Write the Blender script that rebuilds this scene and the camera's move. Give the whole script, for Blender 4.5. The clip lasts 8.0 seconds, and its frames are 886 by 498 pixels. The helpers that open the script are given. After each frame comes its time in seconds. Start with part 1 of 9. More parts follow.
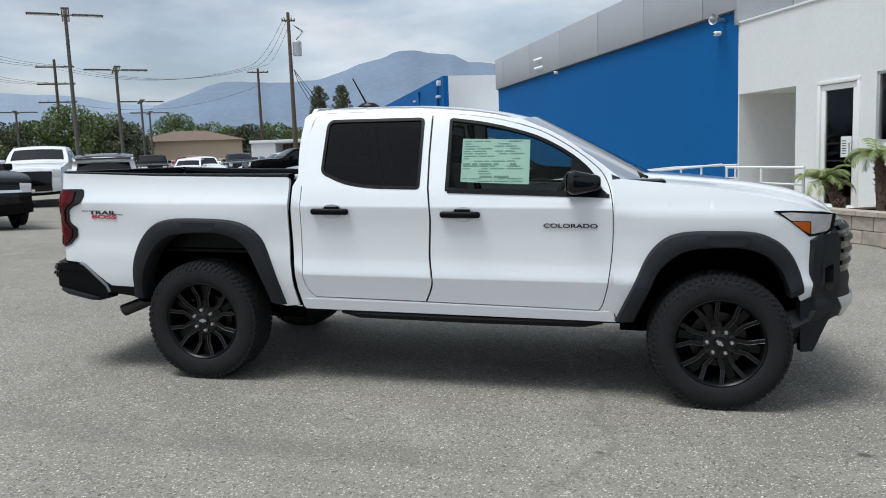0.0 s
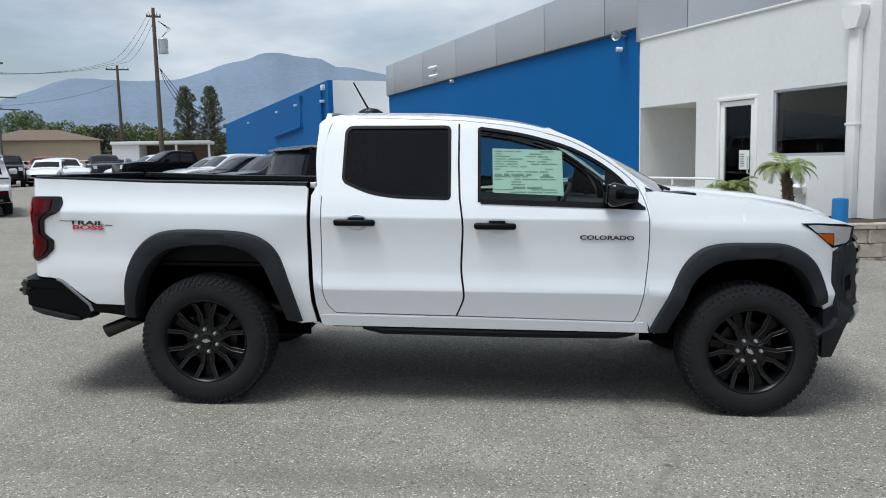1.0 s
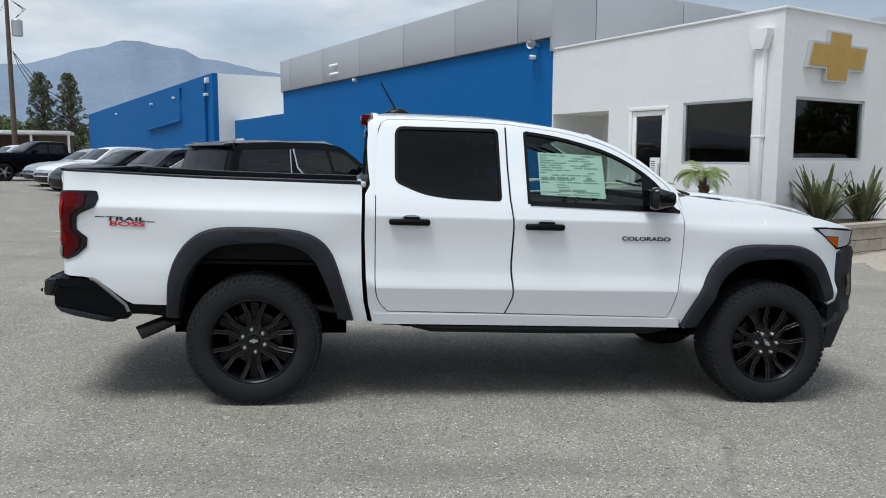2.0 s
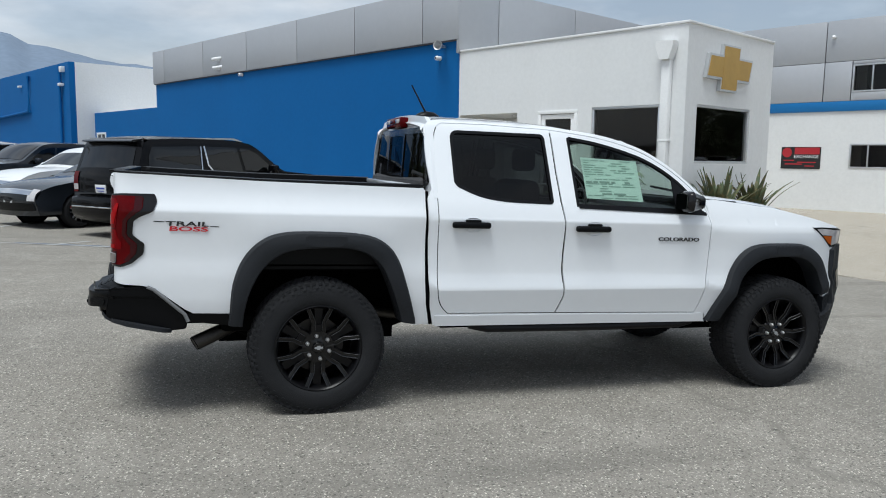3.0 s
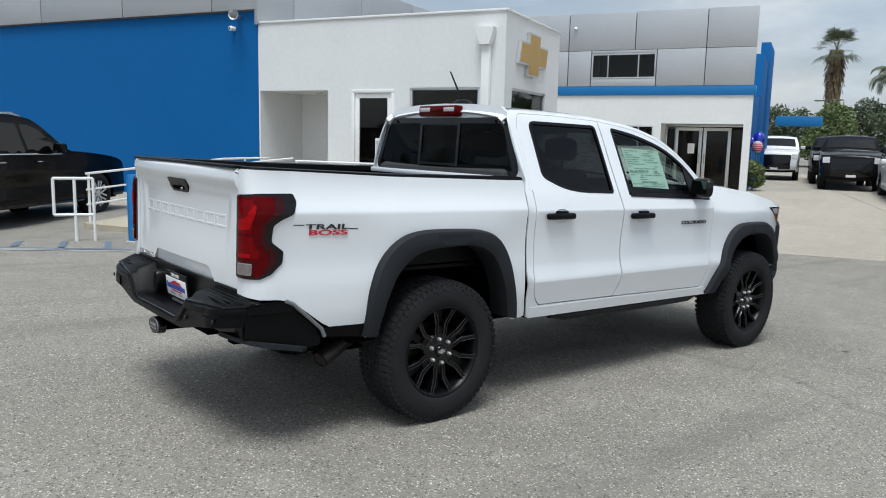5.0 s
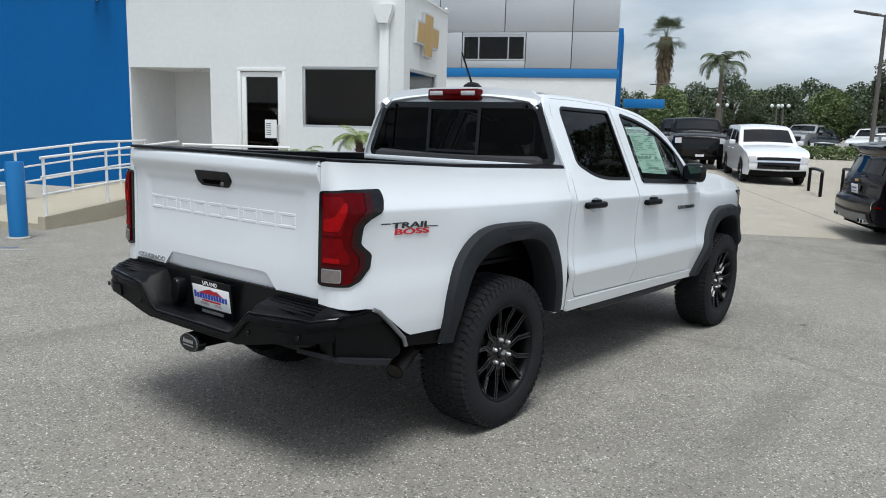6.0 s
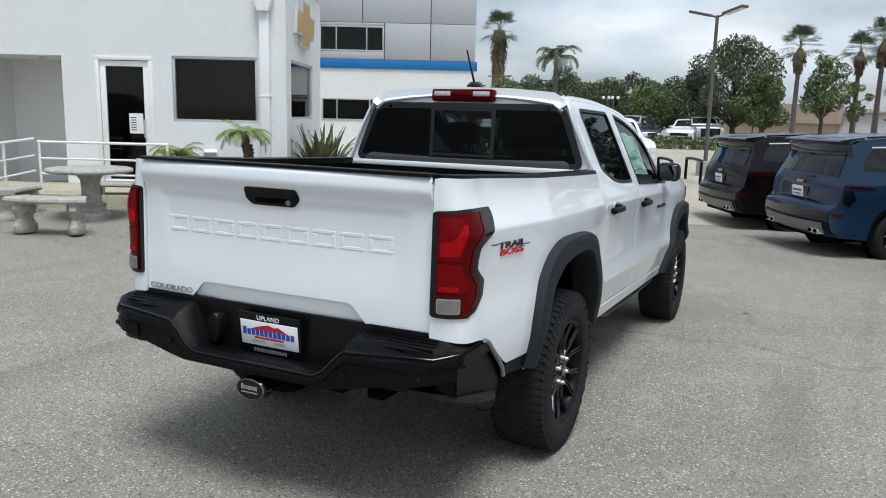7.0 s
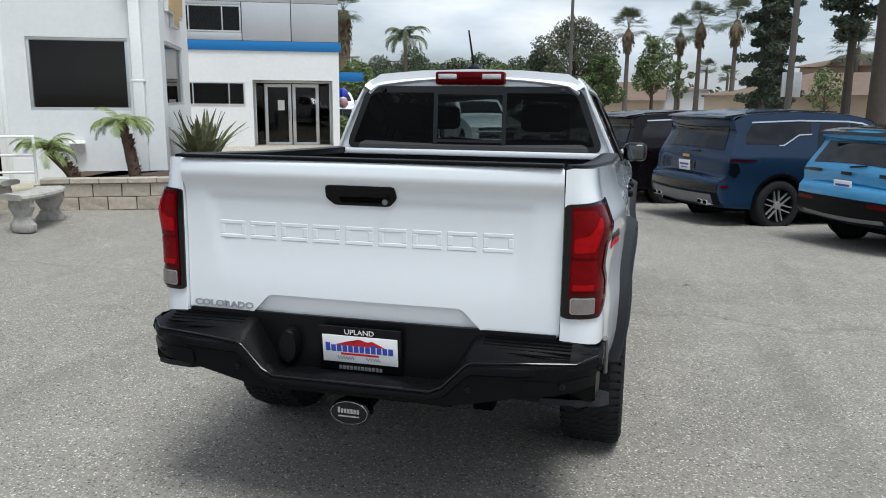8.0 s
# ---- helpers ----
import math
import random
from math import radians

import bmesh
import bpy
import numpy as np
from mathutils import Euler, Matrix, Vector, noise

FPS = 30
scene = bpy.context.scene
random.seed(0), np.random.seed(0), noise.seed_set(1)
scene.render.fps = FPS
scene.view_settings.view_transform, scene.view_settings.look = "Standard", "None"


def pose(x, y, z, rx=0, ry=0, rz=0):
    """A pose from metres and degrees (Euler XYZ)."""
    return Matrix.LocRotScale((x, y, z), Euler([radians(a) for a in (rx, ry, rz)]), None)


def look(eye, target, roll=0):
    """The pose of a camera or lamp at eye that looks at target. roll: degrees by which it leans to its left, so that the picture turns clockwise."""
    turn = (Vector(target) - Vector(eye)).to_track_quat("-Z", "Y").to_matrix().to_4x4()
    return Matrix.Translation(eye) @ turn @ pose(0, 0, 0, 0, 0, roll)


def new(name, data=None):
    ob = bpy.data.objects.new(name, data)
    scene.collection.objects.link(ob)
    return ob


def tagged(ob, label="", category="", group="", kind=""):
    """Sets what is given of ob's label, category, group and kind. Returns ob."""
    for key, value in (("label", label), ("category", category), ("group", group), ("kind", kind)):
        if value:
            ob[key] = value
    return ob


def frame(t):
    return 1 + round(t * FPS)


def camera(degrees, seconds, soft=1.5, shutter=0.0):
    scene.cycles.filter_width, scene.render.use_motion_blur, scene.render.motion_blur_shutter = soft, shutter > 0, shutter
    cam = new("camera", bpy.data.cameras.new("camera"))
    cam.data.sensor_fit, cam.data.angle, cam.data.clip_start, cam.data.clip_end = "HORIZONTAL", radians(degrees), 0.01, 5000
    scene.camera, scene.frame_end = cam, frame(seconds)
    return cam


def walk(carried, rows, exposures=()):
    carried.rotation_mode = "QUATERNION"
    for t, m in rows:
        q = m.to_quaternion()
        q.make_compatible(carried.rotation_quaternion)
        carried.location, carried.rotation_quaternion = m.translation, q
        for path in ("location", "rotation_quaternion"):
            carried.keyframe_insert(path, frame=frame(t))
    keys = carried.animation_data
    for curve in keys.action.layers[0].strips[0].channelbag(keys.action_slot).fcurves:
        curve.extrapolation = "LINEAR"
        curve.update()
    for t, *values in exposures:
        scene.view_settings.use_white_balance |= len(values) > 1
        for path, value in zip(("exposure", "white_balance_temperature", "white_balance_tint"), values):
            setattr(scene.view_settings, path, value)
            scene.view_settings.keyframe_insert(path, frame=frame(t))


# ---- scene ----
cam = camera(60.4, 8.0, soft=1.0)
PATH = [
    (0, (2.751, -5.503, 1.438), (2.307, -3.567, 1.201), -2.2),
    (0.5, (2.228, -5.516, 1.451), (1.955, -3.551, 1.202), -1.9),
    (1, (1.732, -5.482, 1.49), (1.629, -3.498, 1.258), -1.3),
    (1.5, (1.181, -5.555, 1.515), (1.243, -3.567, 1.303), -0.6),
    (1.7, (0.957, -5.565, 1.503), (1.088, -3.584, 1.264), -0.3),
    (2.8, (-0.403, -5.446, 1.55), (0.127, -3.529, 1.338), 0.8),
    (3, (-0.652, -5.361, 1.54), (-0.048, -3.469, 1.302), 0.8),
    (3.5, (-1.251, -5.152, 1.566), (-0.47, -3.325, 1.333), 0.9),
    (4, (-1.813, -4.908, 1.572), (-0.868, -3.162, 1.33), 1.0),
    (4.5, (-2.277, -4.531, 1.616), (-1.166, -2.889, 1.349), 1.1),
    (4.7, (-2.447, -4.385, 1.597), (-1.279, -2.786, 1.315), 1.1),
    (5.8, (-3.144, -3.294, 1.632), (-1.65, -2.001, 1.323), 1.5),
    (6, (-3.265, -3.084, 1.612), (-1.725, -1.853, 1.28), 1.4),
    (6.5, (-3.48, -2.542, 1.627), (-1.815, -1.49, 1.28), 1.6),
    (7, (-3.596, -1.958, 1.661), (-1.826, -1.095, 1.314), 1.4),
    (7.5, (-3.714, -1.432, 1.689), (-1.868, -0.772, 1.292), 1.1),
    (8, (-3.714, -0.936, 1.662), (-1.811, -0.455, 1.275), 0.5),
]
walk(cam, [(t, look(eye, target, roll)) for t, eye, target, roll in PATH],
     [(0.0, 0.14), (1.5, 0.13), (3.0, 0.13), (4.0, 0.18), (4.7, 0.19), (6.0, 0.19), (7.0, 0.24), (8.0, 0.30)])

# ---- light ----
world = bpy.data.worlds.new("sky")
scene.world = world
world.use_nodes = True
wn, wl = world.node_tree.nodes, world.node_tree.links
wn.clear()
sky = wn.new("ShaderNodeTexSky")
sky.sky_type, sky.sun_disc = "NISHITA", False
sky.sun_elevation, sky.sun_rotation = radians(69), radians(225)
sky.air_density, sky.dust_density, sky.ozone_density = 1.0, 2.5, 1.0
coord = wn.new("ShaderNodeTexCoord")
squash = wn.new("ShaderNodeMapping")
squash.inputs["Scale"].default_value = (1.3, 1.3, 4.2)
puffs = wn.new("ShaderNodeTexNoise")
puffs.inputs["Scale"].default_value, puffs.inputs["Detail"].default_value, puffs.inputs["Roughness"].default_value = 1.7, 7, 0.56
ramp = wn.new("ShaderNodeValToRGB")
ramp.color_ramp.elements[0].position, ramp.color_ramp.elements[1].position = 0.42, 0.70
ramp.color_ramp.elements[0].color, ramp.color_ramp.elements[1].color = (0.35, 0.35, 0.35, 1), (1, 1, 1, 1)
cloud_mix = wn.new("ShaderNodeMix")
cloud_mix.data_type = "RGBA"
tone = wn.new("ShaderNodeValToRGB")
tone.color_ramp.elements[0].color, tone.color_ramp.elements[1].color = (6.9, 8.15, 9.5, 1), (9.5, 10.0, 10.5, 1)
tone.color_ramp.elements[0].position, tone.color_ramp.elements[1].position = 0.40, 0.64
puffs2 = wn.new("ShaderNodeTexNoise")
puffs2.inputs["Scale"].default_value, puffs2.inputs["Detail"].default_value = 3.1, 8
bg = wn.new("ShaderNodeBackground")
bg.inputs["Strength"].default_value = 0.085
wout = wn.new("ShaderNodeOutputWorld")
wl.new(coord.outputs["Generated"], squash.inputs["Vector"])
wl.new(squash.outputs[0], puffs.inputs["Vector"])
wl.new(squash.outputs[0], puffs2.inputs["Vector"])
wl.new(puffs.outputs["Fac"], ramp.inputs[0])
wl.new(puffs2.outputs["Fac"], tone.inputs[0])
wl.new(ramp.outputs[0], cloud_mix.inputs["Factor"])
wl.new(sky.outputs[0], cloud_mix.inputs["A"])
wl.new(tone.outputs[0], cloud_mix.inputs["B"])
wl.new(cloud_mix.outputs["Result"], bg.inputs["Color"])
wl.new(bg.outputs[0], wout.inputs["Surface"])

sun_data = bpy.data.lights.new("sun", "SUN")
sun_data.energy, sun_data.angle, sun_data.color = 2.66, radians(25), (0.915, 0.975, 0.985)
sun = new("sun", sun_data)
sun.matrix_world = look((-3.9, -3.7, 14.2), (0, 0, 0))
scene.view_settings.exposure = 0.0
from mathutils import geometry

# ---- materials ----
def mat(name, color, rough=0.6, metal=0.0, var=0.0, scale=4.0, bump=0.0, bump_scale=60.0, coat=0.0, spec=0.5, hue=None, rand=0.0, rvar=0.0):
    """A procedural material: base colour with two scales of variation, and relief."""
    m = bpy.data.materials.new(name)
    m.use_nodes = True
    nt = m.node_tree
    b = nt.nodes["Principled BSDF"]
    b.inputs["Base Color"].default_value = (*color, 1)
    b.inputs["Roughness"].default_value, b.inputs["Metallic"].default_value = rough, metal
    b.inputs["Specular IOR Level"].default_value = spec
    if coat:
        b.inputs["Coat Weight"].default_value, b.inputs["Coat Roughness"].default_value = coat, 0.03
    tc = nt.nodes.new("ShaderNodeTexCoord")
    if var:
        big, fine = nt.nodes.new("ShaderNodeTexNoise"), nt.nodes.new("ShaderNodeTexNoise")
        big.inputs["Scale"].default_value, big.inputs["Detail"].default_value = scale, 5
        fine.inputs["Scale"].default_value, fine.inputs["Detail"].default_value = scale * 14, 4
        add = nt.nodes.new("ShaderNodeMath")
        add.operation = "ADD"
        rmp = nt.nodes.new("ShaderNodeMapRange")
        rmp.inputs["From Min"].default_value, rmp.inputs["From Max"].default_value = 0.6, 1.4
        rmp.inputs["To Min"].default_value, rmp.inputs["To Max"].default_value = 1 - var, 1 + var
        mul = nt.nodes.new("ShaderNodeVectorMath")
        mul.operation = "SCALE"
        mul.inputs[0].default_value = color
        for n in (big, fine):
            nt.links.new(tc.outputs["Object"], n.inputs["Vector"])
        nt.links.new(big.outputs["Fac"], add.inputs[0])
        nt.links.new(fine.outputs["Fac"], add.inputs[1])
        nt.links.new(add.outputs[0], rmp.inputs["Value"])
        nt.links.new(rmp.outputs[0], mul.inputs["Scale"])
        last = mul.outputs[0]
        if hue:
            mix = nt.nodes.new("ShaderNodeMix")
            mix.data_type = "RGBA"
            mix.inputs["B"].default_value = (*hue, 1)
            h = nt.nodes.new("ShaderNodeTexNoise")
            h.inputs["Scale"].default_value, h.inputs["Detail"].default_value = scale * 2.3, 3
            hr = nt.nodes.new("ShaderNodeMapRange")
            hr.inputs["From Min"].default_value, hr.inputs["From Max"].default_value = 0.45, 0.7
            nt.links.new(tc.outputs["Object"], h.inputs["Vector"])
            nt.links.new(h.outputs["Fac"], hr.inputs["Value"])
            nt.links.new(hr.outputs[0], mix.inputs["Factor"])
            nt.links.new(last, mix.inputs["A"])
            last = mix.outputs["Result"]
        if rand:
            info = nt.nodes.new("ShaderNodeObjectInfo")
            rr = nt.nodes.new("ShaderNodeMapRange")
            rr.inputs["To Min"].default_value, rr.inputs["To Max"].default_value = 1 - rand, 1 + rand
            m2 = nt.nodes.new("ShaderNodeVectorMath")
            m2.operation = "SCALE"
            nt.links.new(info.outputs["Random"], rr.inputs["Value"])
            nt.links.new(last, m2.inputs[0])
            nt.links.new(rr.outputs[0], m2.inputs["Scale"])
            last = m2.outputs[0]
        nt.links.new(last, b.inputs["Base Color"])
        if rvar:
            r2 = nt.nodes.new("ShaderNodeMapRange")
            r2.inputs["From Min"].default_value, r2.inputs["From Max"].default_value = 0.3, 0.7
            r2.inputs["To Min"].default_value, r2.inputs["To Max"].default_value = max(0.02, rough - rvar), min(1, rough + rvar)
            nt.links.new(big.outputs["Fac"], r2.inputs["Value"])
            nt.links.new(r2.outputs[0], b.inputs["Roughness"])
    if bump:
        bn, bp = nt.nodes.new("ShaderNodeTexNoise"), nt.nodes.new("ShaderNodeBump")
        bn.inputs["Scale"].default_value, bn.inputs["Detail"].default_value = bump_scale, 4
        bp.inputs["Strength"].default_value, bp.inputs["Distance"].default_value = bump, 0.01
        nt.links.new(tc.outputs["Object"], bn.inputs["Vector"])
        nt.links.new(bn.outputs["Fac"], bp.inputs["Height"])
        nt.links.new(bp.outputs["Normal"], b.inputs["Normal"])
    return m


def glass(name, tint, rough=0.0, clear=0.5, ior=1.42):
    """Thin tinted glazing: part of the light goes straight through, tinted; a sharp reflection lies on it."""
    m = bpy.data.materials.new(name)
    m.use_nodes = True
    nt = m.node_tree
    nt.nodes.clear()
    out = nt.nodes.new("ShaderNodeOutputMaterial")
    tr, gl, mx, fr = (nt.nodes.new(k) for k in ("ShaderNodeBsdfTransparent", "ShaderNodeBsdfGlossy", "ShaderNodeMixShader", "ShaderNodeFresnel"))
    tr.inputs["Color"].default_value = (*[c * clear for c in tint], 1)
    gl.inputs["Roughness"].default_value = rough
    fr.inputs["IOR"].default_value = ior
    nt.links.new(fr.outputs[0], mx.inputs[0])
    nt.links.new(tr.outputs[0], mx.inputs[1])
    nt.links.new(gl.outputs[0], mx.inputs[2])
    nt.links.new(mx.outputs[0], out.inputs["Surface"])
    return m


def ground_mat(name, base, dark, light, grain=260.0, spots=True, cracks=0.0, worn=False):
    m = bpy.data.materials.new(name)
    m.use_nodes = True
    nt = m.node_tree
    b = nt.nodes["Principled BSDF"]
    b.inputs["Roughness"].default_value, b.inputs["Specular IOR Level"].default_value = 0.88, 0.3
    tc = nt.nodes.new("ShaderNodeTexCoord")

    def tex(kind, scale, detail=4, rough=0.55):
        n = nt.nodes.new(kind)
        n.inputs["Scale"].default_value = scale
        if kind == "ShaderNodeTexNoise":
            n.inputs["Detail"].default_value, n.inputs["Roughness"].default_value = detail, rough
        nt.links.new(tc.outputs["Object"], n.inputs["Vector"])
        return n

    def mixed(a, bcol, fac, lo, hi):
        r = nt.nodes.new("ShaderNodeMapRange")
        r.inputs["From Min"].default_value, r.inputs["From Max"].default_value = lo, hi
        nt.links.new(fac, r.inputs["Value"])
        mx = nt.nodes.new("ShaderNodeMix")
        mx.data_type = "RGBA"
        nt.links.new(r.outputs[0], mx.inputs["Factor"])
        if isinstance(a, tuple):
            mx.inputs["A"].default_value = (*a, 1)
        else:
            nt.links.new(a, mx.inputs["A"])
        mx.inputs["B"].default_value = (*bcol, 1)
        return mx.outputs["Result"]

    wide, mid = tex("ShaderNodeTexNoise", 0.35, 6), tex("ShaderNodeTexNoise", 2.2, 5)
    c = mixed(base, dark, wide.outputs["Fac"], 0.46, 0.78)
    c = mixed(c, light, mid.outputs["Fac"], 0.50, 0.85)
    stones = tex("ShaderNodeTexVoronoi", grain)
    c = mixed(c, tuple(min(1, v * 2.6) for v in light), stones.outputs["Color"], 0.74, 1.0)
    s2 = tex("ShaderNodeTexVoronoi", grain * 0.73)
    c = mixed(c, tuple(v * 0.3 for v in dark), s2.outputs["Color"], 0.66, 1.0)
    if spots:
        st = tex("ShaderNodeTexNoise", 5.0, 2)
        c = mixed(c, tuple(v * 0.45 for v in dark), st.outputs["Fac"], 0.735, 0.80)
    if worn:
        # long faint tyre and tar streaks
        mp = nt.nodes.new("ShaderNodeMapping")
        mp.inputs["Rotation"].default_value, mp.inputs["Scale"].default_value = (0, 0, radians(-24)), (0.16, 1.5, 1)
        nt.links.new(tc.outputs["Object"], mp.inputs["Vector"])
        sk = tex("ShaderNodeTexNoise", 1.0, 5, 0.6)
        sk.inputs["Distortion"].default_value = 0.5
        nt.links.new(mp.outputs[0], sk.inputs["Vector"])
        c = mixed(c, tuple(v * 0.62 for v in dark), sk.outputs["Fac"], 0.56, 0.92)
    if cracks:
        warp = tex("ShaderNodeTexNoise", 1.6, 4)
        vm = nt.nodes.new("ShaderNodeVectorMath")
        vm.operation = "MULTIPLY_ADD"
        vm.inputs[1].default_value = (0.9, 0.9, 0.9)
        nt.links.new(warp.outputs["Color"], vm.inputs[0])
        nt.links.new(tc.outputs["Object"], vm.inputs[2])
        cr = nt.nodes.new("ShaderNodeTexVoronoi")
        cr.feature = "DISTANCE_TO_EDGE"
        cr.inputs["Scale"].default_value = cracks
        nt.links.new(vm.outputs[0], cr.inputs["Vector"])
        inv = nt.nodes.new("ShaderNodeMath")
        inv.operation = "SUBTRACT"
        inv.inputs[0].default_value = 1.0
        nt.links.new(cr.outputs["Distance"], inv.inputs[1])
        c = mixed(c, tuple(v * 0.80 for v in dark), inv.outputs[0], 0.9965, 1.003)
    nt.links.new(c, b.inputs["Base Color"])
    bp = nt.nodes.new("ShaderNodeBump")
    bp.inputs["Strength"].default_value, bp.inputs["Distance"].default_value = 0.55, 0.006
    nt.links.new(stones.outputs["Distance"], bp.inputs["Height"])
    nt.links.new(bp.outputs["Normal"], b.inputs["Normal"])
    return m


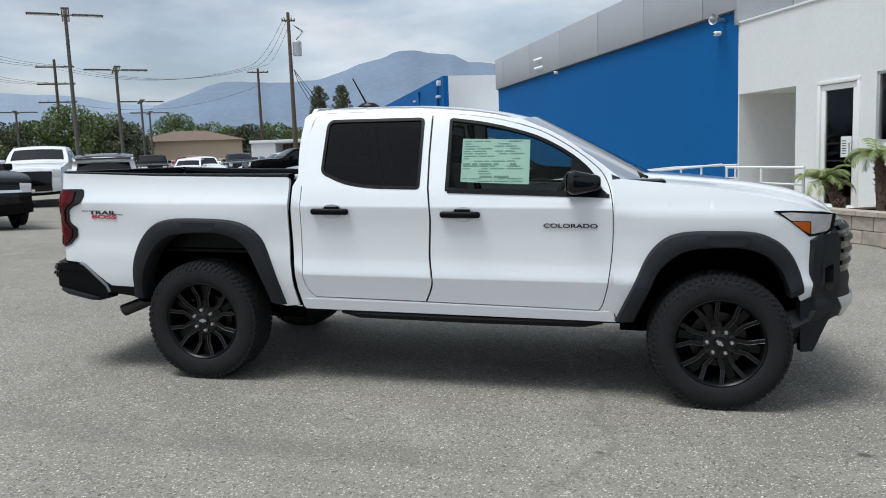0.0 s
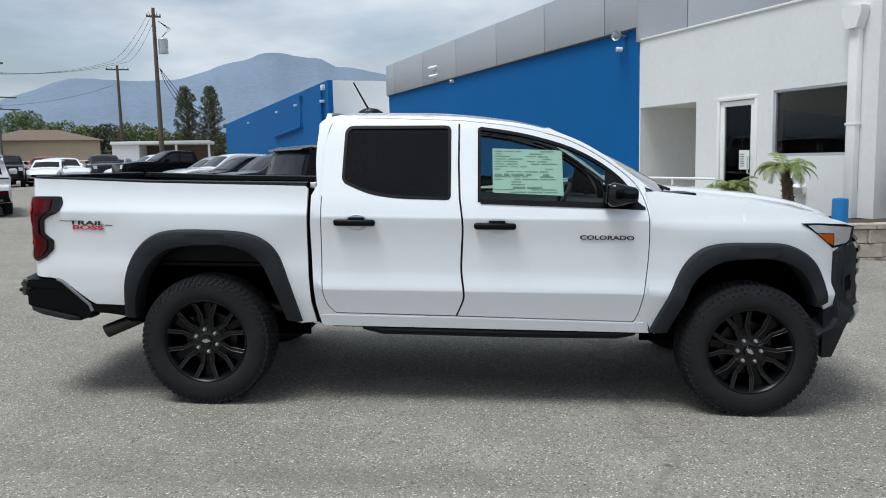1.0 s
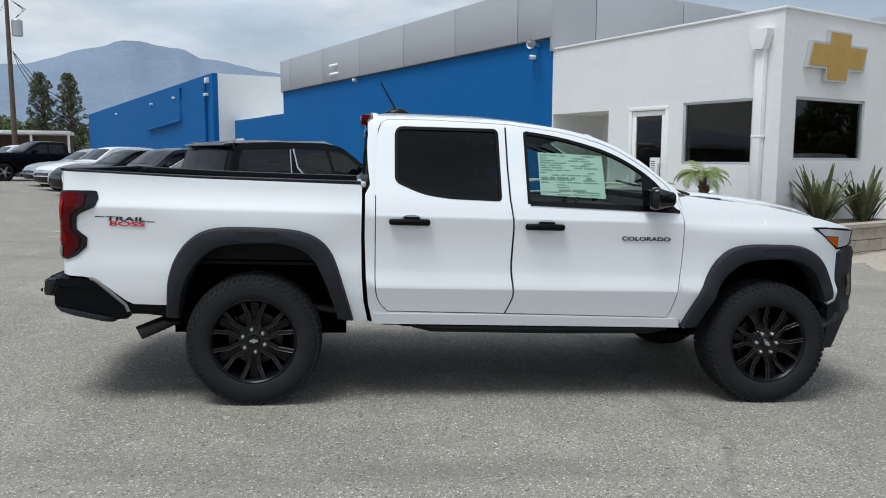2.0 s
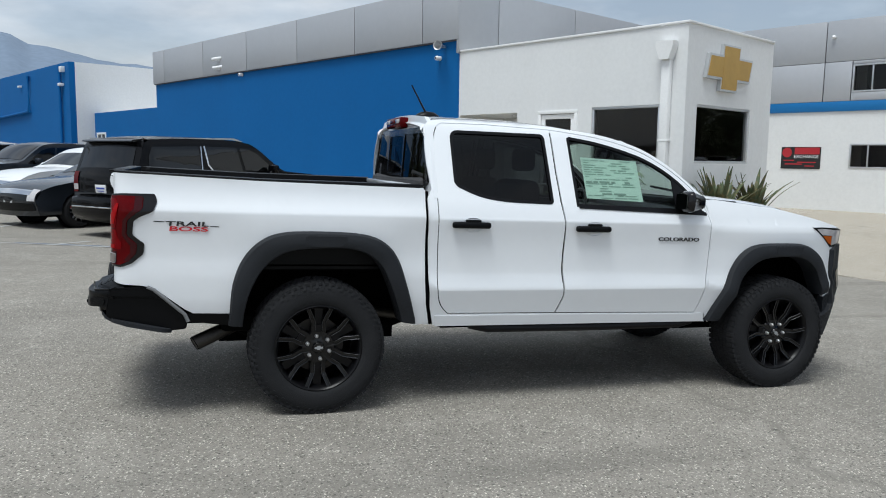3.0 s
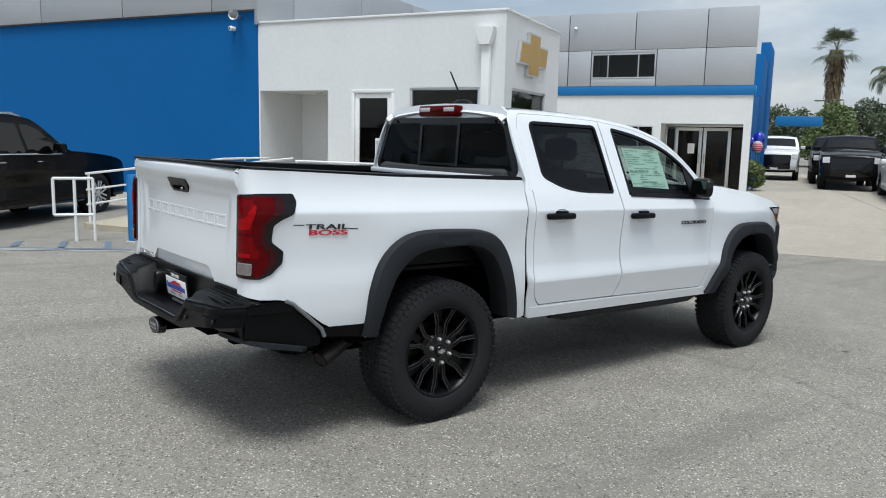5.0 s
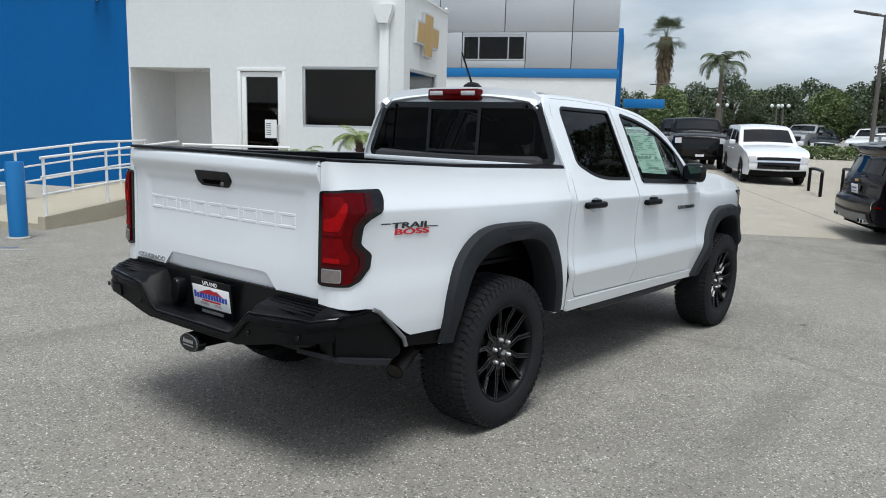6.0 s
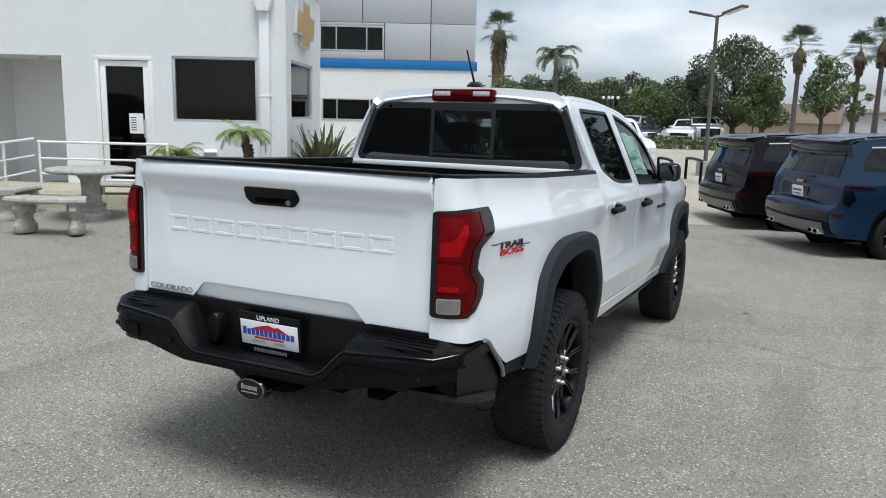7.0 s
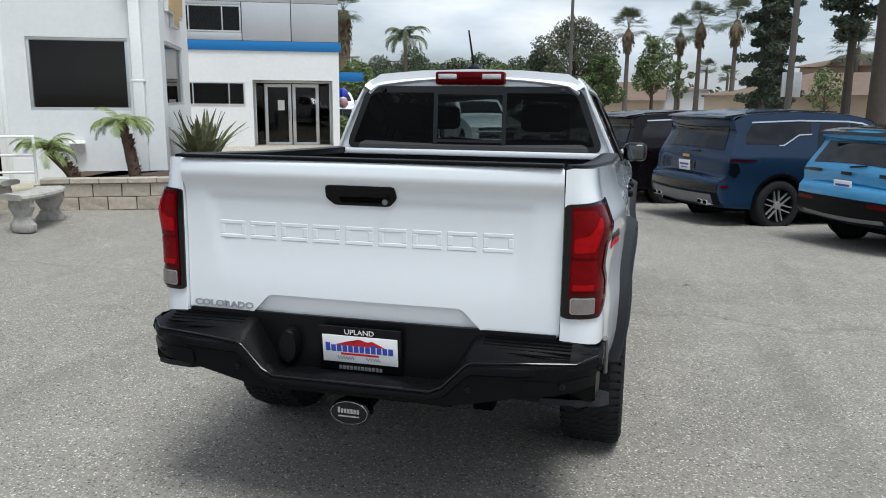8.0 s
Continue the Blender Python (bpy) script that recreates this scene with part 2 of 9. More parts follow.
M = {
    "asphalt": ground_mat("asphalt", (0.258, 0.238, 0.206), (0.198, 0.184, 0.160), (0.316, 0.293, 0.256), 130.0, True, 0.07, True),
    "concrete": ground_mat("concrete", (0.42, 0.37, 0.30), (0.35, 0.31, 0.25), (0.48, 0.43, 0.36), 300.0, True),
    "ramp": ground_mat("ramp", (0.47, 0.41, 0.31), (0.42, 0.37, 0.28), (0.52, 0.46, 0.36), 300.0, False),
    "white_paint": mat("white_paint", (0.78, 0.80, 0.82), 0.32, 0, 0.012, 1.5, 0, 60, 1.0),
    "stucco": mat("stucco", (0.75, 0.755, 0.75), 0.8, 0, 0.05, 0.8, 0.25, 90),
    "stucco_tan": mat("stucco_tan", (0.52, 0.41, 0.30), 0.85, 0, 0.06, 0.6, 0.2, 60),
    "blue_wall": mat("blue_wall", (0.0, 0.110, 0.335), 0.7, 0, 0.06, 0.5, 0.15, 70, spec=0.2),
    "blue_band": mat("blue_band", (0.004, 0.15, 0.40), 0.35, 0, 0.04, 0.7),
    "panel_grey": mat("panel_grey", (0.455, 0.465, 0.485), 0.42, 0.3, 0.03, 0.5, rand=0.03),
    "joint": mat("joint", (0.10, 0.10, 0.11), 0.8, 0, 0.1, 3),
    "alu": mat("alu", (0.62, 0.63, 0.64), 0.38, 0.8, 0.05, 3),
    "white_metal": mat("white_metal", (0.80, 0.80, 0.79), 0.45, 0, 0.05, 2, 0.1, 30),
    "black_trim": mat("black_trim", (0.0030, 0.0032, 0.0038), 0.36, 0, 0.15, 6, 0.15, 420, spec=0.12),
    "flare": mat("flare", (0.017, 0.019, 0.0225), 0.6, 0, 0.12, 5, 0.3, 500, spec=0.22),
    "gloss_black": mat("gloss_black", (0.0026, 0.0026, 0.0032), 0.16, 0, 0.1, 3, 0, 60, 0.25, spec=0.3),
    "satin_black": mat("satin_black", (0.004, 0.004, 0.0048), 0.32, 0, 0.12, 6, spec=0.2),
    "rubber": mat("rubber", (0.019, 0.0195, 0.021), 0.80, 0, 0.22, 9, 0.4, 220, spec=0.16),
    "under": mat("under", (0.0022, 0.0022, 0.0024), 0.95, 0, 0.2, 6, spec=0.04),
    "steel": mat("steel", (0.055, 0.051, 0.047), 0.5, 0.9, 0.2, 7),
    "chrome": mat("chrome", (0.75, 0.76, 0.78), 0.12, 1.0),
    "red_lens": mat("red_lens", (0.085, 0.0008, 0.002), 0.10, 0, 0.3, 22, 0.0, 60, 0.06, spec=0.08),
    "red_bright": mat("red_bright", (0.31, 0.003, 0.005), 0.12, 0, 0.25, 45, 0.0, 60, 0.06, spec=0.08),
    "red_mid": mat("red_mid", (0.145, 0.0012, 0.003), 0.14, 0, 0.3, 40, 0.0, 60, 0.06, spec=0.08),
    "red_smoke": mat("red_smoke", (0.035, 0.0008, 0.0025), 0.10, 0, 0.3, 20, 0.0, 60, 0.2, spec=0.2),
    "clear_lens": mat("clear_lens", (0.56, 0.54, 0.54), 0.12, 0.2, 0.2, 30, 0, 60, 0.7),
    "amber": mat("amber", (0.50, 0.10, 0.01), 0.12, 0, 0.08, 9, 0, 60, 1.0),
    "sticker": mat("sticker", (0.58, 0.74, 0.67), 0.6, 0, 0.03, 6),
    "ink": mat("ink", (0.27, 0.37, 0.33), 0.6),
    "decal_black": mat("decal_black", (0.015, 0.015, 0.016), 0.4),
    "decal_red": mat("decal_red", (0.55, 0.01, 0.02), 0.4),
    "decal_blue": mat("decal_blue", (0.03, 0.07, 0.40), 0.4),
    "badge_silver": mat("badge_silver", (0.42, 0.43, 0.45), 0.35, 0.7),
    "wheel_silver": mat("wheel_silver", (0.66, 0.67, 0.68), 0.34, 0.45),
    "mill_dull": mat("mill_dull", (0.065, 0.066, 0.07), 0.38, 0.7),
    "nut": mat("nut", (0.55, 0.55, 0.56), 0.30, 0.8),
    "mill": mat("mill", (0.20, 0.20, 0.21), 0.30, 0.8),
    # dark greenish tint stands in for trees reflected in the mirror
    "mirror": mat("mirror", (0.11, 0.125, 0.125), 0.03, 1.0),
    "reverse": mat("reverse", (0.19, 0.165, 0.155), 0.15, 0.1, 0.25, 40, 0, 60, 0.1),
    "skid": mat("skid", (0.19, 0.195, 0.20), 0.5, 0.3, 0.08, 4),
    "plate_white": mat("plate_white", (0.80, 0.80, 0.80), 0.4, 0, 0.03, 5),
    "seat": mat("seat", (0.028, 0.028, 0.030), 0.8, 0, 0.15, 8, 0.2, 200),
    "glass_clear": glass("glass_clear", (0.80, 0.92, 0.86), 0.0, 0.74, 1.28),
    "glass_tint": glass("glass_tint", (0.8, 0.88, 0.92), 0.0, 0.048, 1.38),
    "glass_back": glass("glass_back", (0.8, 0.88, 0.92), 0.0, 0.030, 1.20),
    "glass_slider": glass("glass_slider", (0.8, 0.9, 0.95), 0.0, 0.22, 1.20),
    "glass_win": glass("glass_win", (0.92, 0.88, 0.82), 0.0, 0.45),
    "glass_car": glass("glass_car", (0.8, 0.85, 0.9), 0.0, 0.10, 1.35),
    "gold": mat("gold", (0.55, 0.33, 0.08), 0.35, 0.5, 0.1, 5),
    "block": mat("block", (0.40, 0.345, 0.285), 0.95, 0, 0.26, 14, 1.0, 24, rand=0.10),
    "mortar": mat("mortar", (0.30, 0.27, 0.23), 0.95, 0, 0.15, 8, 0.4, 80),
    "cast_stone": mat("cast_stone", (0.40, 0.38, 0.34), 0.9, 0, 0.22, 5, 0.5, 60, hue=(0.28, 0.27, 0.25)),
    "soil": mat("soil", (0.07, 0.045, 0.03), 0.95, 0, 0.35, 9, 0.8, 40),
    "palm_trunk": mat("palm_trunk", (0.10, 0.062, 0.045), 0.95, 0, 0.4, 12, 0.9, 60),
    "tall_trunk": mat("tall_trunk", (0.15, 0.12, 0.10), 0.95, 0, 0.3, 6, 0.8, 30),
    "frond": mat("frond", (0.15, 0.21, 0.055), 0.55, 0, 0.3, 6, hue=(0.24, 0.25, 0.09)),
    "frond_dark": mat("frond_dark", (0.075, 0.10, 0.05), 0.6, 0, 0.35, 3, hue=(0.12, 0.125, 0.07)),
    "frond_dead": mat("frond_dead", (0.17, 0.125, 0.075), 0.9, 0, 0.3, 3),
    "yucca": mat("yucca", (0.075, 0.105, 0.05), 0.5, 0, 0.3, 6, hue=(0.20, 0.16, 0.07)),
    "leaf_a": mat("leaf_a", (0.10, 0.145, 0.045), 0.7, 0, 0.4, 1.5, hue=(0.15, 0.18, 0.07)),
    "leaf_b": mat("leaf_b", (0.070, 0.098, 0.048), 0.7, 0, 0.4, 1.5, hue=(0.10, 0.115, 0.065)),
    "leaf_c": mat("leaf_c", (0.072, 0.084, 0.040), 0.7, 0, 0.4, 1.5, hue=(0.105, 0.112, 0.060)),
    "leaf_d": mat("leaf_d", (0.038, 0.056, 0.034), 0.75, 0, 0.4, 1.5, hue=(0.055, 0.07, 0.045)),
    "leaf_p": mat("leaf_p", (0.075, 0.115, 0.035), 0.7, 0, 0.4, 1.5, hue=(0.11, 0.14, 0.055)),
    "bark_dark": mat("bark_dark", (0.055, 0.044, 0.036), 0.95, 0, 0.3, 5, 0.8, 25),
    "bark": mat("bark", (0.10, 0.075, 0.055), 0.95, 0, 0.3, 5, 0.8, 25),
    "pole_wood": mat("pole_wood", (0.11, 0.08, 0.06), 0.9, 0, 0.3, 4, 0.5, 30),
    "pole_metal": mat("pole_metal", (0.12, 0.11, 0.10), 0.6, 0.3, 0.15, 4),
    "wire": mat("wire", (0.03, 0.03, 0.03), 0.7),
    "roof_brown": mat("roof_brown", (0.17, 0.12, 0.09), 0.9, 0, 0.2, 2, 0.5, 12),
    # showroom dimness and the office panes' brown reflection put into these lining colours
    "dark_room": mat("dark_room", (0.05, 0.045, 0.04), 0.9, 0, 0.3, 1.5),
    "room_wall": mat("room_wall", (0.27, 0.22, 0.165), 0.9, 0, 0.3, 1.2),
    "stripe_white": mat("stripe_white", (0.40, 0.40, 0.39), 0.85, 0, 0.3, 8),
    "stripe_blue": mat("stripe_blue", (0.11, 0.155, 0.23), 0.85, 0, 0.3, 8, hue=(0.17, 0.18, 0.19)),
    # distance haze is mixed into both mountain colours
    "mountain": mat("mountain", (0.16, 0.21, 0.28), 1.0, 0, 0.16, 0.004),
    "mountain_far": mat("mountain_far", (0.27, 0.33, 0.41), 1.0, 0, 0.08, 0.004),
    "yellow": mat("yellow", (0.6, 0.42, 0.05), 0.5),
    "banner_red": mat("banner_red", (0.45, 0.02, 0.03), 0.5, 0, 0.1, 3),
    "balloon_blue": mat("balloon_blue", (0.01, 0.02, 0.40), 0.12, 0, 0.05, 3, 0, 60, 1.0),
    "balloon_red": mat("balloon_red", (0.5, 0.03, 0.05), 0.15, 0, 0.05, 3, 0, 60, 1.0),
    "flower": mat("flower", (0.75, 0.73, 0.68), 0.7, 0, 0.05, 3),
}


def paint(name, color, flake=0.0, coat=0.6, spec=0.4):
    return mat(name, color, 0.25, flake, 0.03, 2.0, 0, 60, coat, spec)


# ---- mesh tools ----
def finish(name, bm, material, smooth=True):
    mesh = bpy.data.meshes.new(name)
    bm.to_mesh(mesh)
    bm.free()
    if material:
        mesh.materials.append(material)
    if smooth:
        mesh.polygons.foreach_set("use_smooth", [True] * len(mesh.polygons))
        mesh.set_sharp_from_angle(angle=radians(35))
    return mesh


def part(name, bm, material, parent=None, label="", smooth=True):
    """Links a bmesh as one mesh object under a thing or a part."""
    ob = new(name, finish(name, bm, material, smooth))
    if parent:
        ob.parent = parent
    return tagged(ob, label)


def thing(name, label, category, group="", m=None, kind=""):
    ob = new(name)
    ob.empty_display_size = 0.1
    if m:
        ob.matrix_world = m
    return tagged(ob, label, category, group, kind)


def box(bm, lo, hi, bevel=0.0, m=None, segs=2):
    """A box from corner to corner, bevelled, added to bm."""
    lo, hi = Vector(lo), Vector(hi)
    r = bmesh.ops.create_cube(bm, size=1.0)
    vs = r["verts"]
    mm = Matrix.Translation((lo + hi) / 2) @ Matrix.Diagonal((*(hi - lo), 1))
    bmesh.ops.transform(bm, verts=vs, matrix=mm)
    if bevel:
        es = list({e for v in vs for e in v.link_edges})
        r2 = bmesh.ops.bevel(bm, geom=es, offset=bevel, segments=segs, affect="EDGES", profile=0.5)
        vs = list({v for f in r2["faces"] for v in f.verts} | {v for v in vs if v.is_valid})
    if m:
        bmesh.ops.transform(bm, verts=vs, matrix=m)
    return bm


def rod(bm, a, b, r, r2=None, n=12, caps=True):
    a, b = Vector(a), Vector(b)
    q = (b - a).to_track_quat("Z", "Y").to_matrix().to_4x4()
    bmesh.ops.create_cone(bm, cap_ends=caps, segments=n, radius1=r, radius2=r if r2 is None else r2, depth=(b - a).length,
                          matrix=Matrix.Translation((a + b) / 2) @ q)
    return bm


def tube(bm, pts, r, n=10):
    """A bent pipe along pts; r may be a number or one per point."""
    pts = [Vector(p) for p in pts]
    rings = []
    up = Vector((0.31, 0.17, 0.93))
    for i, p in enumerate(pts):
        t = (pts[min(i + 1, len(pts) - 1)] - pts[max(i - 1, 0)]).normalized()
        u = t.cross(up).normalized()
        v = t.cross(u)
        rr = r[i] if isinstance(r, (list, tuple)) else r
        rings.append([bm.verts.new(p + rr * (math.cos(k * math.tau / n) * u + math.sin(k * math.tau / n) * v)) for k in range(n)])
    for A, B in zip(rings, rings[1:]):
        for k in range(n):
            bm.faces.new((A[k], A[(k + 1) % n], B[(k + 1) % n], B[k]))
    bm.faces.new(rings[0])
    bm.faces.new(rings[-1][::-1])
    bmesh.ops.recalc_face_normals(bm, faces=bm.faces)
    return bm


def lathe(bm, prof, n=48, axis="Y", m=None, close=False):
    """Turns a profile of (radius, along) about an axis."""
    rings = []
    for r, h in prof:
        ring = []
        for k in range(n):
            a = k * math.tau / n
            c, s = r * math.cos(a), r * math.sin(a)
            p = {"Y": (c, h, s), "Z": (c, s, h), "X": (h, c, s)}[axis]
            ring.append(bm.verts.new(m @ Vector(p) if m else p))
        rings.append(ring)
    if close:
        rings.append(rings[0])
    for A, B in zip(rings, rings[1:]):
        for k in range(n):
            bm.faces.new((A[k], A[(k + 1) % n], B[(k + 1) % n], B[k]))
    return bm


def grid(bm, P, flip=False):
    """Quads through a table of points."""
    V = [[bm.verts.new(p) for p in row] for row in P]
    for i in range(len(V) - 1):
        for j in range(len(V[0]) - 1):
            q = (V[i][j], V[i + 1][j], V[i + 1][j + 1], V[i][j + 1])
            bm.faces.new(q[::-1] if flip else q)
    return V


def prism(bm, poly, a, b, m=None):
    """A polygon in (u, v) pushed from w=a to w=b: x=u, y=w, z=v."""
    A = [bm.verts.new((u, a, v)) for u, v in poly]
    B = [bm.verts.new((u, b, v)) for u, v in poly]
    f1, f2 = bm.faces.new(A), bm.faces.new(B[::-1])
    n = len(poly)
    for k in range(n):
        bm.faces.new((A[k], B[k], B[(k + 1) % n], A[(k + 1) % n]))
    bmesh.ops.triangulate(bm, faces=[f1, f2])
    bmesh.ops.recalc_face_normals(bm, faces=bm.faces)
    if m:
        bmesh.ops.transform(bm, verts=A + B, matrix=m)
    return bm


def curve_of(pts):
    """A smooth monotone curve y(x) through pts."""
    xs, ys = [float(p[0]) for p in pts], [float(p[1]) for p in pts]
    n = len(xs)
    h = [xs[i + 1] - xs[i] for i in range(n - 1)]
    s = [(ys[i + 1] - ys[i]) / h[i] for i in range(n - 1)]
    d = [s[0]] + [0 if s[i - 1] * s[i] <= 0 else 2 * s[i - 1] * s[i] / (s[i - 1] + s[i]) for i in range(1, n - 1)] + [s[-1]]

    def f(x):
        if x <= xs[0]:
            return ys[0]
        if x >= xs[-1]:
            return ys[-1]
        i = next(k for k in range(n - 1) if x <= xs[k + 1])
        t = (x - xs[i]) / h[i]
        return ((1 + 2 * t) * (1 - t) ** 2 * ys[i] + t * (1 - t) ** 2 * h[i] * d[i] + t * t * (3 - 2 * t) * ys[i + 1] + t * t * (t - 1) * h[i] * d[i + 1])
    return f


def rounded(poly, r=0.03, n=4):
    """A closed outline with its corners rounded; r may be one per corner."""
    out = []
    k = len(poly)
    for i in range(k):
        p0, p1, p2 = (Vector(poly[(i + o) % k]) for o in (-1, 0, 1))
        rr = r[i] if isinstance(r, (list, tuple)) else r
        a, b = p0 - p1, p2 - p1
        e = min(rr, 0.45 * a.length, 0.45 * b.length)
        if rr <= 0:
            out.append((p1.x, p1.y))
            continue
        a, b = p1 + a.normalized() * e, p1 + b.normalized() * e
        for j in range(n + 1):
            t = j / n
            q = (1 - t) ** 2 * a + 2 * t * (1 - t) * p1 + t * t * b
            out.append((q.x, q.y))
    return out


def smooth_line(pts, n=6, closed=False):
    """More points along a line, rounded through its corners."""
    P = [Vector(p) for p in pts]
    out = []
    k = len(P)
    for i in range(k if closed else k - 1):
        p0, p1, p2, p3 = ((P[(i + o) % k] if closed else P[min(max(i + o, 0), k - 1)]) for o in (-1, 0, 1, 2))
        for j in range(n):
            t = j / n
            out.append(0.5 * ((2 * p1) + (p2 - p0) * t + (2 * p0 - 5 * p1 + 4 * p2 - p3) * t * t + (3 * p1 - p0 - 3 * p2 + p3) * t ** 3))
    if not closed:
        out.append(P[-1])
    return [tuple(p) for p in out]


def within(poly, x, y):
    """Whether a point lies inside an outline."""
    inside = False
    for (x0, y0), (x1, y1) in zip(poly, [*poly[1:], poly[0]]):
        if (y0 > y) != (y1 > y) and x < x0 + (y - y0) * (x1 - x0) / (y1 - y0):
            inside = not inside
    return inside


def skin(name, outline, fmap, material, parent, holes=(), step=0.06, lip=0.02, label="", flip=1, cuts=()):
    """A sheet-metal panel or pane: an outline in (u, v), with holes, laid on the surface fmap(u, v), its edges turned in by lip."""
    bm = bmesh.new()
    pts, segs = [], []
    for lp in (list(outline), *[list(h) for h in holes]):
        n0 = len(pts)
        pts += [Vector((x, z)) for x, z in lp]
        segs += [(n0 + k, n0 + (k + 1) % len(lp)) for k in range(len(lp))]
    vo, _, fo, *_ = geometry.delaunay_2d_cdt(pts, segs, [], 0, 1e-5)
    vv = [bm.verts.new((p.x, 0, p.y)) for p in vo]
    for f in fo:
        c = (vo[f[0]] + vo[f[1]] + vo[f[2]]) / 3
        if within(outline, c.x, c.y) and not any(within(h, c.x, c.y) for h in holes):
            bm.faces.new([vv[i] for i in f])
    bmesh.ops.delete(bm, geom=[v for v in bm.verts if not v.link_faces], context="VERTS")
    us, vs = [p[0] for p in outline], [p[1] for p in outline]
    for lo, hi, ax in ((min(us), max(us), 0), (min(vs), max(vs), 2)):
        n = max(1, int((hi - lo) / step))
        for k in range(1, n):
            co = [0, 0, 0]
            co[ax] = lo + (hi - lo) * k / n
            bmesh.ops.bisect_plane(bm, geom=bm.verts[:] + bm.edges[:] + bm.faces[:], dist=1e-5, plane_co=co, plane_no=(1, 0, 0) if ax == 0 else (0, 0, 1))
    for v in cuts:
        bmesh.ops.bisect_plane(bm, geom=bm.verts[:] + bm.edges[:] + bm.faces[:], dist=1e-5, plane_co=(0, 0, v), plane_no=(0, 0, 1))
    for f in bm.faces:
        f.normal_update()
        if f.normal.y * flip > 0:
            f.normal_flip()
    rim = [list(e.verts) for e in bm.edges if len(e.link_faces) == 1]
    nor, e = {}, 0.003
    for v in list(bm.verts):
        u, w = v.co.x, v.co.z
        p = Vector(fmap(u, w))
        du = Vector(fmap(u + e, w)) - Vector(fmap(u - e, w))
        dw = Vector(fmap(u, w + e)) - Vector(fmap(u, w - e))
        n = du.cross(dw) * flip
        v.co = p
        nor[v] = n.normalized() if n.length > 1e-12 else Vector((0, -1, 0))
    if lip:
        for a, b in rim:
            q = [bm.verts.new(c) for c in (a.co, b.co, b.co - nor[b] * lip, a.co - nor[a] * lip)]
            f = bm.faces.new(q)
            f.normal_update()
            for v in q:
                nor[v] = f.normal.copy()
    normals = [tuple(nor[v]) for v in bm.verts]
    mesh = bpy.data.meshes.new(name)
    bm.to_mesh(mesh)
    bm.free()
    mesh.materials.append(material)
    mesh.polygons.foreach_set("use_smooth", [True] * len(mesh.polygons))
    mesh.normals_split_custom_set_from_vertices(normals)
    ob = new(name, mesh)
    ob.parent = parent
    return tagged(ob, label)


def again(ob, parent, m=None):
    """The same part once more, with its own pieces, under a parent."""
    made = new(ob.name.split(".")[0], ob.data)
    made.parent = parent
    made.matrix_basis = m if m else ob.matrix_basis
    for c in ob.children:
        again(c, made)
    return made


def ring(outline, d):
    """An outline drawn in by d towards its own middle, point by point along the inner normal."""
    k = len(outline)
    area = sum(outline[i][0] * outline[(i + 1) % k][1] - outline[(i + 1) % k][0] * outline[i][1] for i in range(k))
    s = 1 if area > 0 else -1
    out = []
    for i in range(k):
        p0, p1, p2 = (Vector(outline[(i + o) % k]) for o in (-1, 0, 1))
        a, b = (p1 - p0).normalized(), (p2 - p1).normalized()
        n = (Vector((-a.y, a.x)) + Vector((-b.y, b.x))) * s
        n = n / max(0.35, n.length_squared / 2) if n.length > 1e-6 else Vector((0, 0))
        out.append((p1.x + n.x * d, p1.y + n.y * d))
    return out


def lettering(name, text, size, material, parent, m, depth=0.003, label="", width=None, shear=0.0, bold=0.0):
    """Raised writing in the built-in font, as a mesh; m places its own x (along) and y (up)."""
    cu = bpy.data.curves.new(name, "FONT")
    cu.body, cu.size, cu.extrude, cu.align_x, cu.align_y, cu.shear, cu.offset = text, size, depth, "CENTER", "CENTER", shear, bold
    tmp = new(name, cu)
    bpy.context.view_layer.update()
    mesh = bpy.data.meshes.new_from_object(tmp.evaluated_get(bpy.context.evaluated_depsgraph_get()))
    bpy.data.objects.remove(tmp)
    if width:
        xs = [v.co.x for v in mesh.vertices]
        k = width / (max(xs) - min(xs))
        for v in mesh.vertices:
            v.co.x *= k
    mesh.materials.clear()
    mesh.materials.append(material)
    ob = new(name, mesh)
    if parent:
        ob.parent = parent
    ob.matrix_basis = m
    return tagged(ob, label)
# ---- ground ----
EDGE_P, EDGE_N = Vector((9.2, 4.0)), Vector((0.821, 0.571))


def beyond(x, y):
    """How far a place lies on the concrete side of the pavement's edge."""
    return (Vector((x, y)) - EDGE_P).dot(EDGE_N)


def zg(x, y):
    """Height of the ground: asphalt falls gently to a gutter, the concrete rises from it, and the ground swells towards the office."""
    u = beyond(x, y)
    s, w = (x - 5.386) * 0.42657 - (y - 12.44) * 0.90446, (x - 5.386) * 0.90446 + (y - 12.44) * 0.42657
    k = max(0.0, min(1.0, (w + 4.4) / 2.3)) * max(0.0, min(1.0, (s + 1.5) / 3.0)) * max(0.0, min(1.0, (9.5 - s) / 2.5)) * max(0.0, min(1.0, (8.0 - w) / 4.0))
    a, b = max(0.0, min(1.0, (y - 7.0) / 3.2)), max(0.0, min(1.0, (2.2 - x) / 2.4))
    return zg_plain(x, y, u) + 0.17 * k * k * (3 - 2 * k) - 0.12 * a * a * (3 - 2 * a) * b * b * (3 - 2 * b)


def zg_plain(x, y, u):
    if u <= 0:
        z = -0.0303 * max(x, -18.0)
        return max(z, -0.42) if x > 0 else z
    xe = min(max(x - u * EDGE_N.x, -18.0), 13.8)
    return min(-0.0303 * xe + 0.026 * u, 0.0)


def spread(n, near, far):
    k = math.asinh(far / near)
    return [near * math.sinh(k * (2 * i / n - 1)) for i in range(n + 1)]


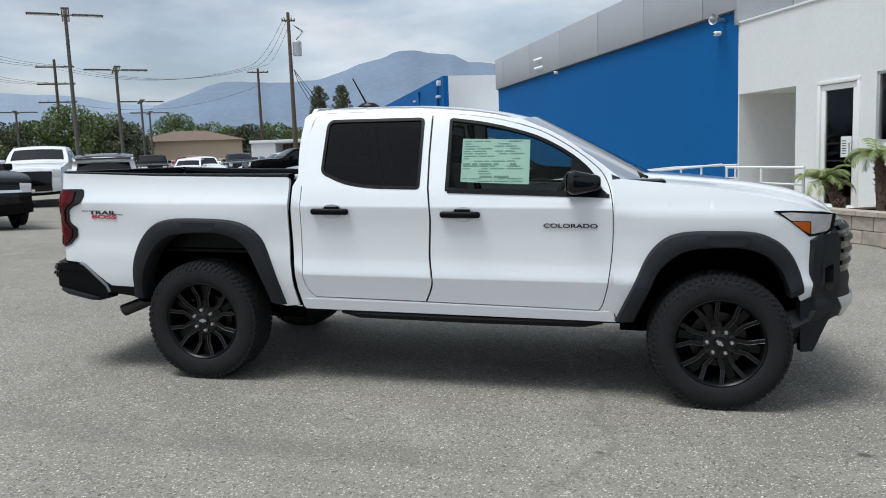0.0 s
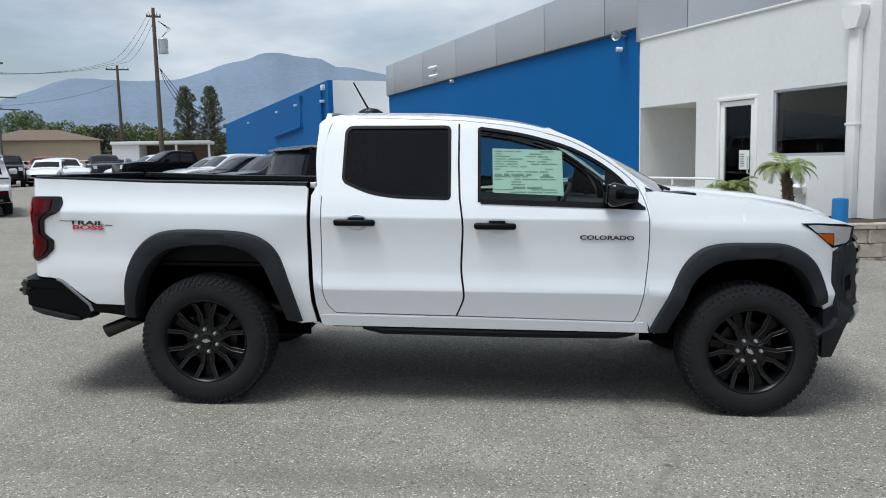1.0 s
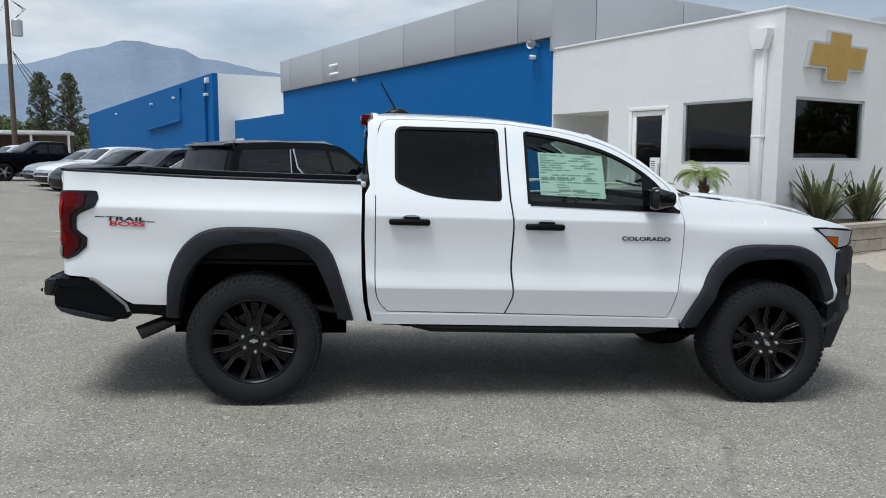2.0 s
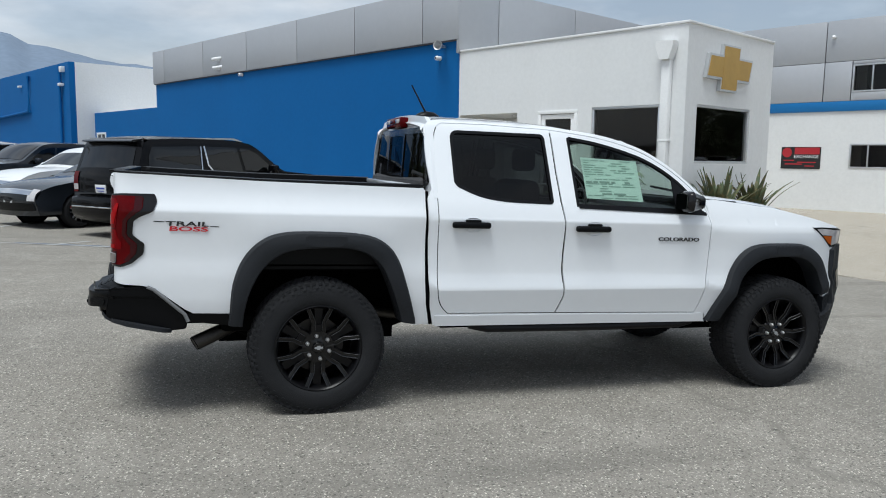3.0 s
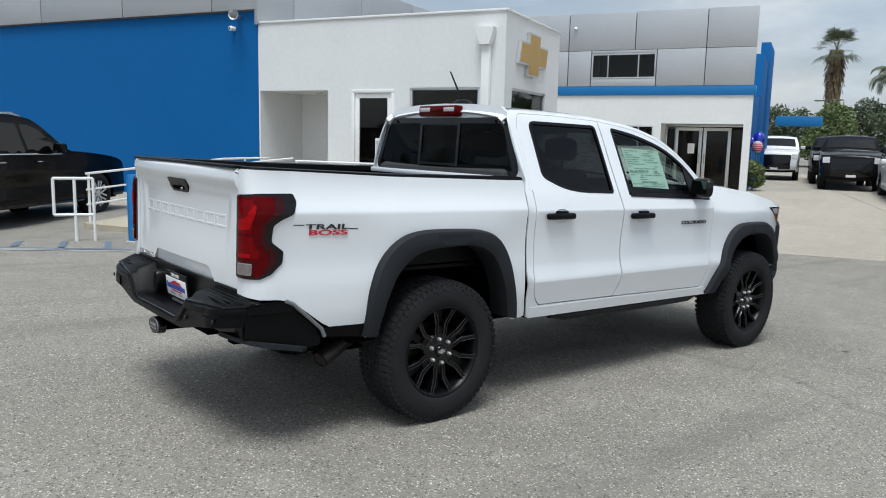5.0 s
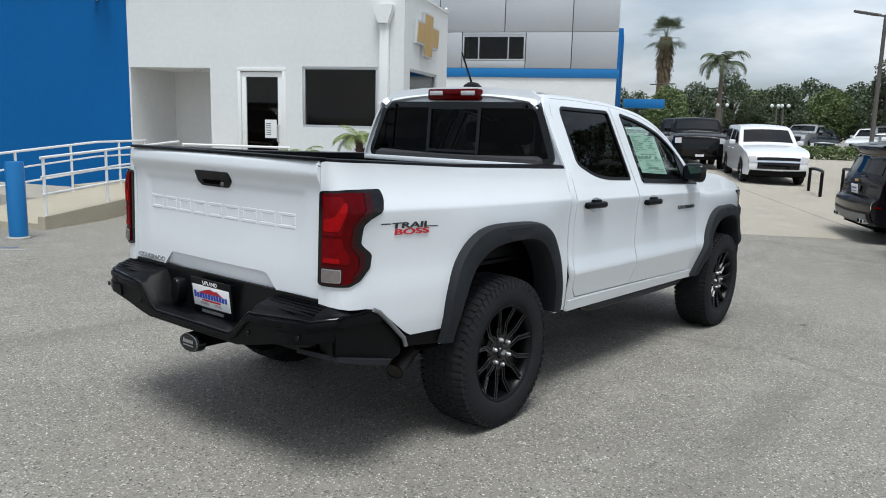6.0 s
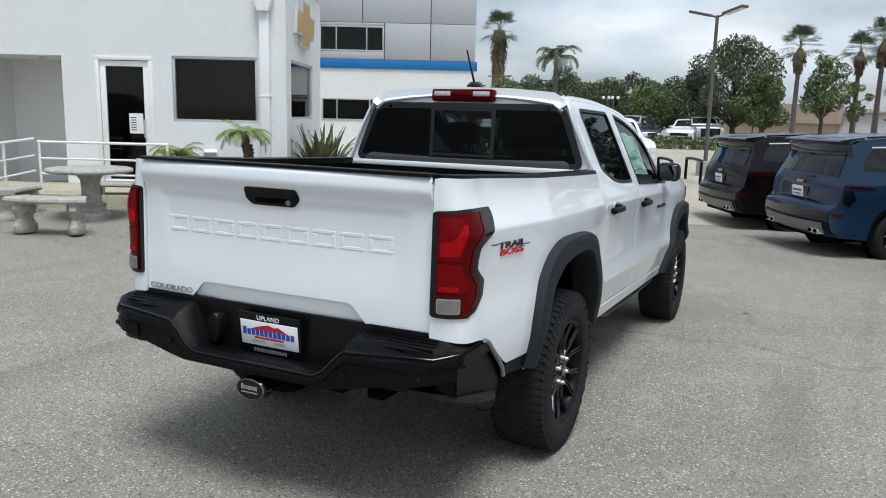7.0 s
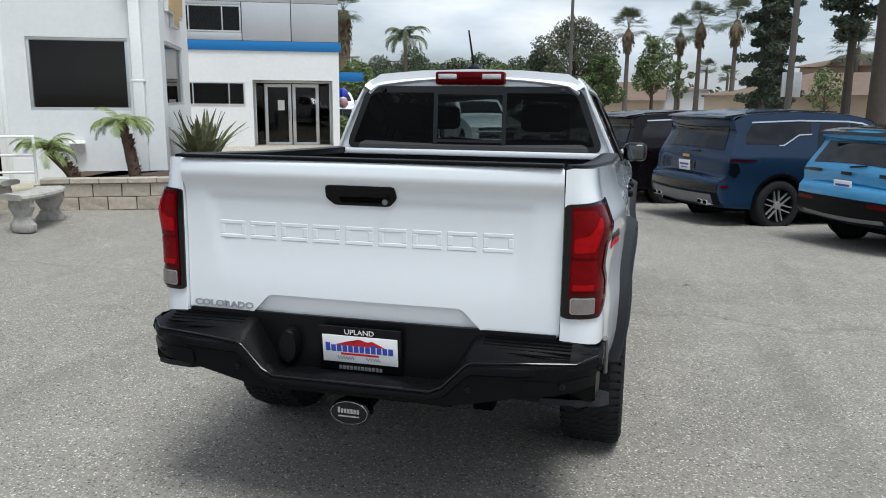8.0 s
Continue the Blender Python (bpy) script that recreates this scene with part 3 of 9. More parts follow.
bm = bmesh.new()
gx, gy = spread(110, 3.0, 3500.0), spread(110, 3.0, 3500.0)
grid(bm, [[(x + 4, y, zg(x + 4, y)) for y in gy] for x in gx])
tagged(part("ground", bm, M["asphalt"]), "worn grey asphalt car park with fine stones", "ground", kind="structure")

# concrete slabs with open joints
pave = thing("pavement", "beige concrete drive with sawn joints", "pavement", kind="structure")
ALONG = Vector((EDGE_N.y, -EDGE_N.x))
for i in range(7):
    for j in range(-7, 7):
        u0, v0 = i * 4.6, j * 4.6 + 1.3
        if EDGE_P.x + EDGE_N.x * u0 + ALONG.x * v0 > 60:
            continue
        bm = bmesh.new()
        P = []
        for a in range(5):
            row = []
            for b in range(5):
                u, v = u0 + 0.010 + (4.58) * a / 4, v0 + 0.010 + 4.58 * b / 4
                p = EDGE_P + EDGE_N * u + ALONG * v
                row.append((p.x, p.y, zg(p.x, p.y) + 0.014))
            P.append(row)
        V = grid(bm, P)
        loop = V[0] + [r[-1] for r in V[1:]] + V[-1][-2::-1] + [r[0] for r in V[-2:0:-1]]
        low = [bm.verts.new(v.co - Vector((0, 0, 0.03))) for v in loop]
        for k in range(len(loop)):
            bm.faces.new((loop[k], loop[(k + 1) % len(loop)], low[(k + 1) % len(loop)], low[k]))
        bmesh.ops.recalc_face_normals(bm, faces=bm.faces)
        part("slab", bm, M["concrete"], pave)

# ---- the dealership ----
# s runs along the front walls, w goes into the buildings
BW = Matrix(((0.42657, 0.90446, 0, 5.386), (-0.90446, 0.42657, 0, 12.44), (0, 0, 1, 0), (0, 0, 0, 1)))


def at_b(s, w, z=0.0):
    return BW @ Vector((s, w, z))


def wall_run(bm, s0, s1, w0, w1, z0, z1, openings=()):
    """A straight wall along s with rectangular openings (s0, s1, z0, z1) through it."""
    ss = sorted({s0, s1, *[o[0] for o in openings], *[o[1] for o in openings]})
    zs = sorted({z0, z1, *[o[2] for o in openings], *[o[3] for o in openings]})
    for a, b in zip(ss, ss[1:]):
        for c, d in zip(zs, zs[1:]):
            m = ((a + b) / 2, (c + d) / 2)
            if not any(o[0] < m[0] < o[1] and o[2] < m[1] < o[3] for o in openings):
                box(bm, (a, w0, c), (b, w1, d))
    bmesh.ops.remove_doubles(bm, verts=bm.verts, dist=1e-4)
    return bm


def frame_of(bm, s0, s1, z0, z1, w0, w1, t):
    box(bm, (s0, w0, z0), (s1, w1, z0 + t), 0.004)
    box(bm, (s0, w0, z1 - t), (s1, w1, z1), 0.004)
    box(bm, (s0, w0, z0 + t), (s0 + t, w1, z1 - t), 0.004)
    box(bm, (s1 - t, w0, z0 + t), (s1, w1, z1 - t), 0.004)
    return bm


def window(parent, s0, s1, z0, z1, w, t=0.05, mull=(), depth=0.09, name="window", pane_mat="glass_win", frame_mat="alu", turn=None):
    """A framed window with its panes, as parts; turn moves it to another wall."""
    win = part(name, frame_of(bmesh.new(), s0, s1, z0, z1, w, w + depth, t), M[frame_mat], parent)
    if turn:
        win.matrix_basis = turn
    xs = [s0 + t, *mull, s1 - t]
    for k, x in enumerate(xs[1:-1]):
        part("mullion", box(bmesh.new(), (x - t * 0.4, w + 0.01, z0 + t), (x + t * 0.4, w + depth - 0.01, z1 - t), 0.004), M[frame_mat], win)
    for a, b in zip(xs, xs[1:]):
        p = part("pane", box(bmesh.new(), (a - 0.004, w + 0.045, z0 + t - 0.004), (b + 0.004, w + 0.053, z1 - t + 0.004)), M[pane_mat], win, smooth=False)
        p.visible_shadow = False
    return win


# low white office block
office = thing("office_block", "low white stucco office block with dark windows", "building", m=BW)
H = 4.07
bm = bmesh.new()
wall_run(bm, 0.0, 6.05, 0.0, 0.25, -0.5, H, [(0.04, 1.90, 0.2, 2.57), (2.52, 3.58, 0.22, 2.58), (3.94, 5.52, 1.42, 2.61)])
part("wall", bm, M["stucco"], office, smooth=False)
turnB = Matrix(((0, -1, 0, 6.05), (1, 0, 0, 0), (0, 0, 1, 0), (0, 0, 0, 1)))
bm = bmesh.new()
wall_run(bm, 0.25, 3.30, 0.0, 0.25, -0.5, H, [(0.42, 2.62, 1.50, 2.62)])
o = part("wall", bm, M["stucco"], office, smooth=False)
o.matrix_basis = turnB
part("wall", box(bmesh.new(), (0.0, 3.30, -0.5), (6.05, 3.55, H)), M["stucco"], office, smooth=False)
part("roof", box(bmesh.new(), (0.0, 0.25, H - 0.45), (5.8, 3.30, H - 0.30)), M["stucco"], office, smooth=False)
bm = bmesh.new()
box(bm, (0.0, -0.03, H), (6.08, 0.28, H + 0.045), 0.008)
box(bm, (5.78, 0.28, H), (6.08, 3.55, H + 0.045), 0.008)
part("parapet_cap", bm, M["white_metal"], office)
# recess beside the blue wall
for lo, hi in (((0.0, 0.25, -0.5), (0.04, 1.7, 2.7)), ((1.9, 0.25, -0.5), (1.98, 1.7, 2.7)), ((0.04, 1.62, -0.5), (1.9, 1.7, 2.7)), ((0.04, 0.25, 2.57), (1.9, 1.62, 2.7))):
    part("recess_wall", box(bmesh.new(), lo, hi), M["stucco"], office, smooth=False)
part("recess_light", lathe(bmesh.new(), [(0.001, 2.545), (0.07, 2.545), (0.08, 2.57)], 16, "Z", Matrix.Translation((1.2, 0.7, 0))), M["alu"], office)
# dim rooms behind the glass, lined brown in place of the panes' warm reflection
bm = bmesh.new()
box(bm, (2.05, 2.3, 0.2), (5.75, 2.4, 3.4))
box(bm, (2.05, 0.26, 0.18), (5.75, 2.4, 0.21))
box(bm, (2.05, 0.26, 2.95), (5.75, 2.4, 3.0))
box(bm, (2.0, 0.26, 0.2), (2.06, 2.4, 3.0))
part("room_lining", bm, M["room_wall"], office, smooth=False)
window(office, 3.94, 5.52, 1.42, 2.61, 0.02, 0.05)
window(office, 0.42, 2.62, 1.50, 2.62, 0.02, 0.05, turn=turnB)
# door with glass, push bar and a notice
door = part("door_frame", frame_of(bmesh.new(), 2.52, 3.58, 0.20, 2.58, -0.02, 0.12, 0.07), M["white_metal"], office)
leaf = part("door_leaf", frame_of(bmesh.new(), 2.60, 3.50, 0.22, 2.50, 0.01, 0.07, 0.10), M["white_metal"], door)
p = part("pane", box(bmesh.new(), (2.69, 0.035, 0.31), (3.41, 0.043, 2.41)), M["glass_win"], door, smooth=False)
p.visible_shadow = False
bm = bmesh.new()
tube(bm, [(3.42, 0.0, 1.1), (3.42, -0.07, 1.12), (3.42, -0.07, 1.43), (3.42, 0.0, 1.45)], 0.014, 8)
part("handle", bm, M["alu"], door)
part("notice", box(bmesh.new(), (3.10, 0.030, 1.18), (3.36, 0.033, 1.55)), M["plate_white"], door, "white paper notice")
bm = bmesh.new()
for k in range(6):
    box(bm, (3.13, 0.0275, 1.24 + 0.045 * k), (3.13 + 0.10 + 0.016 * ((k * 7) % 7), 0.0295, 1.255 + 0.045 * k))
part("notice_text", bm, M["decal_black"], door)
# rainwater head and pipe
bm = bmesh.new()
prism(bm, [(5.49, 3.76), (5.85, 3.76), (5.85, 3.66), (5.77, 3.42), (5.58, 3.42), (5.49, 3.66)], -0.20, -0.01)
head = part("rain_head", bm, M["white_metal"], office)
part("downspout", box(bmesh.new(), (5.59, -0.13, 0.0), (5.76, -0.01, 3.43), 0.01), M["white_metal"], office)
part("pipe_strap", box(bmesh.new(), (5.57, -0.135, 1.9), (5.78, -0.005, 1.94), 0.003), M["white_metal"], office)
# gold cross emblem with a grey edge
bar, cross_block = [(-0.84, 0.24), (0.96, 0.24), (0.84, -0.24), (-0.96, -0.24)], [(-0.30, 0.46), (0.40, 0.46), (0.30, -0.46), (-0.40, -0.46)]
bm = bmesh.new()
prism(bm, [(1.52 + x * 0.98, 3.36 + z * 0.98) for x, z in bar], -0.080, -0.005)
prism(bm, [(1.52 + x * 0.98, 3.36 + z * 0.98) for x, z in cross_block], -0.082, -0.005)
o = part("emblem_case", bm, M["alu"], office, smooth=False)
o.matrix_basis = turnB
bm = bmesh.new()
prism(bm, [(1.52 + x * 0.92, 3.36 + z * 0.80) for x, z in bar], -0.090, -0.078)
prism(bm, [(1.52 + x * 0.86, 3.36 + z * 0.90) for x, z in cross_block], -0.092, -0.078)
o2 = part("emblem_face", bm, M["gold"], office, "gold cross-shaped emblem face", smooth=False)
o2.matrix_basis = turnB
# horn loudspeaker and small dome cameras on the blue wall belong to the hall

# blue hall with the grey metal fascia
hall = thing("service_hall", "long blue stucco hall under a grey metal fascia", "building", m=BW)
part("wall", box(bmesh.new(), (-18.0, 0.0, -0.6), (0.0, 0.3, 4.40)), M["blue_wall"], hall, smooth=False)
part("wall", box(bmesh.new(), (-18.0, 0.3, -0.6), (-17.7, 24.0, 4.40)), M["blue_wall"], hall, smooth=False)
part("wall", box(bmesh.new(), (-17.7, 23.7, -0.6), (9.65, 24.0, 5.6)), M["stucco"], hall, smooth=False)
part("wall", box(bmesh.new(), (-0.3, 3.55, -0.6), (0.0, 13.0, 4.40)), M["stucco"], hall, smooth=False)
part("roof", box(bmesh.new(), (-17.7, 0.3, 5.2), (-0.3, 23.7, 5.35)), M["panel_grey"], hall, smooth=False)
joints = [-18.05, -16.95, -13.5, -10.25, -7.1, -4.13, -1.26, 0.05]
for a, b in zip(joints, joints[1:]):
    part("panel", box(bmesh.new(), (a + 0.014, -0.10, 4.38), (b - 0.014, 0.0, 5.66), 0.004), M["panel_grey"], hall)
part("fascia_core", box(bmesh.new(), (-18.0, 0.002, 4.40), (0.0, 0.25, 5.62)), M["joint"], hall, smooth=False)
sidej = [-0.10, 1.3, 4.4, 7.5, 10.6, 13.0]
for a, b in zip(sidej, sidej[1:]):
    part("panel", box(bmesh.new(), (-0.03, a + 0.014, 4.05), (0.05, b - 0.014, 5.66), 0.004), M["panel_grey"], hall)
part("fascia_core", box(bmesh.new(), (-0.25, 0.25, 4.40), (-0.035, 13.0, 5.62)), M["joint"], hall, smooth=False)
part("fascia_drip", box(bmesh.new(), (-18.05, -0.06, 4.35), (0.02, -0.004, 4.378)), M["joint"], hall, smooth=False)


def dome_camera(s, z, tilt=0.0):
    c = thing("security_camera", "small white dome security camera on the wall", "camera", "wall cameras", BW @ pose(s, -0.01, z))
    part("mount", lathe(bmesh.new(), [(0.001, 0.0), (0.055, 0.0), (0.055, -0.05), (0.04, -0.09)], 16, "Y"), M["plate_white"], c)
    part("dome", lathe(bmesh.new(), [(0.05, -0.08), (0.06, -0.11), (0.045, -0.15), (0.001, -0.165)], 16, "Y"), M["plate_white"], c)
    part("lens", lathe(bmesh.new(), [(0.001, -0.168), (0.022, -0.162), (0.03, -0.150)], 12, "Y"), M["gloss_black"], c)


dome_camera(-0.68, 3.98)
dome_camera(-10.7, 4.27)


def wall_speaker(s, z, r, lab):
    c = thing("horn_speaker", lab, "loudspeaker", "horn speakers", BW @ pose(s, -0.02, z, 0, 0, 20))
    part("bracket", box(bmesh.new(), (-0.05, -0.16, -0.03), (0.05, 0.0, 0.03), 0.006), M["alu"], c)
    part("horn", lathe(bmesh.new(), [(0.04, -0.10), (0.06, -0.2), (0.10, -0.30), (r, -0.38), (r + 0.012, -0.385), (r - 0.01, -0.37), (0.05, -0.22), (0.001, -0.18)], 20, "Y"), M["alu"], c)


wall_speaker(-0.52, 4.24, 0.1054, "grey horn loudspeaker on the blue wall")


def bullet_camera(s, z):
    c = thing("security_camera", "white bullet security camera on the grey fascia", "camera", "wall cameras", BW @ pose(s, -0.10, z, 0, 0, -55))
    part("bracket", box(bmesh.new(), (-0.02, -0.10, -0.12), (0.02, 0.0, -0.06), 0.004), M["alu"], c)
    part("housing", rod(bmesh.new(), (0, 0.1, 0), (0, -0.30, -0.05), 0.06, n=14), M["plate_white"], c)
    part("lens", rod(bmesh.new(), (0, -0.302, -0.05), (0, -0.312, -0.052), 0.05, n=14), M["gloss_black"], c)


bullet_camera(-12.15, 4.95)
bullet_camera(-12.1, 4.64)

SHOW = BW @ Matrix.Translation((0.15, 0.0, -0.03))
# two-storey showroom with grey panels, a blue band and a glazed entrance
show = thing("showroom", "two-storey showroom with grey panels and a blue band", "building", m=SHOW)
W0 = 13.0
bm = bmesh.new()
wall_run(bm, -0.3, 9.65, W0, W0 + 0.3, -0.5, 3.22, [(4.28, 6.50, 1.42, 2.19), (6.75, 9.42, -0.5, 2.27)])
part("wall", bm, M["stucco"], show, smooth=False)
part("wall", box(bmesh.new(), (7.6, W0 + 0.3, 3.0), (7.9, 23.7, 5.9)), M["stucco"], show, smooth=False)
bm = bmesh.new()
wall_run(bm, 0.0, 9.62, W0 + 0.02, W0 + 0.3, 3.53, 6.02, [(4.22, 6.46, 3.80, 4.66)])
part("wall_core", bm, M["joint"], show, smooth=False)
part("band", box(bmesh.new(), (-0.3, W0 - 0.05, 3.22), (9.72, W0 + 0.3, 3.53), 0.006), M["blue_band"], show)
part("roof", box(bmesh.new(), (0.0, W0 + 0.3, 5.6), (7.6, 23.7, 5.75)), M["panel_grey"], show, smooth=False)
for a, b in ((0.0, 3.36), (3.36, 5.72), (5.72, 8.08), (8.08, 9.66)):
    part("panel", box(bmesh.new(), (a + 0.015, W0 - 0.04, 4.78), (b - 0.015, W0 + 0.02, 6.06), 0.004), M["panel_grey"], show)
for a, b, z0, z1 in ((0.0, 3.36, 3.54, 4.765), (3.36, 4.2, 3.54, 4.765), (4.2, 6.48, 3.54, 3.79), (4.2, 6.48, 4.67, 4.765), (6.48, 8.08, 3.54, 4.765), (8.08, 9.66, 3.54, 4.765)):
    part("panel", box(bmesh.new(), (a + 0.015, W0 - 0.04, z0), (b - 0.015, W0 + 0.02, z1), 0.004), M["panel_grey"], show)
part("low_roof", box(bmesh.new(), (6.6, W0 + 0.3, 3.0), (9.45, 17.5, 3.2)), M["stucco"], show, smooth=False)
window(show, 4.22, 6.46, 3.80, 4.66, W0 - 0.045, 0.05, (4.80, 5.86))
window(show, 4.28, 6.50, 1.42, 2.19, W0 - 0.02, 0.05, (4.82, 5.98))
# dark lining stands in for the dim interior
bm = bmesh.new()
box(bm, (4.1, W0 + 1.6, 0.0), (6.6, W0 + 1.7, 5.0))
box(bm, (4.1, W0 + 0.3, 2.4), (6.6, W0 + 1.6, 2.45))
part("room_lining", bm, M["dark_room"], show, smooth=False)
# recessed entrance with a pair of glass doors
bm = bmesh.new()
box(bm, (6.69, W0 + 0.3, -0.5), (6.75, W0 + 1.3, 2.4))
box(bm, (9.42, W0 + 0.3, -0.5), (9.48, W0 + 1.3, 2.4))
box(bm, (6.75, W0 + 0.3, 2.27), (9.42, W0 + 1.3, 2.4))
part("porch_lining", bm, M["stucco"], show, smooth=False)
fr = part("door_frame", frame_of(bmesh.new(), 6.75, 9.42, -0.3, 2.26, W0 + 1.0, W0 + 1.1, 0.07), M["alu"], show)
for a, b in ((7.10, 8.02), (8.06, 8.98)):
    part("door_leaf", frame_of(bmesh.new(), a, b, 0.02, 2.16, W0 + 0.98, W0 + 1.06, 0.11), M["alu"], fr)
for a, b in ((6.82, 7.06), (7.21, 7.91), (8.17, 8.87), (9.02, 9.35)):
    p = part("pane", box(bmesh.new(), (a, W0 + 1.015, 0.12), (b, W0 + 1.023, 2.1)), M["glass_win"], fr, smooth=False)
    p.visible_shadow = False
for x in (7.95, 8.13):
    part("handle", tube(bmesh.new(), [(x, W0 + 0.97, 0.9), (x, W0 + 0.90, 0.92), (x, W0 + 0.90, 1.25), (x, W0 + 0.97, 1.27)], 0.016, 8), M["chrome"], fr)
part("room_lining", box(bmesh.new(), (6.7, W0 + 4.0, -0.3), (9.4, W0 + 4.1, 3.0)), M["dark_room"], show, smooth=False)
part("poster", box(bmesh.new(), (7.55, W0 + 1.008, 1.25), (7.78, W0 + 1.012, 1.6)), M["plate_white"], fr, smooth=False)
bm = bmesh.new()
dome = lathe(bm, [(0.05, -0.0), (0.06, -0.1), (0.001, -0.16)], 12, "Y", Matrix.Translation((3.6, W0 - 0.04, 5.55)))
part("wall_camera", bm, M["plate_white"], show)
# advertising banner
ban = thing("wall_banner", "black and red advertising banner on the white wall", "banner", m=SHOW @ pose(2.78, W0 - 0.012, 1.73))
part("sheet", box(bmesh.new(), (-0.64, -0.008, -0.36), (0.64, 0.0, 0.36)), M["decal_black"], ban, smooth=False)
part("red_patch", box(bmesh.new(), (-0.2, -0.012, 0.12), (0.6, -0.0085, 0.34)), M["banner_red"], ban, smooth=False)
TXT = Matrix(((1, 0, 0, 0), (0, 0, -1, 0), (0, 1, 0, 0), (0, 0, 0, 1)))
tagged(lettering("headline", "FREE", 0.25, M["banner_red"], ban, pose(0.24, -0.016, 0.22) @ TXT, 0.002), kind="stuff")
tagged(lettering("headline", "EXCHANGE", 0.15, M["plate_white"], ban, pose(0.18, -0.016, 0.04) @ TXT, 0.002), kind="stuff")
bm = bmesh.new()
for k, (a, b) in enumerate(((-0.55, -0.2), (-0.1, 0.5), (-0.5, 0.05), (0.15, 0.45))):
    box(bm, (a, -0.012, -0.10 - 0.06 * k), (b, -0.0085, -0.065 - 0.06 * k))
part("small_print", bm, M["banner_red"], ban, smooth=False)
bm = bmesh.new()
lathe(bm, [(0.001, -0.012), (0.16, -0.012), (0.16, -0.004)], 20, "Y", Matrix.Translation((-0.45, 0, 0.18)))
part("roundel", bm, M["banner_red"], ban, smooth=False)

# blue entrance pylon beyond the showroom
pyl = thing("entrance_pylon", "tall blue metal entrance pylon", "pylon", m=SHOW)
part("shaft", box(bmesh.new(), (9.3, 21.0, -0.5), (9.68, 24.5, 5.85), 0.02), M["blue_wall"], pyl)
part("wing", box(bmesh.new(), (9.2, 17.52, -0.5), (9.62, 20.96, 5.02), 0.02), M["blue_wall"], pyl)
part("side_wall", box(bmesh.new(), (9.46, 13.31, -0.5), (9.60, 17.5, 3.4), 0.01), M["blue_wall"], pyl)
part("arm", box(bmesh.new(), (9.75, 30.0, 2.6), (12.0, 30.5, 3.1), 0.02), M["blue_band"], pyl)

# older blue workshop further off, with a white gable and a low annexe
shop = thing("workshop", "long blue workshop with a white gable wall", "building", m=BW)
part("wall", box(bmesh.new(), (-78.0, 0.0, -0.6), (-29.0, 0.3, 6.2)), M["blue_wall"], shop, smooth=False)
part("gable", box(bmesh.new(), (-29.3, 0.3, -0.6), (-29.0, 16.0, 6.2)), M["stucco"], shop, smooth=False)
part("roof", box(bmesh.new(), (-78.0, 0.3, 5.8), (-29.3, 16.0, 6.0)), M["stucco"], shop, smooth=False)
bm = bmesh.new()
tube(bm, [(-46, -0.12, 3.6), (-36, -0.12, 3.9), (-35.9, -0.12, 5.9)], 0.09, 8)
part("pipe", bm, M["blue_wall"], shop)
part("pipe", tube(bmesh.new(), [(-30.2, -0.12, -0.5), (-30.2, -0.12, 6.1)], 0.08, 8), M["blue_wall"], shop)
for s in (-60, -45, -38):
    part("lamp", box(bmesh.new(), (s, -0.18, 5.35), (s + 0.28, 0.0, 5.48), 0.02), M["plate_white"], shop)
part("sensor", box(bmesh.new(), (-29.9, -0.22, 5.7), (-29.6, 0.0, 6.0), 0.02), M["plate_white"], shop)
part("sensor", box(bmesh.new(), (-30.1, -0.25, 5.0), (-29.8, 0.0, 5.15), 0.02), M["plate_white"], shop)
anx = thing("annexe", "low blue annexe between the hall and the workshop", "building", m=BW)
bm = bmesh.new()
wall_run(bm, -29.0, -18.05, 1.2, 1.5, -0.6, 3.62, [(-28.7, -27.4, 1.45, 2.60)])
part("wall", bm, M["blue_wall"], anx, smooth=False)
part("wall", box(bmesh.new(), (-21.6, 0.35, -0.6), (-18.05, 1.2, 3.5)), M["blue_wall"], anx, smooth=False)
part("roof", box(bmesh.new(), (-29.0, 1.5, 3.3), (-18.05, 14.0, 3.45)), M["stucco"], anx, smooth=False)
window(anx, -28.7, -27.4, 1.45, 2.60, 1.16, 0.10, (-28.05,), frame_mat="white_metal")
part("utility_box", box(bmesh.new(), (-38.2, -0.35, 1.3), (-37.3, -0.01, 2.0), 0.02), M["panel_grey"], shop)
bm = bmesh.new()
tube(bm, [(-21, 3, 5.0), (-18.2, 3, 5.1)], 0.05, 8)
tube(bm, [(-19, 3, 3.4), (-19, 3, 5.0)], 0.04, 8)
part("roof_pipe", bm, M["alu"], anx)
# ---- the white pickup truck ----
SLOPE = math.degrees(math.atan(0.0303))
TRUCK_M = pose(0, 0.026, 0.4, 0, SLOPE, 0.0) @ pose(0, 0, -0.4)
truck = thing("pickup_truck", "new white crew-cab pickup truck with black wheels and flares", "pickup truck", m=TRUCK_M)

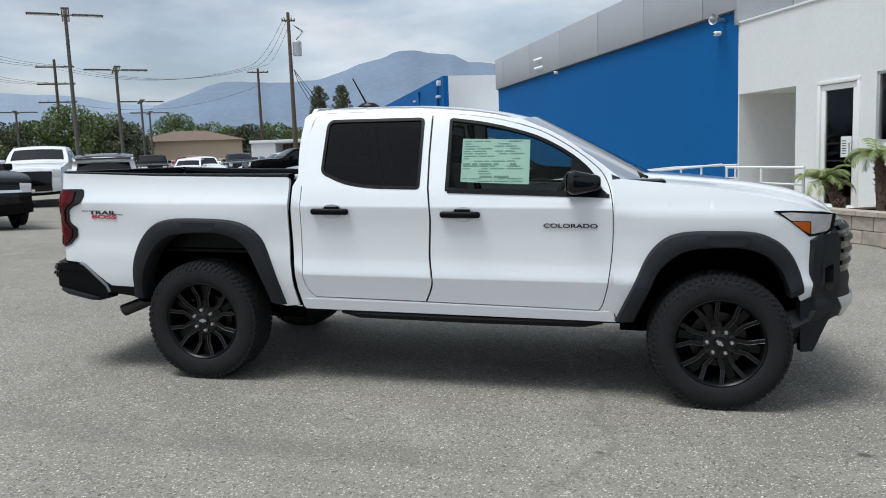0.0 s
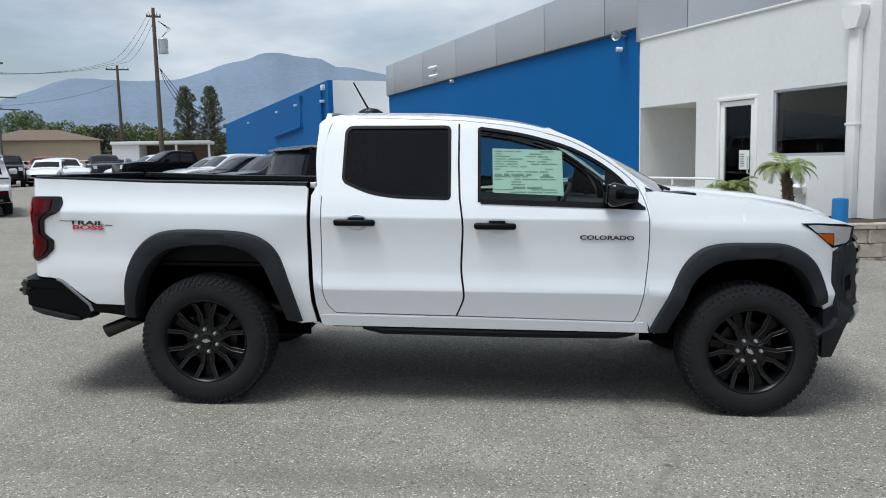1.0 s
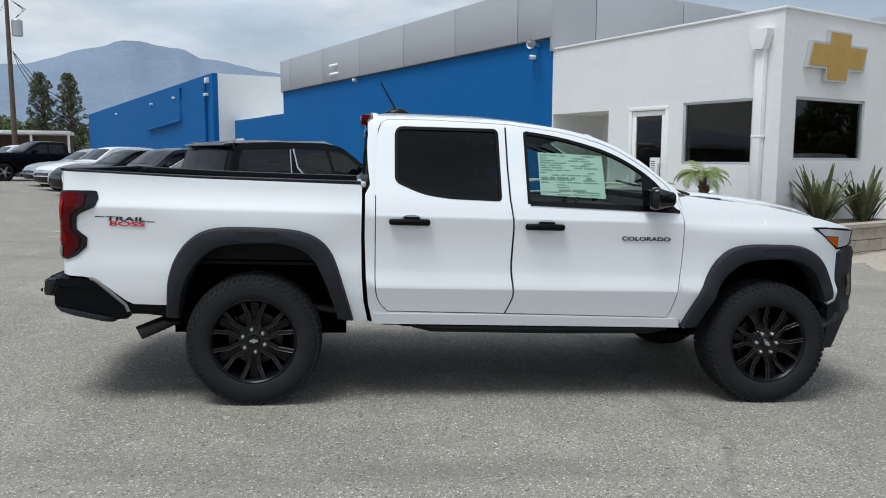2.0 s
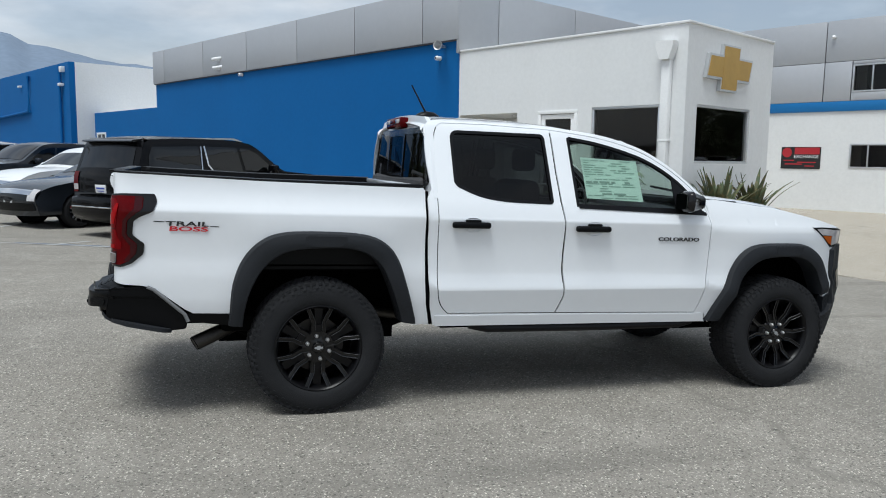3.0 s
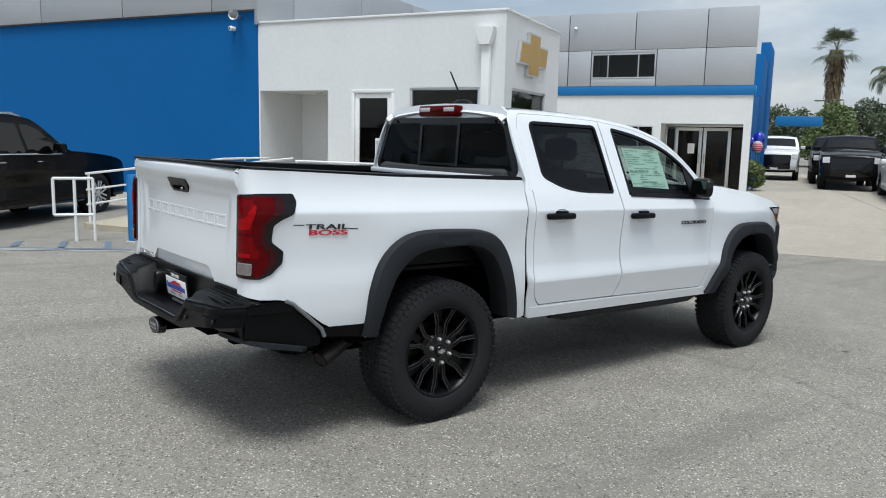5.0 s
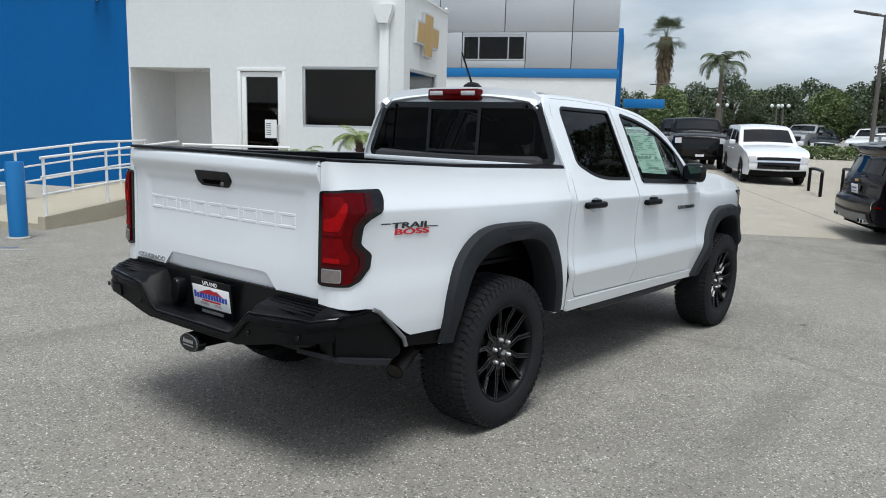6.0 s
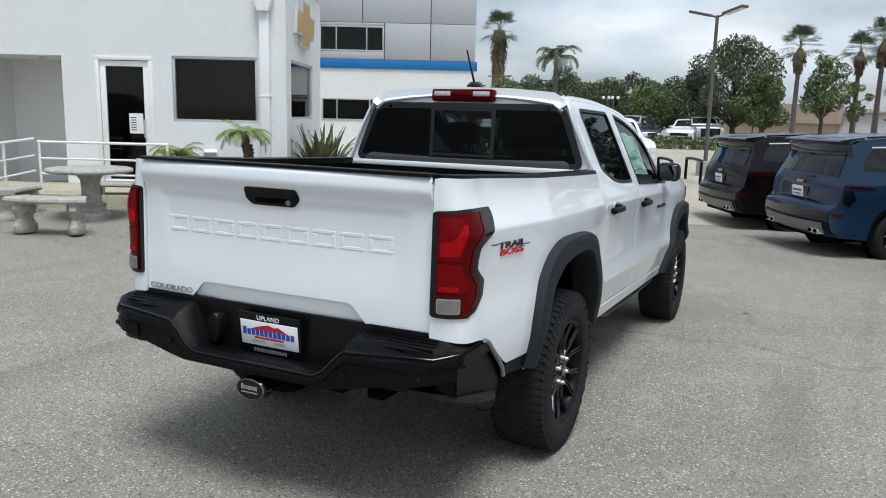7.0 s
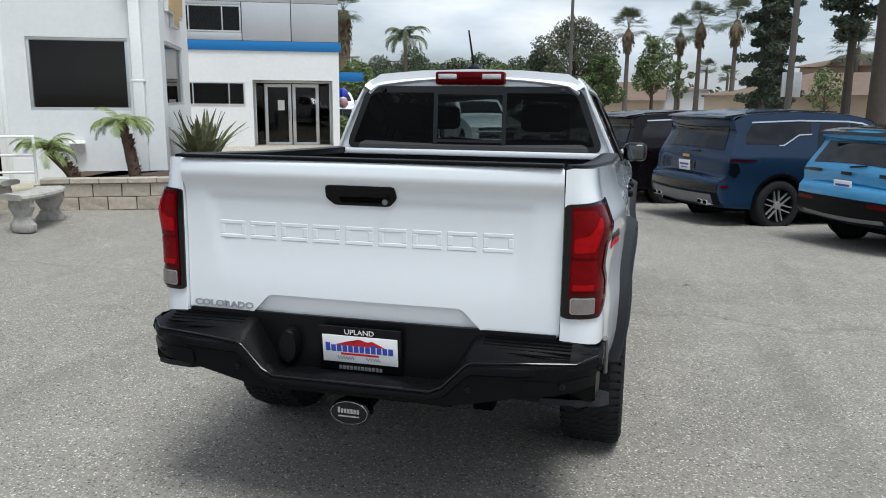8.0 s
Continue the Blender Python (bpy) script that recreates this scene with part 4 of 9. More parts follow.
PROF = curve_of([(0.44, 0.862), (0.50, 0.876), (0.58, 0.893), (0.66, 0.911), (0.716, 0.9245), (0.726, 0.9265), (0.738, 0.9255), (0.78, 0.917), (0.83, 0.908), (0.90, 0.904), (0.98, 0.903),
                 (1.08, 0.908), (1.155, 0.9155), (1.172, 0.9165), (1.184, 0.9125), (1.24, 0.893), (1.29, 0.873), (1.37, 0.840)])
GREEN = curve_of([(1.26, 0.886), (1.30, 0.868), (1.40, 0.822), (1.50, 0.776), (1.60, 0.730), (1.70, 0.682), (1.76, 0.650), (1.80, 0.615)])
BEDW = curve_of([(0.44, 0.862), (0.56, 0.893), (0.70, 0.912), (0.80, 0.914), (0.95, 0.905), (1.08, 0.910), (1.165, 0.9195), (1.182, 0.9205), (1.194, 0.917), (1.25, 0.894), (1.31, 0.877), (1.37, 0.868)])
NOSE = curve_of([(2.6, 0.0), (3.2, 0.0), (3.6, 0.012), (3.8, 0.040), (3.9, 0.075), (3.98, 0.125), (4.05, 0.20)])
BUMP = curve_of([(0.0, 1.0), (0.35, 0.85), (0.62, 0.25), (0.85, 0.0), (9.0, 0.0)])
REAR = curve_of([(0.3, 0.0), (0.55, 0.008), (0.75, 0.022), (0.95, 0.042)])
ZB = curve_of([(0.5, 0.6), (0.8, 1.0), (1.06, 1.0), (1.2, 0.25), (1.3, 0.0)])


def cab_w(x, z):
    base = GREEN(z) if z > 1.29 else PROF(z)
    if z > 1.2:
        base -= 0.045 * max(0.0, (x - 2.05) / 0.7) ** 2 * min(1, (z - 1.2) / 0.15)
    return base - NOSE(x) + 0.022 * BUMP(abs(x - 3.33)) * ZB(z)


def bed_w(x, z):
    return BEDW(z) + 0.024 * BUMP(abs(x)) * ZB(z) - REAR(-x)


def cab_map(side, out=0.0):
    return lambda u, v: (u, side * (cab_w(u, v) + out), v)


def bed_map(side, out=0.0):
    def f(u, v):
        w = bed_w(max(u, -0.90), v) + out
        if u >= -0.90:
            return (u, side * w, v)
        t = min(1.25, (-0.90 - u) / 0.30)
        if t <= 1:
            return (-0.90 - (0.190 + out) * math.sin(t * math.pi / 2) ** 0.72, side * (w - (w - 0.735) * (1 - math.cos(t * math.pi / 2) ** 0.62)), v)
        return (-1.09 - out, side * (0.735 - (t - 1) * 0.47), v)
    return f


WHITE = M["white_paint"]
CREASE = (0.700, 0.714, 0.721, 0.730, 0.742, 0.77, 1.150, 1.164, 1.174, 1.183, 1.194, 1.21)
FLARE_R_OUT = [(-0.523, 0.52), (-0.515, 0.60), (-0.502, 0.76), (-0.447, 0.91), (-0.345, 1.02), (-0.21, 1.068), (0.02, 1.075), (0.25, 1.062), (0.385, 1.012), (0.47, 0.915), (0.535, 0.74), (0.590, 0.56), (0.604, 0.505)]
FLARE_R_IN = [(-0.440, 0.515), (-0.432, 0.60), (-0.405, 0.715), (-0.345, 0.835), (-0.255, 0.925), (-0.15, 0.965), (0.02, 0.978), (0.17, 0.975), (0.285, 0.938), (0.365, 0.865), (0.425, 0.745), (0.480, 0.60), (0.505, 0.52)]
FLARE_F_OUT = [(2.735, 0.475), (2.77, 0.56), (2.845, 0.725), (2.915, 0.885), (3.005, 0.985), (3.125, 1.028), (3.33, 1.036), (3.51, 1.030), (3.625, 0.985), (3.70, 0.92), (3.75, 0.83), (3.778, 0.74), (3.786, 0.69)]
FLARE_F_IN = [(2.845, 0.48), (2.875, 0.55), (2.925, 0.665), (2.985, 0.795), (3.07, 0.880), (3.17, 0.925), (3.33, 0.940), (3.46, 0.934), (3.565, 0.895), (3.635, 0.835), (3.675, 0.765), (3.70, 0.70), (3.708, 0.655)]


def arc_between(a, b, t):
    return [(p[0] * (1 - t) + q[0] * t, p[1] * (1 - t) + q[1] * t) for p, q in zip(a, b)]


def flare(outc, inc, side, wfun, label=""):
    o = smooth_line(outc, 4)
    i = smooth_line(inc, 4)
    rows = []
    for (x, z), (xi, zi) in zip(o, i):
        w = wfun(x, z)
        dx, dz = xi - x, zi - z
        pts = [(0.0, -0.004), (0.02, 0.020), (0.12, 0.040), (0.40, 0.052), (0.75, 0.052), (0.95, 0.046), (1.0, 0.030), (1.02, -0.02), (1.02, -0.10)]
        rows.append([(x + dx * t, side * (w + d), z + dz * t) for t, d in pts])
    bm = bmesh.new()
    grid(bm, rows, flip=side > 0)
    return part("fender_flare", bm, M["flare"], truck, label)


def tow_inset(xc, zc, half, side, wfun, k=0.0):
    """The raised pad on top of a flare."""
    prof = [(-half, 0.022), (half, 0.022), (half * 0.93, -0.012), (half * 0.68, -0.040), (-half * 0.68, -0.040), (-half * 0.93, -0.012)]
    return skin("flare_pad", rounded([(xc + u, zc + v) for u, v in prof], 0.012, 2), lambda u, v: (u, side * (wfun(u, 1.0) + 0.056), v), M["flare"], truck, step=0.05, lip=0.014, flip=-side)


for side in (-1, 1):
    fl = -side
    # box side, with its corner round to the tailgate
    cut = smooth_line(arc_between(FLARE_R_OUT, FLARE_R_IN, 0.35), 3)
    outline = [(-1.2012, 0.785), (-1.2012, 1.382), (-1.18, 1.388), (-0.90, 1.384), (-0.35, 1.368), (0.625, 1.358), (0.640, 1.345), (0.640, 1.05), (0.648, 0.80), (0.662, 0.64), (0.690, 0.515), (0.60, 0.505)]
    outline += cut[::-1] + [(-0.545, 0.602), (-0.70, 0.604), (-0.735, 0.625), (-0.885, 0.752), (-0.93, 0.765), (-1.02, 0.768)]
    skin("box_side", outline, bed_map(side), WHITE, truck, step=0.055, lip=0.03, flip=fl, cuts=CREASE)
    flare(FLARE_R_OUT, FLARE_R_IN, side, bed_w)
    tow_inset(0.025, 1.03, 0.125, side, bed_w)
    # cab side behind the doors
    win_r = rounded([(0.851, 1.388), (0.851, 1.724), (1.503, 1.730), (1.510, 1.290), (1.190, 1.296), (1.02, 1.318)], [0.035, 0.05, 0.03, 0.02, 0.25, 0.15], 5)
    win_f = [(1.692, 1.280), (1.686, 1.715), *smooth_line([(1.700, 1.722), (1.90, 1.694), (2.075, 1.655), (2.257, 1.598), (2.43, 1.508), (2.565, 1.400), (2.640, 1.285)], 4), (2.645, 1.262)]
    top = smooth_line([(0.690, 1.36), (0.672, 1.52), (0.672, 1.66), (0.690, 1.742), (0.735, 1.785), (0.82, 1.800), (1.0, 1.806), (1.36, 1.804), (1.57, 1.792), (1.90, 1.760), (2.09, 1.722), (2.272, 1.664), (2.46, 1.562), (2.60, 1.455), (2.70, 1.372)], 4)
    outline = [(0.722, 0.50), (0.692, 0.62), (0.674, 0.80), (0.662, 1.05), (0.660, 1.30)] + top + [(2.72, 1.20), (2.73, 0.92), (2.72, 0.60), (2.735, 0.50)]
    # sill below the doors
    skin("rocker", [(0.735, 0.492), (0.728, 0.560), (1.58, 0.556), (2.640, 0.540), (2.70, 0.545), (2.742, 0.480)], cab_map(side, 0.004), WHITE, truck, step=0.08, lip=0.05, flip=fl)
    # near-black strip in the gap behind the cab
    skin("gap_seal", [(0.630, 1.34), (0.668, 1.34), (0.675, 1.05), (0.690, 0.80), (0.735, 0.51), (0.66, 0.51), (0.63, 0.80), (0.625, 1.05)], cab_map(side, -0.010), M["under"], truck, step=0.2, lip=0.0, flip=fl)
    # rear door
    rd = smooth_line([(0.815, 0.578), (0.765, 0.632), (0.738, 0.72), (0.732, 0.90), (0.728, 1.20), (0.727, 1.50), (0.735, 1.66), (0.757, 1.742), (0.80, 1.772)], 4)
    RD_MID = [(1.557, 1.50), (1.567, 1.29)] + smooth_line([(1.572, 1.26), (1.588, 1.12), (1.583, 0.95), (1.583, 0.84), (1.600, 0.70), (1.582, 0.63), (1.556, 0.570)], 4)
    rd += [(1.10, 1.778), (1.555, 1.768)] + RD_MID
    door_r = skin("rear_door", rd, cab_map(side), WHITE, truck, holes=(ring(win_r, -0.008),), step=0.06, lip=0.022, flip=fl, cuts=CREASE)
    FD_MID = [(1.568, 0.569)] + smooth_line([(1.594, 0.63), (1.612, 0.70), (1.596, 0.84), (1.596, 0.95), (1.600, 1.12), (1.584, 1.26)], 4) + [(1.579, 1.29), (1.569, 1.50), (1.567, 1.768)]
    fd = FD_MID + smooth_line([(1.60, 1.765), (1.88, 1.735), (2.075, 1.697), (2.265, 1.638), (2.45, 1.537), (2.60, 1.425), (2.665, 1.345), (2.700, 1.24), (2.712, 1.10), (2.710, 0.92), (2.688, 0.72), (2.662, 0.60), (2.638, 0.552)], 4)
    door_f = skin("front_door", fd, cab_map(side), WHITE, truck, holes=(ring(win_f, -0.008),), step=0.06, lip=0.022, flip=fl, cuts=CREASE)
    # cab side round the doors, flush with them over a narrow gap, and black strips that stand in for the gap's shade
    both = rd[:-len(RD_MID)] + fd[len(FD_MID):]
    skin("cab_side", outline, cab_map(side, -0.001), WHITE, truck, holes=(ring(both, -0.006),), step=0.07, lip=0.014, flip=fl)
    skin("door_seal", ring(both, -0.014), cab_map(side, -0.011), M["satin_black"], truck, holes=(ring(both, 0.03),), step=0.2, lip=0.0, flip=fl)
    skin("door_seal", [(1.545, 0.58), (1.57, 0.66), (1.565, 0.95), (1.565, 1.12), (1.545, 1.29), (1.535, 1.75), (1.59, 1.75), (1.60, 1.29), (1.625, 1.12), (1.62, 0.84), (1.635, 0.70), (1.60, 0.58)], cab_map(side, -0.011), M["satin_black"], truck, step=0.2, lip=0.0, flip=fl)
    # glazing with black seals
    skin("window_seal", ring(win_r, -0.009), cab_map(side, 0.003), M["satin_black"], door_r, holes=(ring(win_r, 0.010),), step=0.2, lip=0.02, flip=fl)
    skin("window_seal", ring(win_f, -0.009), cab_map(side, 0.003), M["satin_black"], door_f, holes=(ring(win_f, 0.010),), step=0.2, lip=0.02, flip=fl)
    skin("window", ring(win_r, 0.004), cab_map(side, -0.008), M["glass_tint"], door_r, step=0.12, lip=0.0, label="dark tinted privacy glass", flip=fl).visible_shadow = False
    skin("window", ring(win_f, 0.004), cab_map(side, -0.008), M["glass_clear"], door_f, step=0.12, lip=0.0, label="lightly tinted clear glass", flip=fl).visible_shadow = False
    # black patch at the mirror foot
    skin("mirror_patch", [(2.45, 1.256), (2.46, 1.490), (2.565, 1.403), (2.640, 1.29), (2.690, 1.248)], cab_map(side, 0.000), M["satin_black"], door_f, step=0.1, lip=0.01, flip=fl)
    # belt seal
    skin("belt_seal", [(1.70, 1.262), (1.70, 1.284), (2.69, 1.256), (2.69, 1.236)], cab_map(side, 0.007), M["satin_black"], door_f, step=0.1, lip=0.012, flip=fl)
    # handles
    for dr, x0 in ((door_r, 0.808), (door_f, 1.662)):
        zc = 1.140 if dr is door_r else 1.128
        bm = bmesh.new()
        box(bm, (x0, -0.022, zc - 0.020), (x0 + 0.255, 0.016, zc + 0.020), 0.016, segs=3)
        bmesh.ops.transform(bm, verts=bm.verts, matrix=Matrix.Translation((0, side * 0.930, 0)) @ Matrix.Diagonal((1, -side, 1, 1)))
        bmesh.ops.recalc_face_normals(bm, faces=bm.faces)
        part("handle", bm, M["black_trim"], dr, "textured black door handle")
        bm = bmesh.new()
        lathe(bm, [(0.001, 0.0), (0.055, 0.0), (0.062, -0.004)], 24, "Y", Matrix.Translation((x0 + 0.14, side * (cab_w(x0 + 0.14, zc) + 0.001), zc)) @ Matrix.Diagonal((1.15, -side, 0.75, 1)))
        part("handle_cup", bm, WHITE, dr)
        bm = bmesh.new()
        box(bm, (x0 + 0.09, side * 0.915, zc + 0.012), (x0 + 0.19, side * 0.938, zc + 0.034), 0.006)
        part("handle_base", bm, M["black_trim"], dr)
    # front wing
    cut = smooth_line(arc_between(FLARE_F_OUT, FLARE_F_IN, 0.35), 3)
    wing = [(2.752, 0.485)] + smooth_line([(2.716, 0.58), (2.728, 0.92), (2.724, 1.10), (2.714, 1.24), (2.695, 1.34)], 3) + [(2.76, 1.345), (3.0, 1.322), (3.3, 1.292), (3.50, 1.255), (3.70, 1.215), (3.88, 1.172), (3.945, 1.150), (3.935, 1.05), (3.885, 1.0), (3.895, 0.93), (3.890, 0.75), (3.865, 0.692), (3.775, 0.642)]
    skin("front_wing", wing + cut[::-1], lambda u, v: (u, side * (cab_w(u, min(v, 1.19)) - (0.55 * max(0, v - 1.13) ** 1.35)), v), WHITE, truck, step=0.055, lip=0.03, flip=fl)
    flare(FLARE_F_OUT, FLARE_F_IN, side, cab_w)
    tow_inset(3.355, 0.992, 0.125, side, cab_w)
    # headlamp
    hl = [(3.605, 1.166), (3.70, 1.168), (3.88, 1.160), (3.955, 1.146), (3.945, 1.055), (3.905, 1.032), (3.806, 1.018), (3.70, 1.100)]
    lm = lambda out: (lambda u, v: (u, side * (cab_w(u, min(v, 1.19)) + out), v))
    hlp = skin("headlamp", hl, lm(0.002), M["satin_black"], truck, step=0.05, lip=0.03, flip=fl)
    skin("lens", [(3.640, 1.154), (3.70, 1.157), (3.93, 1.142), (3.920, 1.065), (3.90, 1.048), (3.815, 1.033), (3.809, 1.106), (3.700, 1.110)], lm(0.006), M["clear_lens"], hlp, step=0.05, lip=0.006, flip=fl)
    skin("side_marker", [(3.704, 1.104), (3.804, 1.101), (3.807, 1.034), (3.77, 1.054)], lm(0.006), M["amber"], hlp, step=0.05, lip=0.006, flip=fl)
    # door mirror
    bm = bmesh.new()
    box(bm, (2.44, 0.855, 1.256), (2.64, 1.035, 1.400), 0.045, segs=3)
    for v in bm.verts:
        if v.co.x > 2.54:
            v.co.z = 1.315 + (v.co.z - 1.315) * 0.70
            v.co.y = 0.855 + (v.co.y - 0.855) * 0.55
    bmesh.ops.transform(bm, verts=bm.verts, matrix=Matrix.Diagonal((1, side, 1, 1)))
    bmesh.ops.recalc_face_normals(bm, faces=bm.faces)
    mir = part("door_mirror", bm, M["gloss_black"], truck)
    bm = bmesh.new()
    box(bm, (2.4355, 0.885, 1.277), (2.4395, 1.008, 1.379), 0.0)
    bmesh.ops.transform(bm, verts=bm.verts, matrix=Matrix.Diagonal((1, side, 1, 1)))
    bmesh.ops.recalc_face_normals(bm, faces=bm.faces)
    part("mirror_glass", bm, M["mirror"], mir, smooth=False)
    bm = bmesh.new()
    tube(bm, [(2.575, side * 0.82, 1.275), (2.56, side * 0.87, 1.282), (2.55, side * 0.91, 1.300)], 0.030, 8)
    part("mirror_arm", bm, M["satin_black"], mir)
    # rear lamp wrapping the corner
    lamp_o = rounded([(-1.2005, 0.868), (-1.2005, 1.266), (-1.02, 1.276), (-0.880, 1.278), (-0.868, 1.240), (-0.885, 1.186), (-0.955, 1.125), (-0.962, 1.050), (-0.912, 1.002), (-0.916, 0.940), (-0.960, 0.890), (-1.02, 0.868)], 0.010, 2)
    lamp = skin("tail_lamp", lamp_o, bed_map(side, 0.008), M["gloss_black"], truck, step=0.03, lip=0.03, flip=fl, label="red tail lamp in a black housing")
    skin("red_lens", rounded([(-1.190, 0.879), (-1.190, 1.257), (-1.02, 1.265), (-0.914, 1.263), (-0.918, 1.192), (-0.986, 1.126), (-0.992, 1.048), (-0.938, 0.998), (-0.942, 0.942), (-0.978, 0.902), (-1.03, 0.880)], 0.010, 2), bed_map(side, 0.0125), M["red_lens"], lamp, step=0.03, lip=0.006, flip=fl)
    skin("light_guide", rounded([(-1.186, 1.084), (-1.186, 1.246), (-1.062, 1.246), (-1.052, 1.180), (-1.066, 1.128), (-1.076, 1.084)], 0.010, 2), bed_map(side, 0.0145), M["red_mid"], lamp, step=0.03, lip=0.003, flip=fl)
    skin("light_guide", rounded([(-1.182, 1.100), (-1.182, 1.150), (-1.128, 1.162), (-1.060, 1.224), (-1.040, 1.220), (-1.060, 1.168), (-1.092, 1.104)], 0.010, 3), bed_map(side, 0.0165), M["red_bright"], lamp, step=0.03, lip=0.003, flip=fl)
    skin("light_guide", rounded([(-1.186, 0.966), (-1.186, 1.074), (-1.072, 1.074), (-1.058, 1.036), (-1.020, 0.998), (-1.024, 0.966)], 0.010, 2), bed_map(side, 0.0145), M["red_mid"], lamp, step=0.03, lip=0.003, flip=fl)
    skin("reflex_strip", rounded([(-1.180, 0.970), (-1.180, 0.990), (-1.082, 0.990), (-1.082, 0.970)], 0.003, 2), bed_map(side, 0.0165), M["red_bright"], lamp, step=0.03, lip=0.003, flip=fl)
    skin("smoked_edge", [(-0.945, 1.262), (-0.916, 1.262), (-0.920, 1.192), (-0.988, 1.126), (-0.994, 1.048), (-0.940, 0.998), (-0.944, 0.942), (-0.980, 0.902), (-1.004, 0.905), (-0.970, 0.944), (-0.968, 0.990), (-1.018, 1.044), (-1.012, 1.128), (-0.950, 1.194)], bed_map(side, 0.0155), M["red_smoke"], lamp, step=0.03, lip=0.004, flip=fl)
    skin("reverse_bezel", rounded([(-1.189, 0.880), (-1.189, 0.954), (-1.060, 0.954), (-1.066, 0.882)], 0.008, 2), bed_map(side, 0.0150), M["red_smoke"], lamp, step=0.03, lip=0.004, flip=fl)
    skin("reverse_rim", rounded([(-1.186, 0.886), (-1.186, 0.944), (-1.068, 0.944), (-1.073, 0.888)], 0.008, 2), bed_map(side, 0.0168), M["badge_silver"], lamp, step=0.03, lip=0.004, flip=fl)
    skin("reverse_lens", rounded([(-1.183, 0.890), (-1.183, 0.940), (-1.072, 0.940), (-1.077, 0.892)], 0.008, 2), bed_map(side, 0.0185), M["reverse"], lamp, step=0.03, lip=0.003, flip=fl)
    # box rail cap
    bm = bmesh.new()
    cap = [[(x, side * y, z + e) for y, z in ((bed_w(max(x, -0.9), 1.365) - c - 0.004, 1.360), (bed_w(max(x, -0.9), 1.365) - c - 0.012, 1.378), (0.80 - c, 1.382), (0.765, 1.376), (0.758, 1.345))] for x, c, e in ((-1.086, 0.068, 0.020), (-1.078, 0.055, 0.020), (-1.05, 0.033, 0.019), (-0.98, 0.008, 0.018), (-0.88, 0.002, 0.015), (-0.35, 0.0, 0.002), (0.3, 0.0, 0.0), (0.632, 0.0, 0.0))]
    grid(bm, cap, flip=side < 0)
    part("rail_cap", bm, M["black_trim"], truck)
    # inner box wall
    bm = bmesh.new()
    grid(bm, [[(x, side * 0.77, z) for z in (0.86, 1.10, 1.36)] for x in (-1.05, -0.2, 0.63)], flip=side > 0)
    part("box_liner", bm, M["black_trim"], truck)
    # wheel house run to the middle, and an added plate blocking daylight through it
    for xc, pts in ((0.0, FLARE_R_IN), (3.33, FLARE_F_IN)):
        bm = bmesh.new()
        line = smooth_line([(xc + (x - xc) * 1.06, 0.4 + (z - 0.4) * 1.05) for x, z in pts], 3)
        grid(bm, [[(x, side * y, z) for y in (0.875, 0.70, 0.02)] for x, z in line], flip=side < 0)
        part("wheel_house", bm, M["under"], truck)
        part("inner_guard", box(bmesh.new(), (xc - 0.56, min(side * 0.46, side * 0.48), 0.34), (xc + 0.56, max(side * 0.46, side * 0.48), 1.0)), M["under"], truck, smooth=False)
    # mud seal between flare and bumper
    skin("lower_trim", [(-0.735, 0.555), (-0.745, 0.600), (-0.50, 0.602), (-0.515, 0.53)], bed_map(side, 0.004), M["black_trim"], truck, step=0.1, lip=0.05, flip=fl)

# model badge and decal, lettered flat along the doors and the box
def side_text(name, text, x0, x1, z0, z1, wfun, side, material, out, shear=0.0, bold=0.0):
    """A line of raised letters between x0 and x1 on a body side."""
    a, b = (x0, x1) if side < 0 else (x1, x0)
    zc = (z0 + z1) / 2
    pa, pb = Vector((a, side * (wfun(a, zc) + out), zc)), Vector((b, side * (wfun(b, zc) + out), zc))
    d = (pb - pa).normalized()
    up = Vector((0, 0, 1))
    n = d.cross(up)
    c = (pa + pb) / 2
    m = Matrix(((d.x, up.x, n.x, c.x), (d.y, up.y, n.y, c.y), (d.z, up.z, n.z, zc), (0, 0, 0, 1)))
    o = lettering(name, text, (z1 - z0) / 0.70, material, truck, m, 0.002, width=x1 - x0, shear=shear, bold=bold)
    return tagged(o, kind="stuff")


for side in (-1, 1):
    fl = -side
    side_text("model_badge", "COLORADO", 2.302, 2.625, 1.052, 1.077, cab_w, side, M["decal_black"], 0.003, bold=0.0007)
    skin("decal_bar", [(-0.885, 1.124), (-0.885, 1.129), (-0.835, 1.128), (-0.835, 1.123)], bed_map(side, 0.0015), M["decal_black"], truck, step=0.3, lip=0.0, flip=fl)
    skin("decal_bar", [(-0.620, 1.102), (-0.620, 1.107), (-0.575, 1.106), (-0.575, 1.101)], bed_map(side, 0.0015), M["decal_black"], truck, step=0.3, lip=0.0, flip=fl)
    side_text("decal_text", "TRAIL", -0.846, -0.612, 1.103, 1.128, bed_w, side, M["decal_black"], 0.004, 0.05, 0.0006)
    side_text("decal_text", "BOSS", -0.828, -0.620, 1.074, 1.099, bed_w, side, M["decal_red"], 0.004, 0.05, 0.0006)

# tailgate
TGX = curve_of([(0.78, -1.085), (0.80, -1.093), (0.90, -1.094), (1.05, -1.092), (1.22, -1.096), (1.270, -1.100), (1.30, -1.116), (1.335, -1.130), (1.37, -1.127), (1.39, -1.108), (1.40, -1.085)])


def ease(t):
    t = max(0.0, min(1.0, t))
    return t * t * (3 - 2 * t)


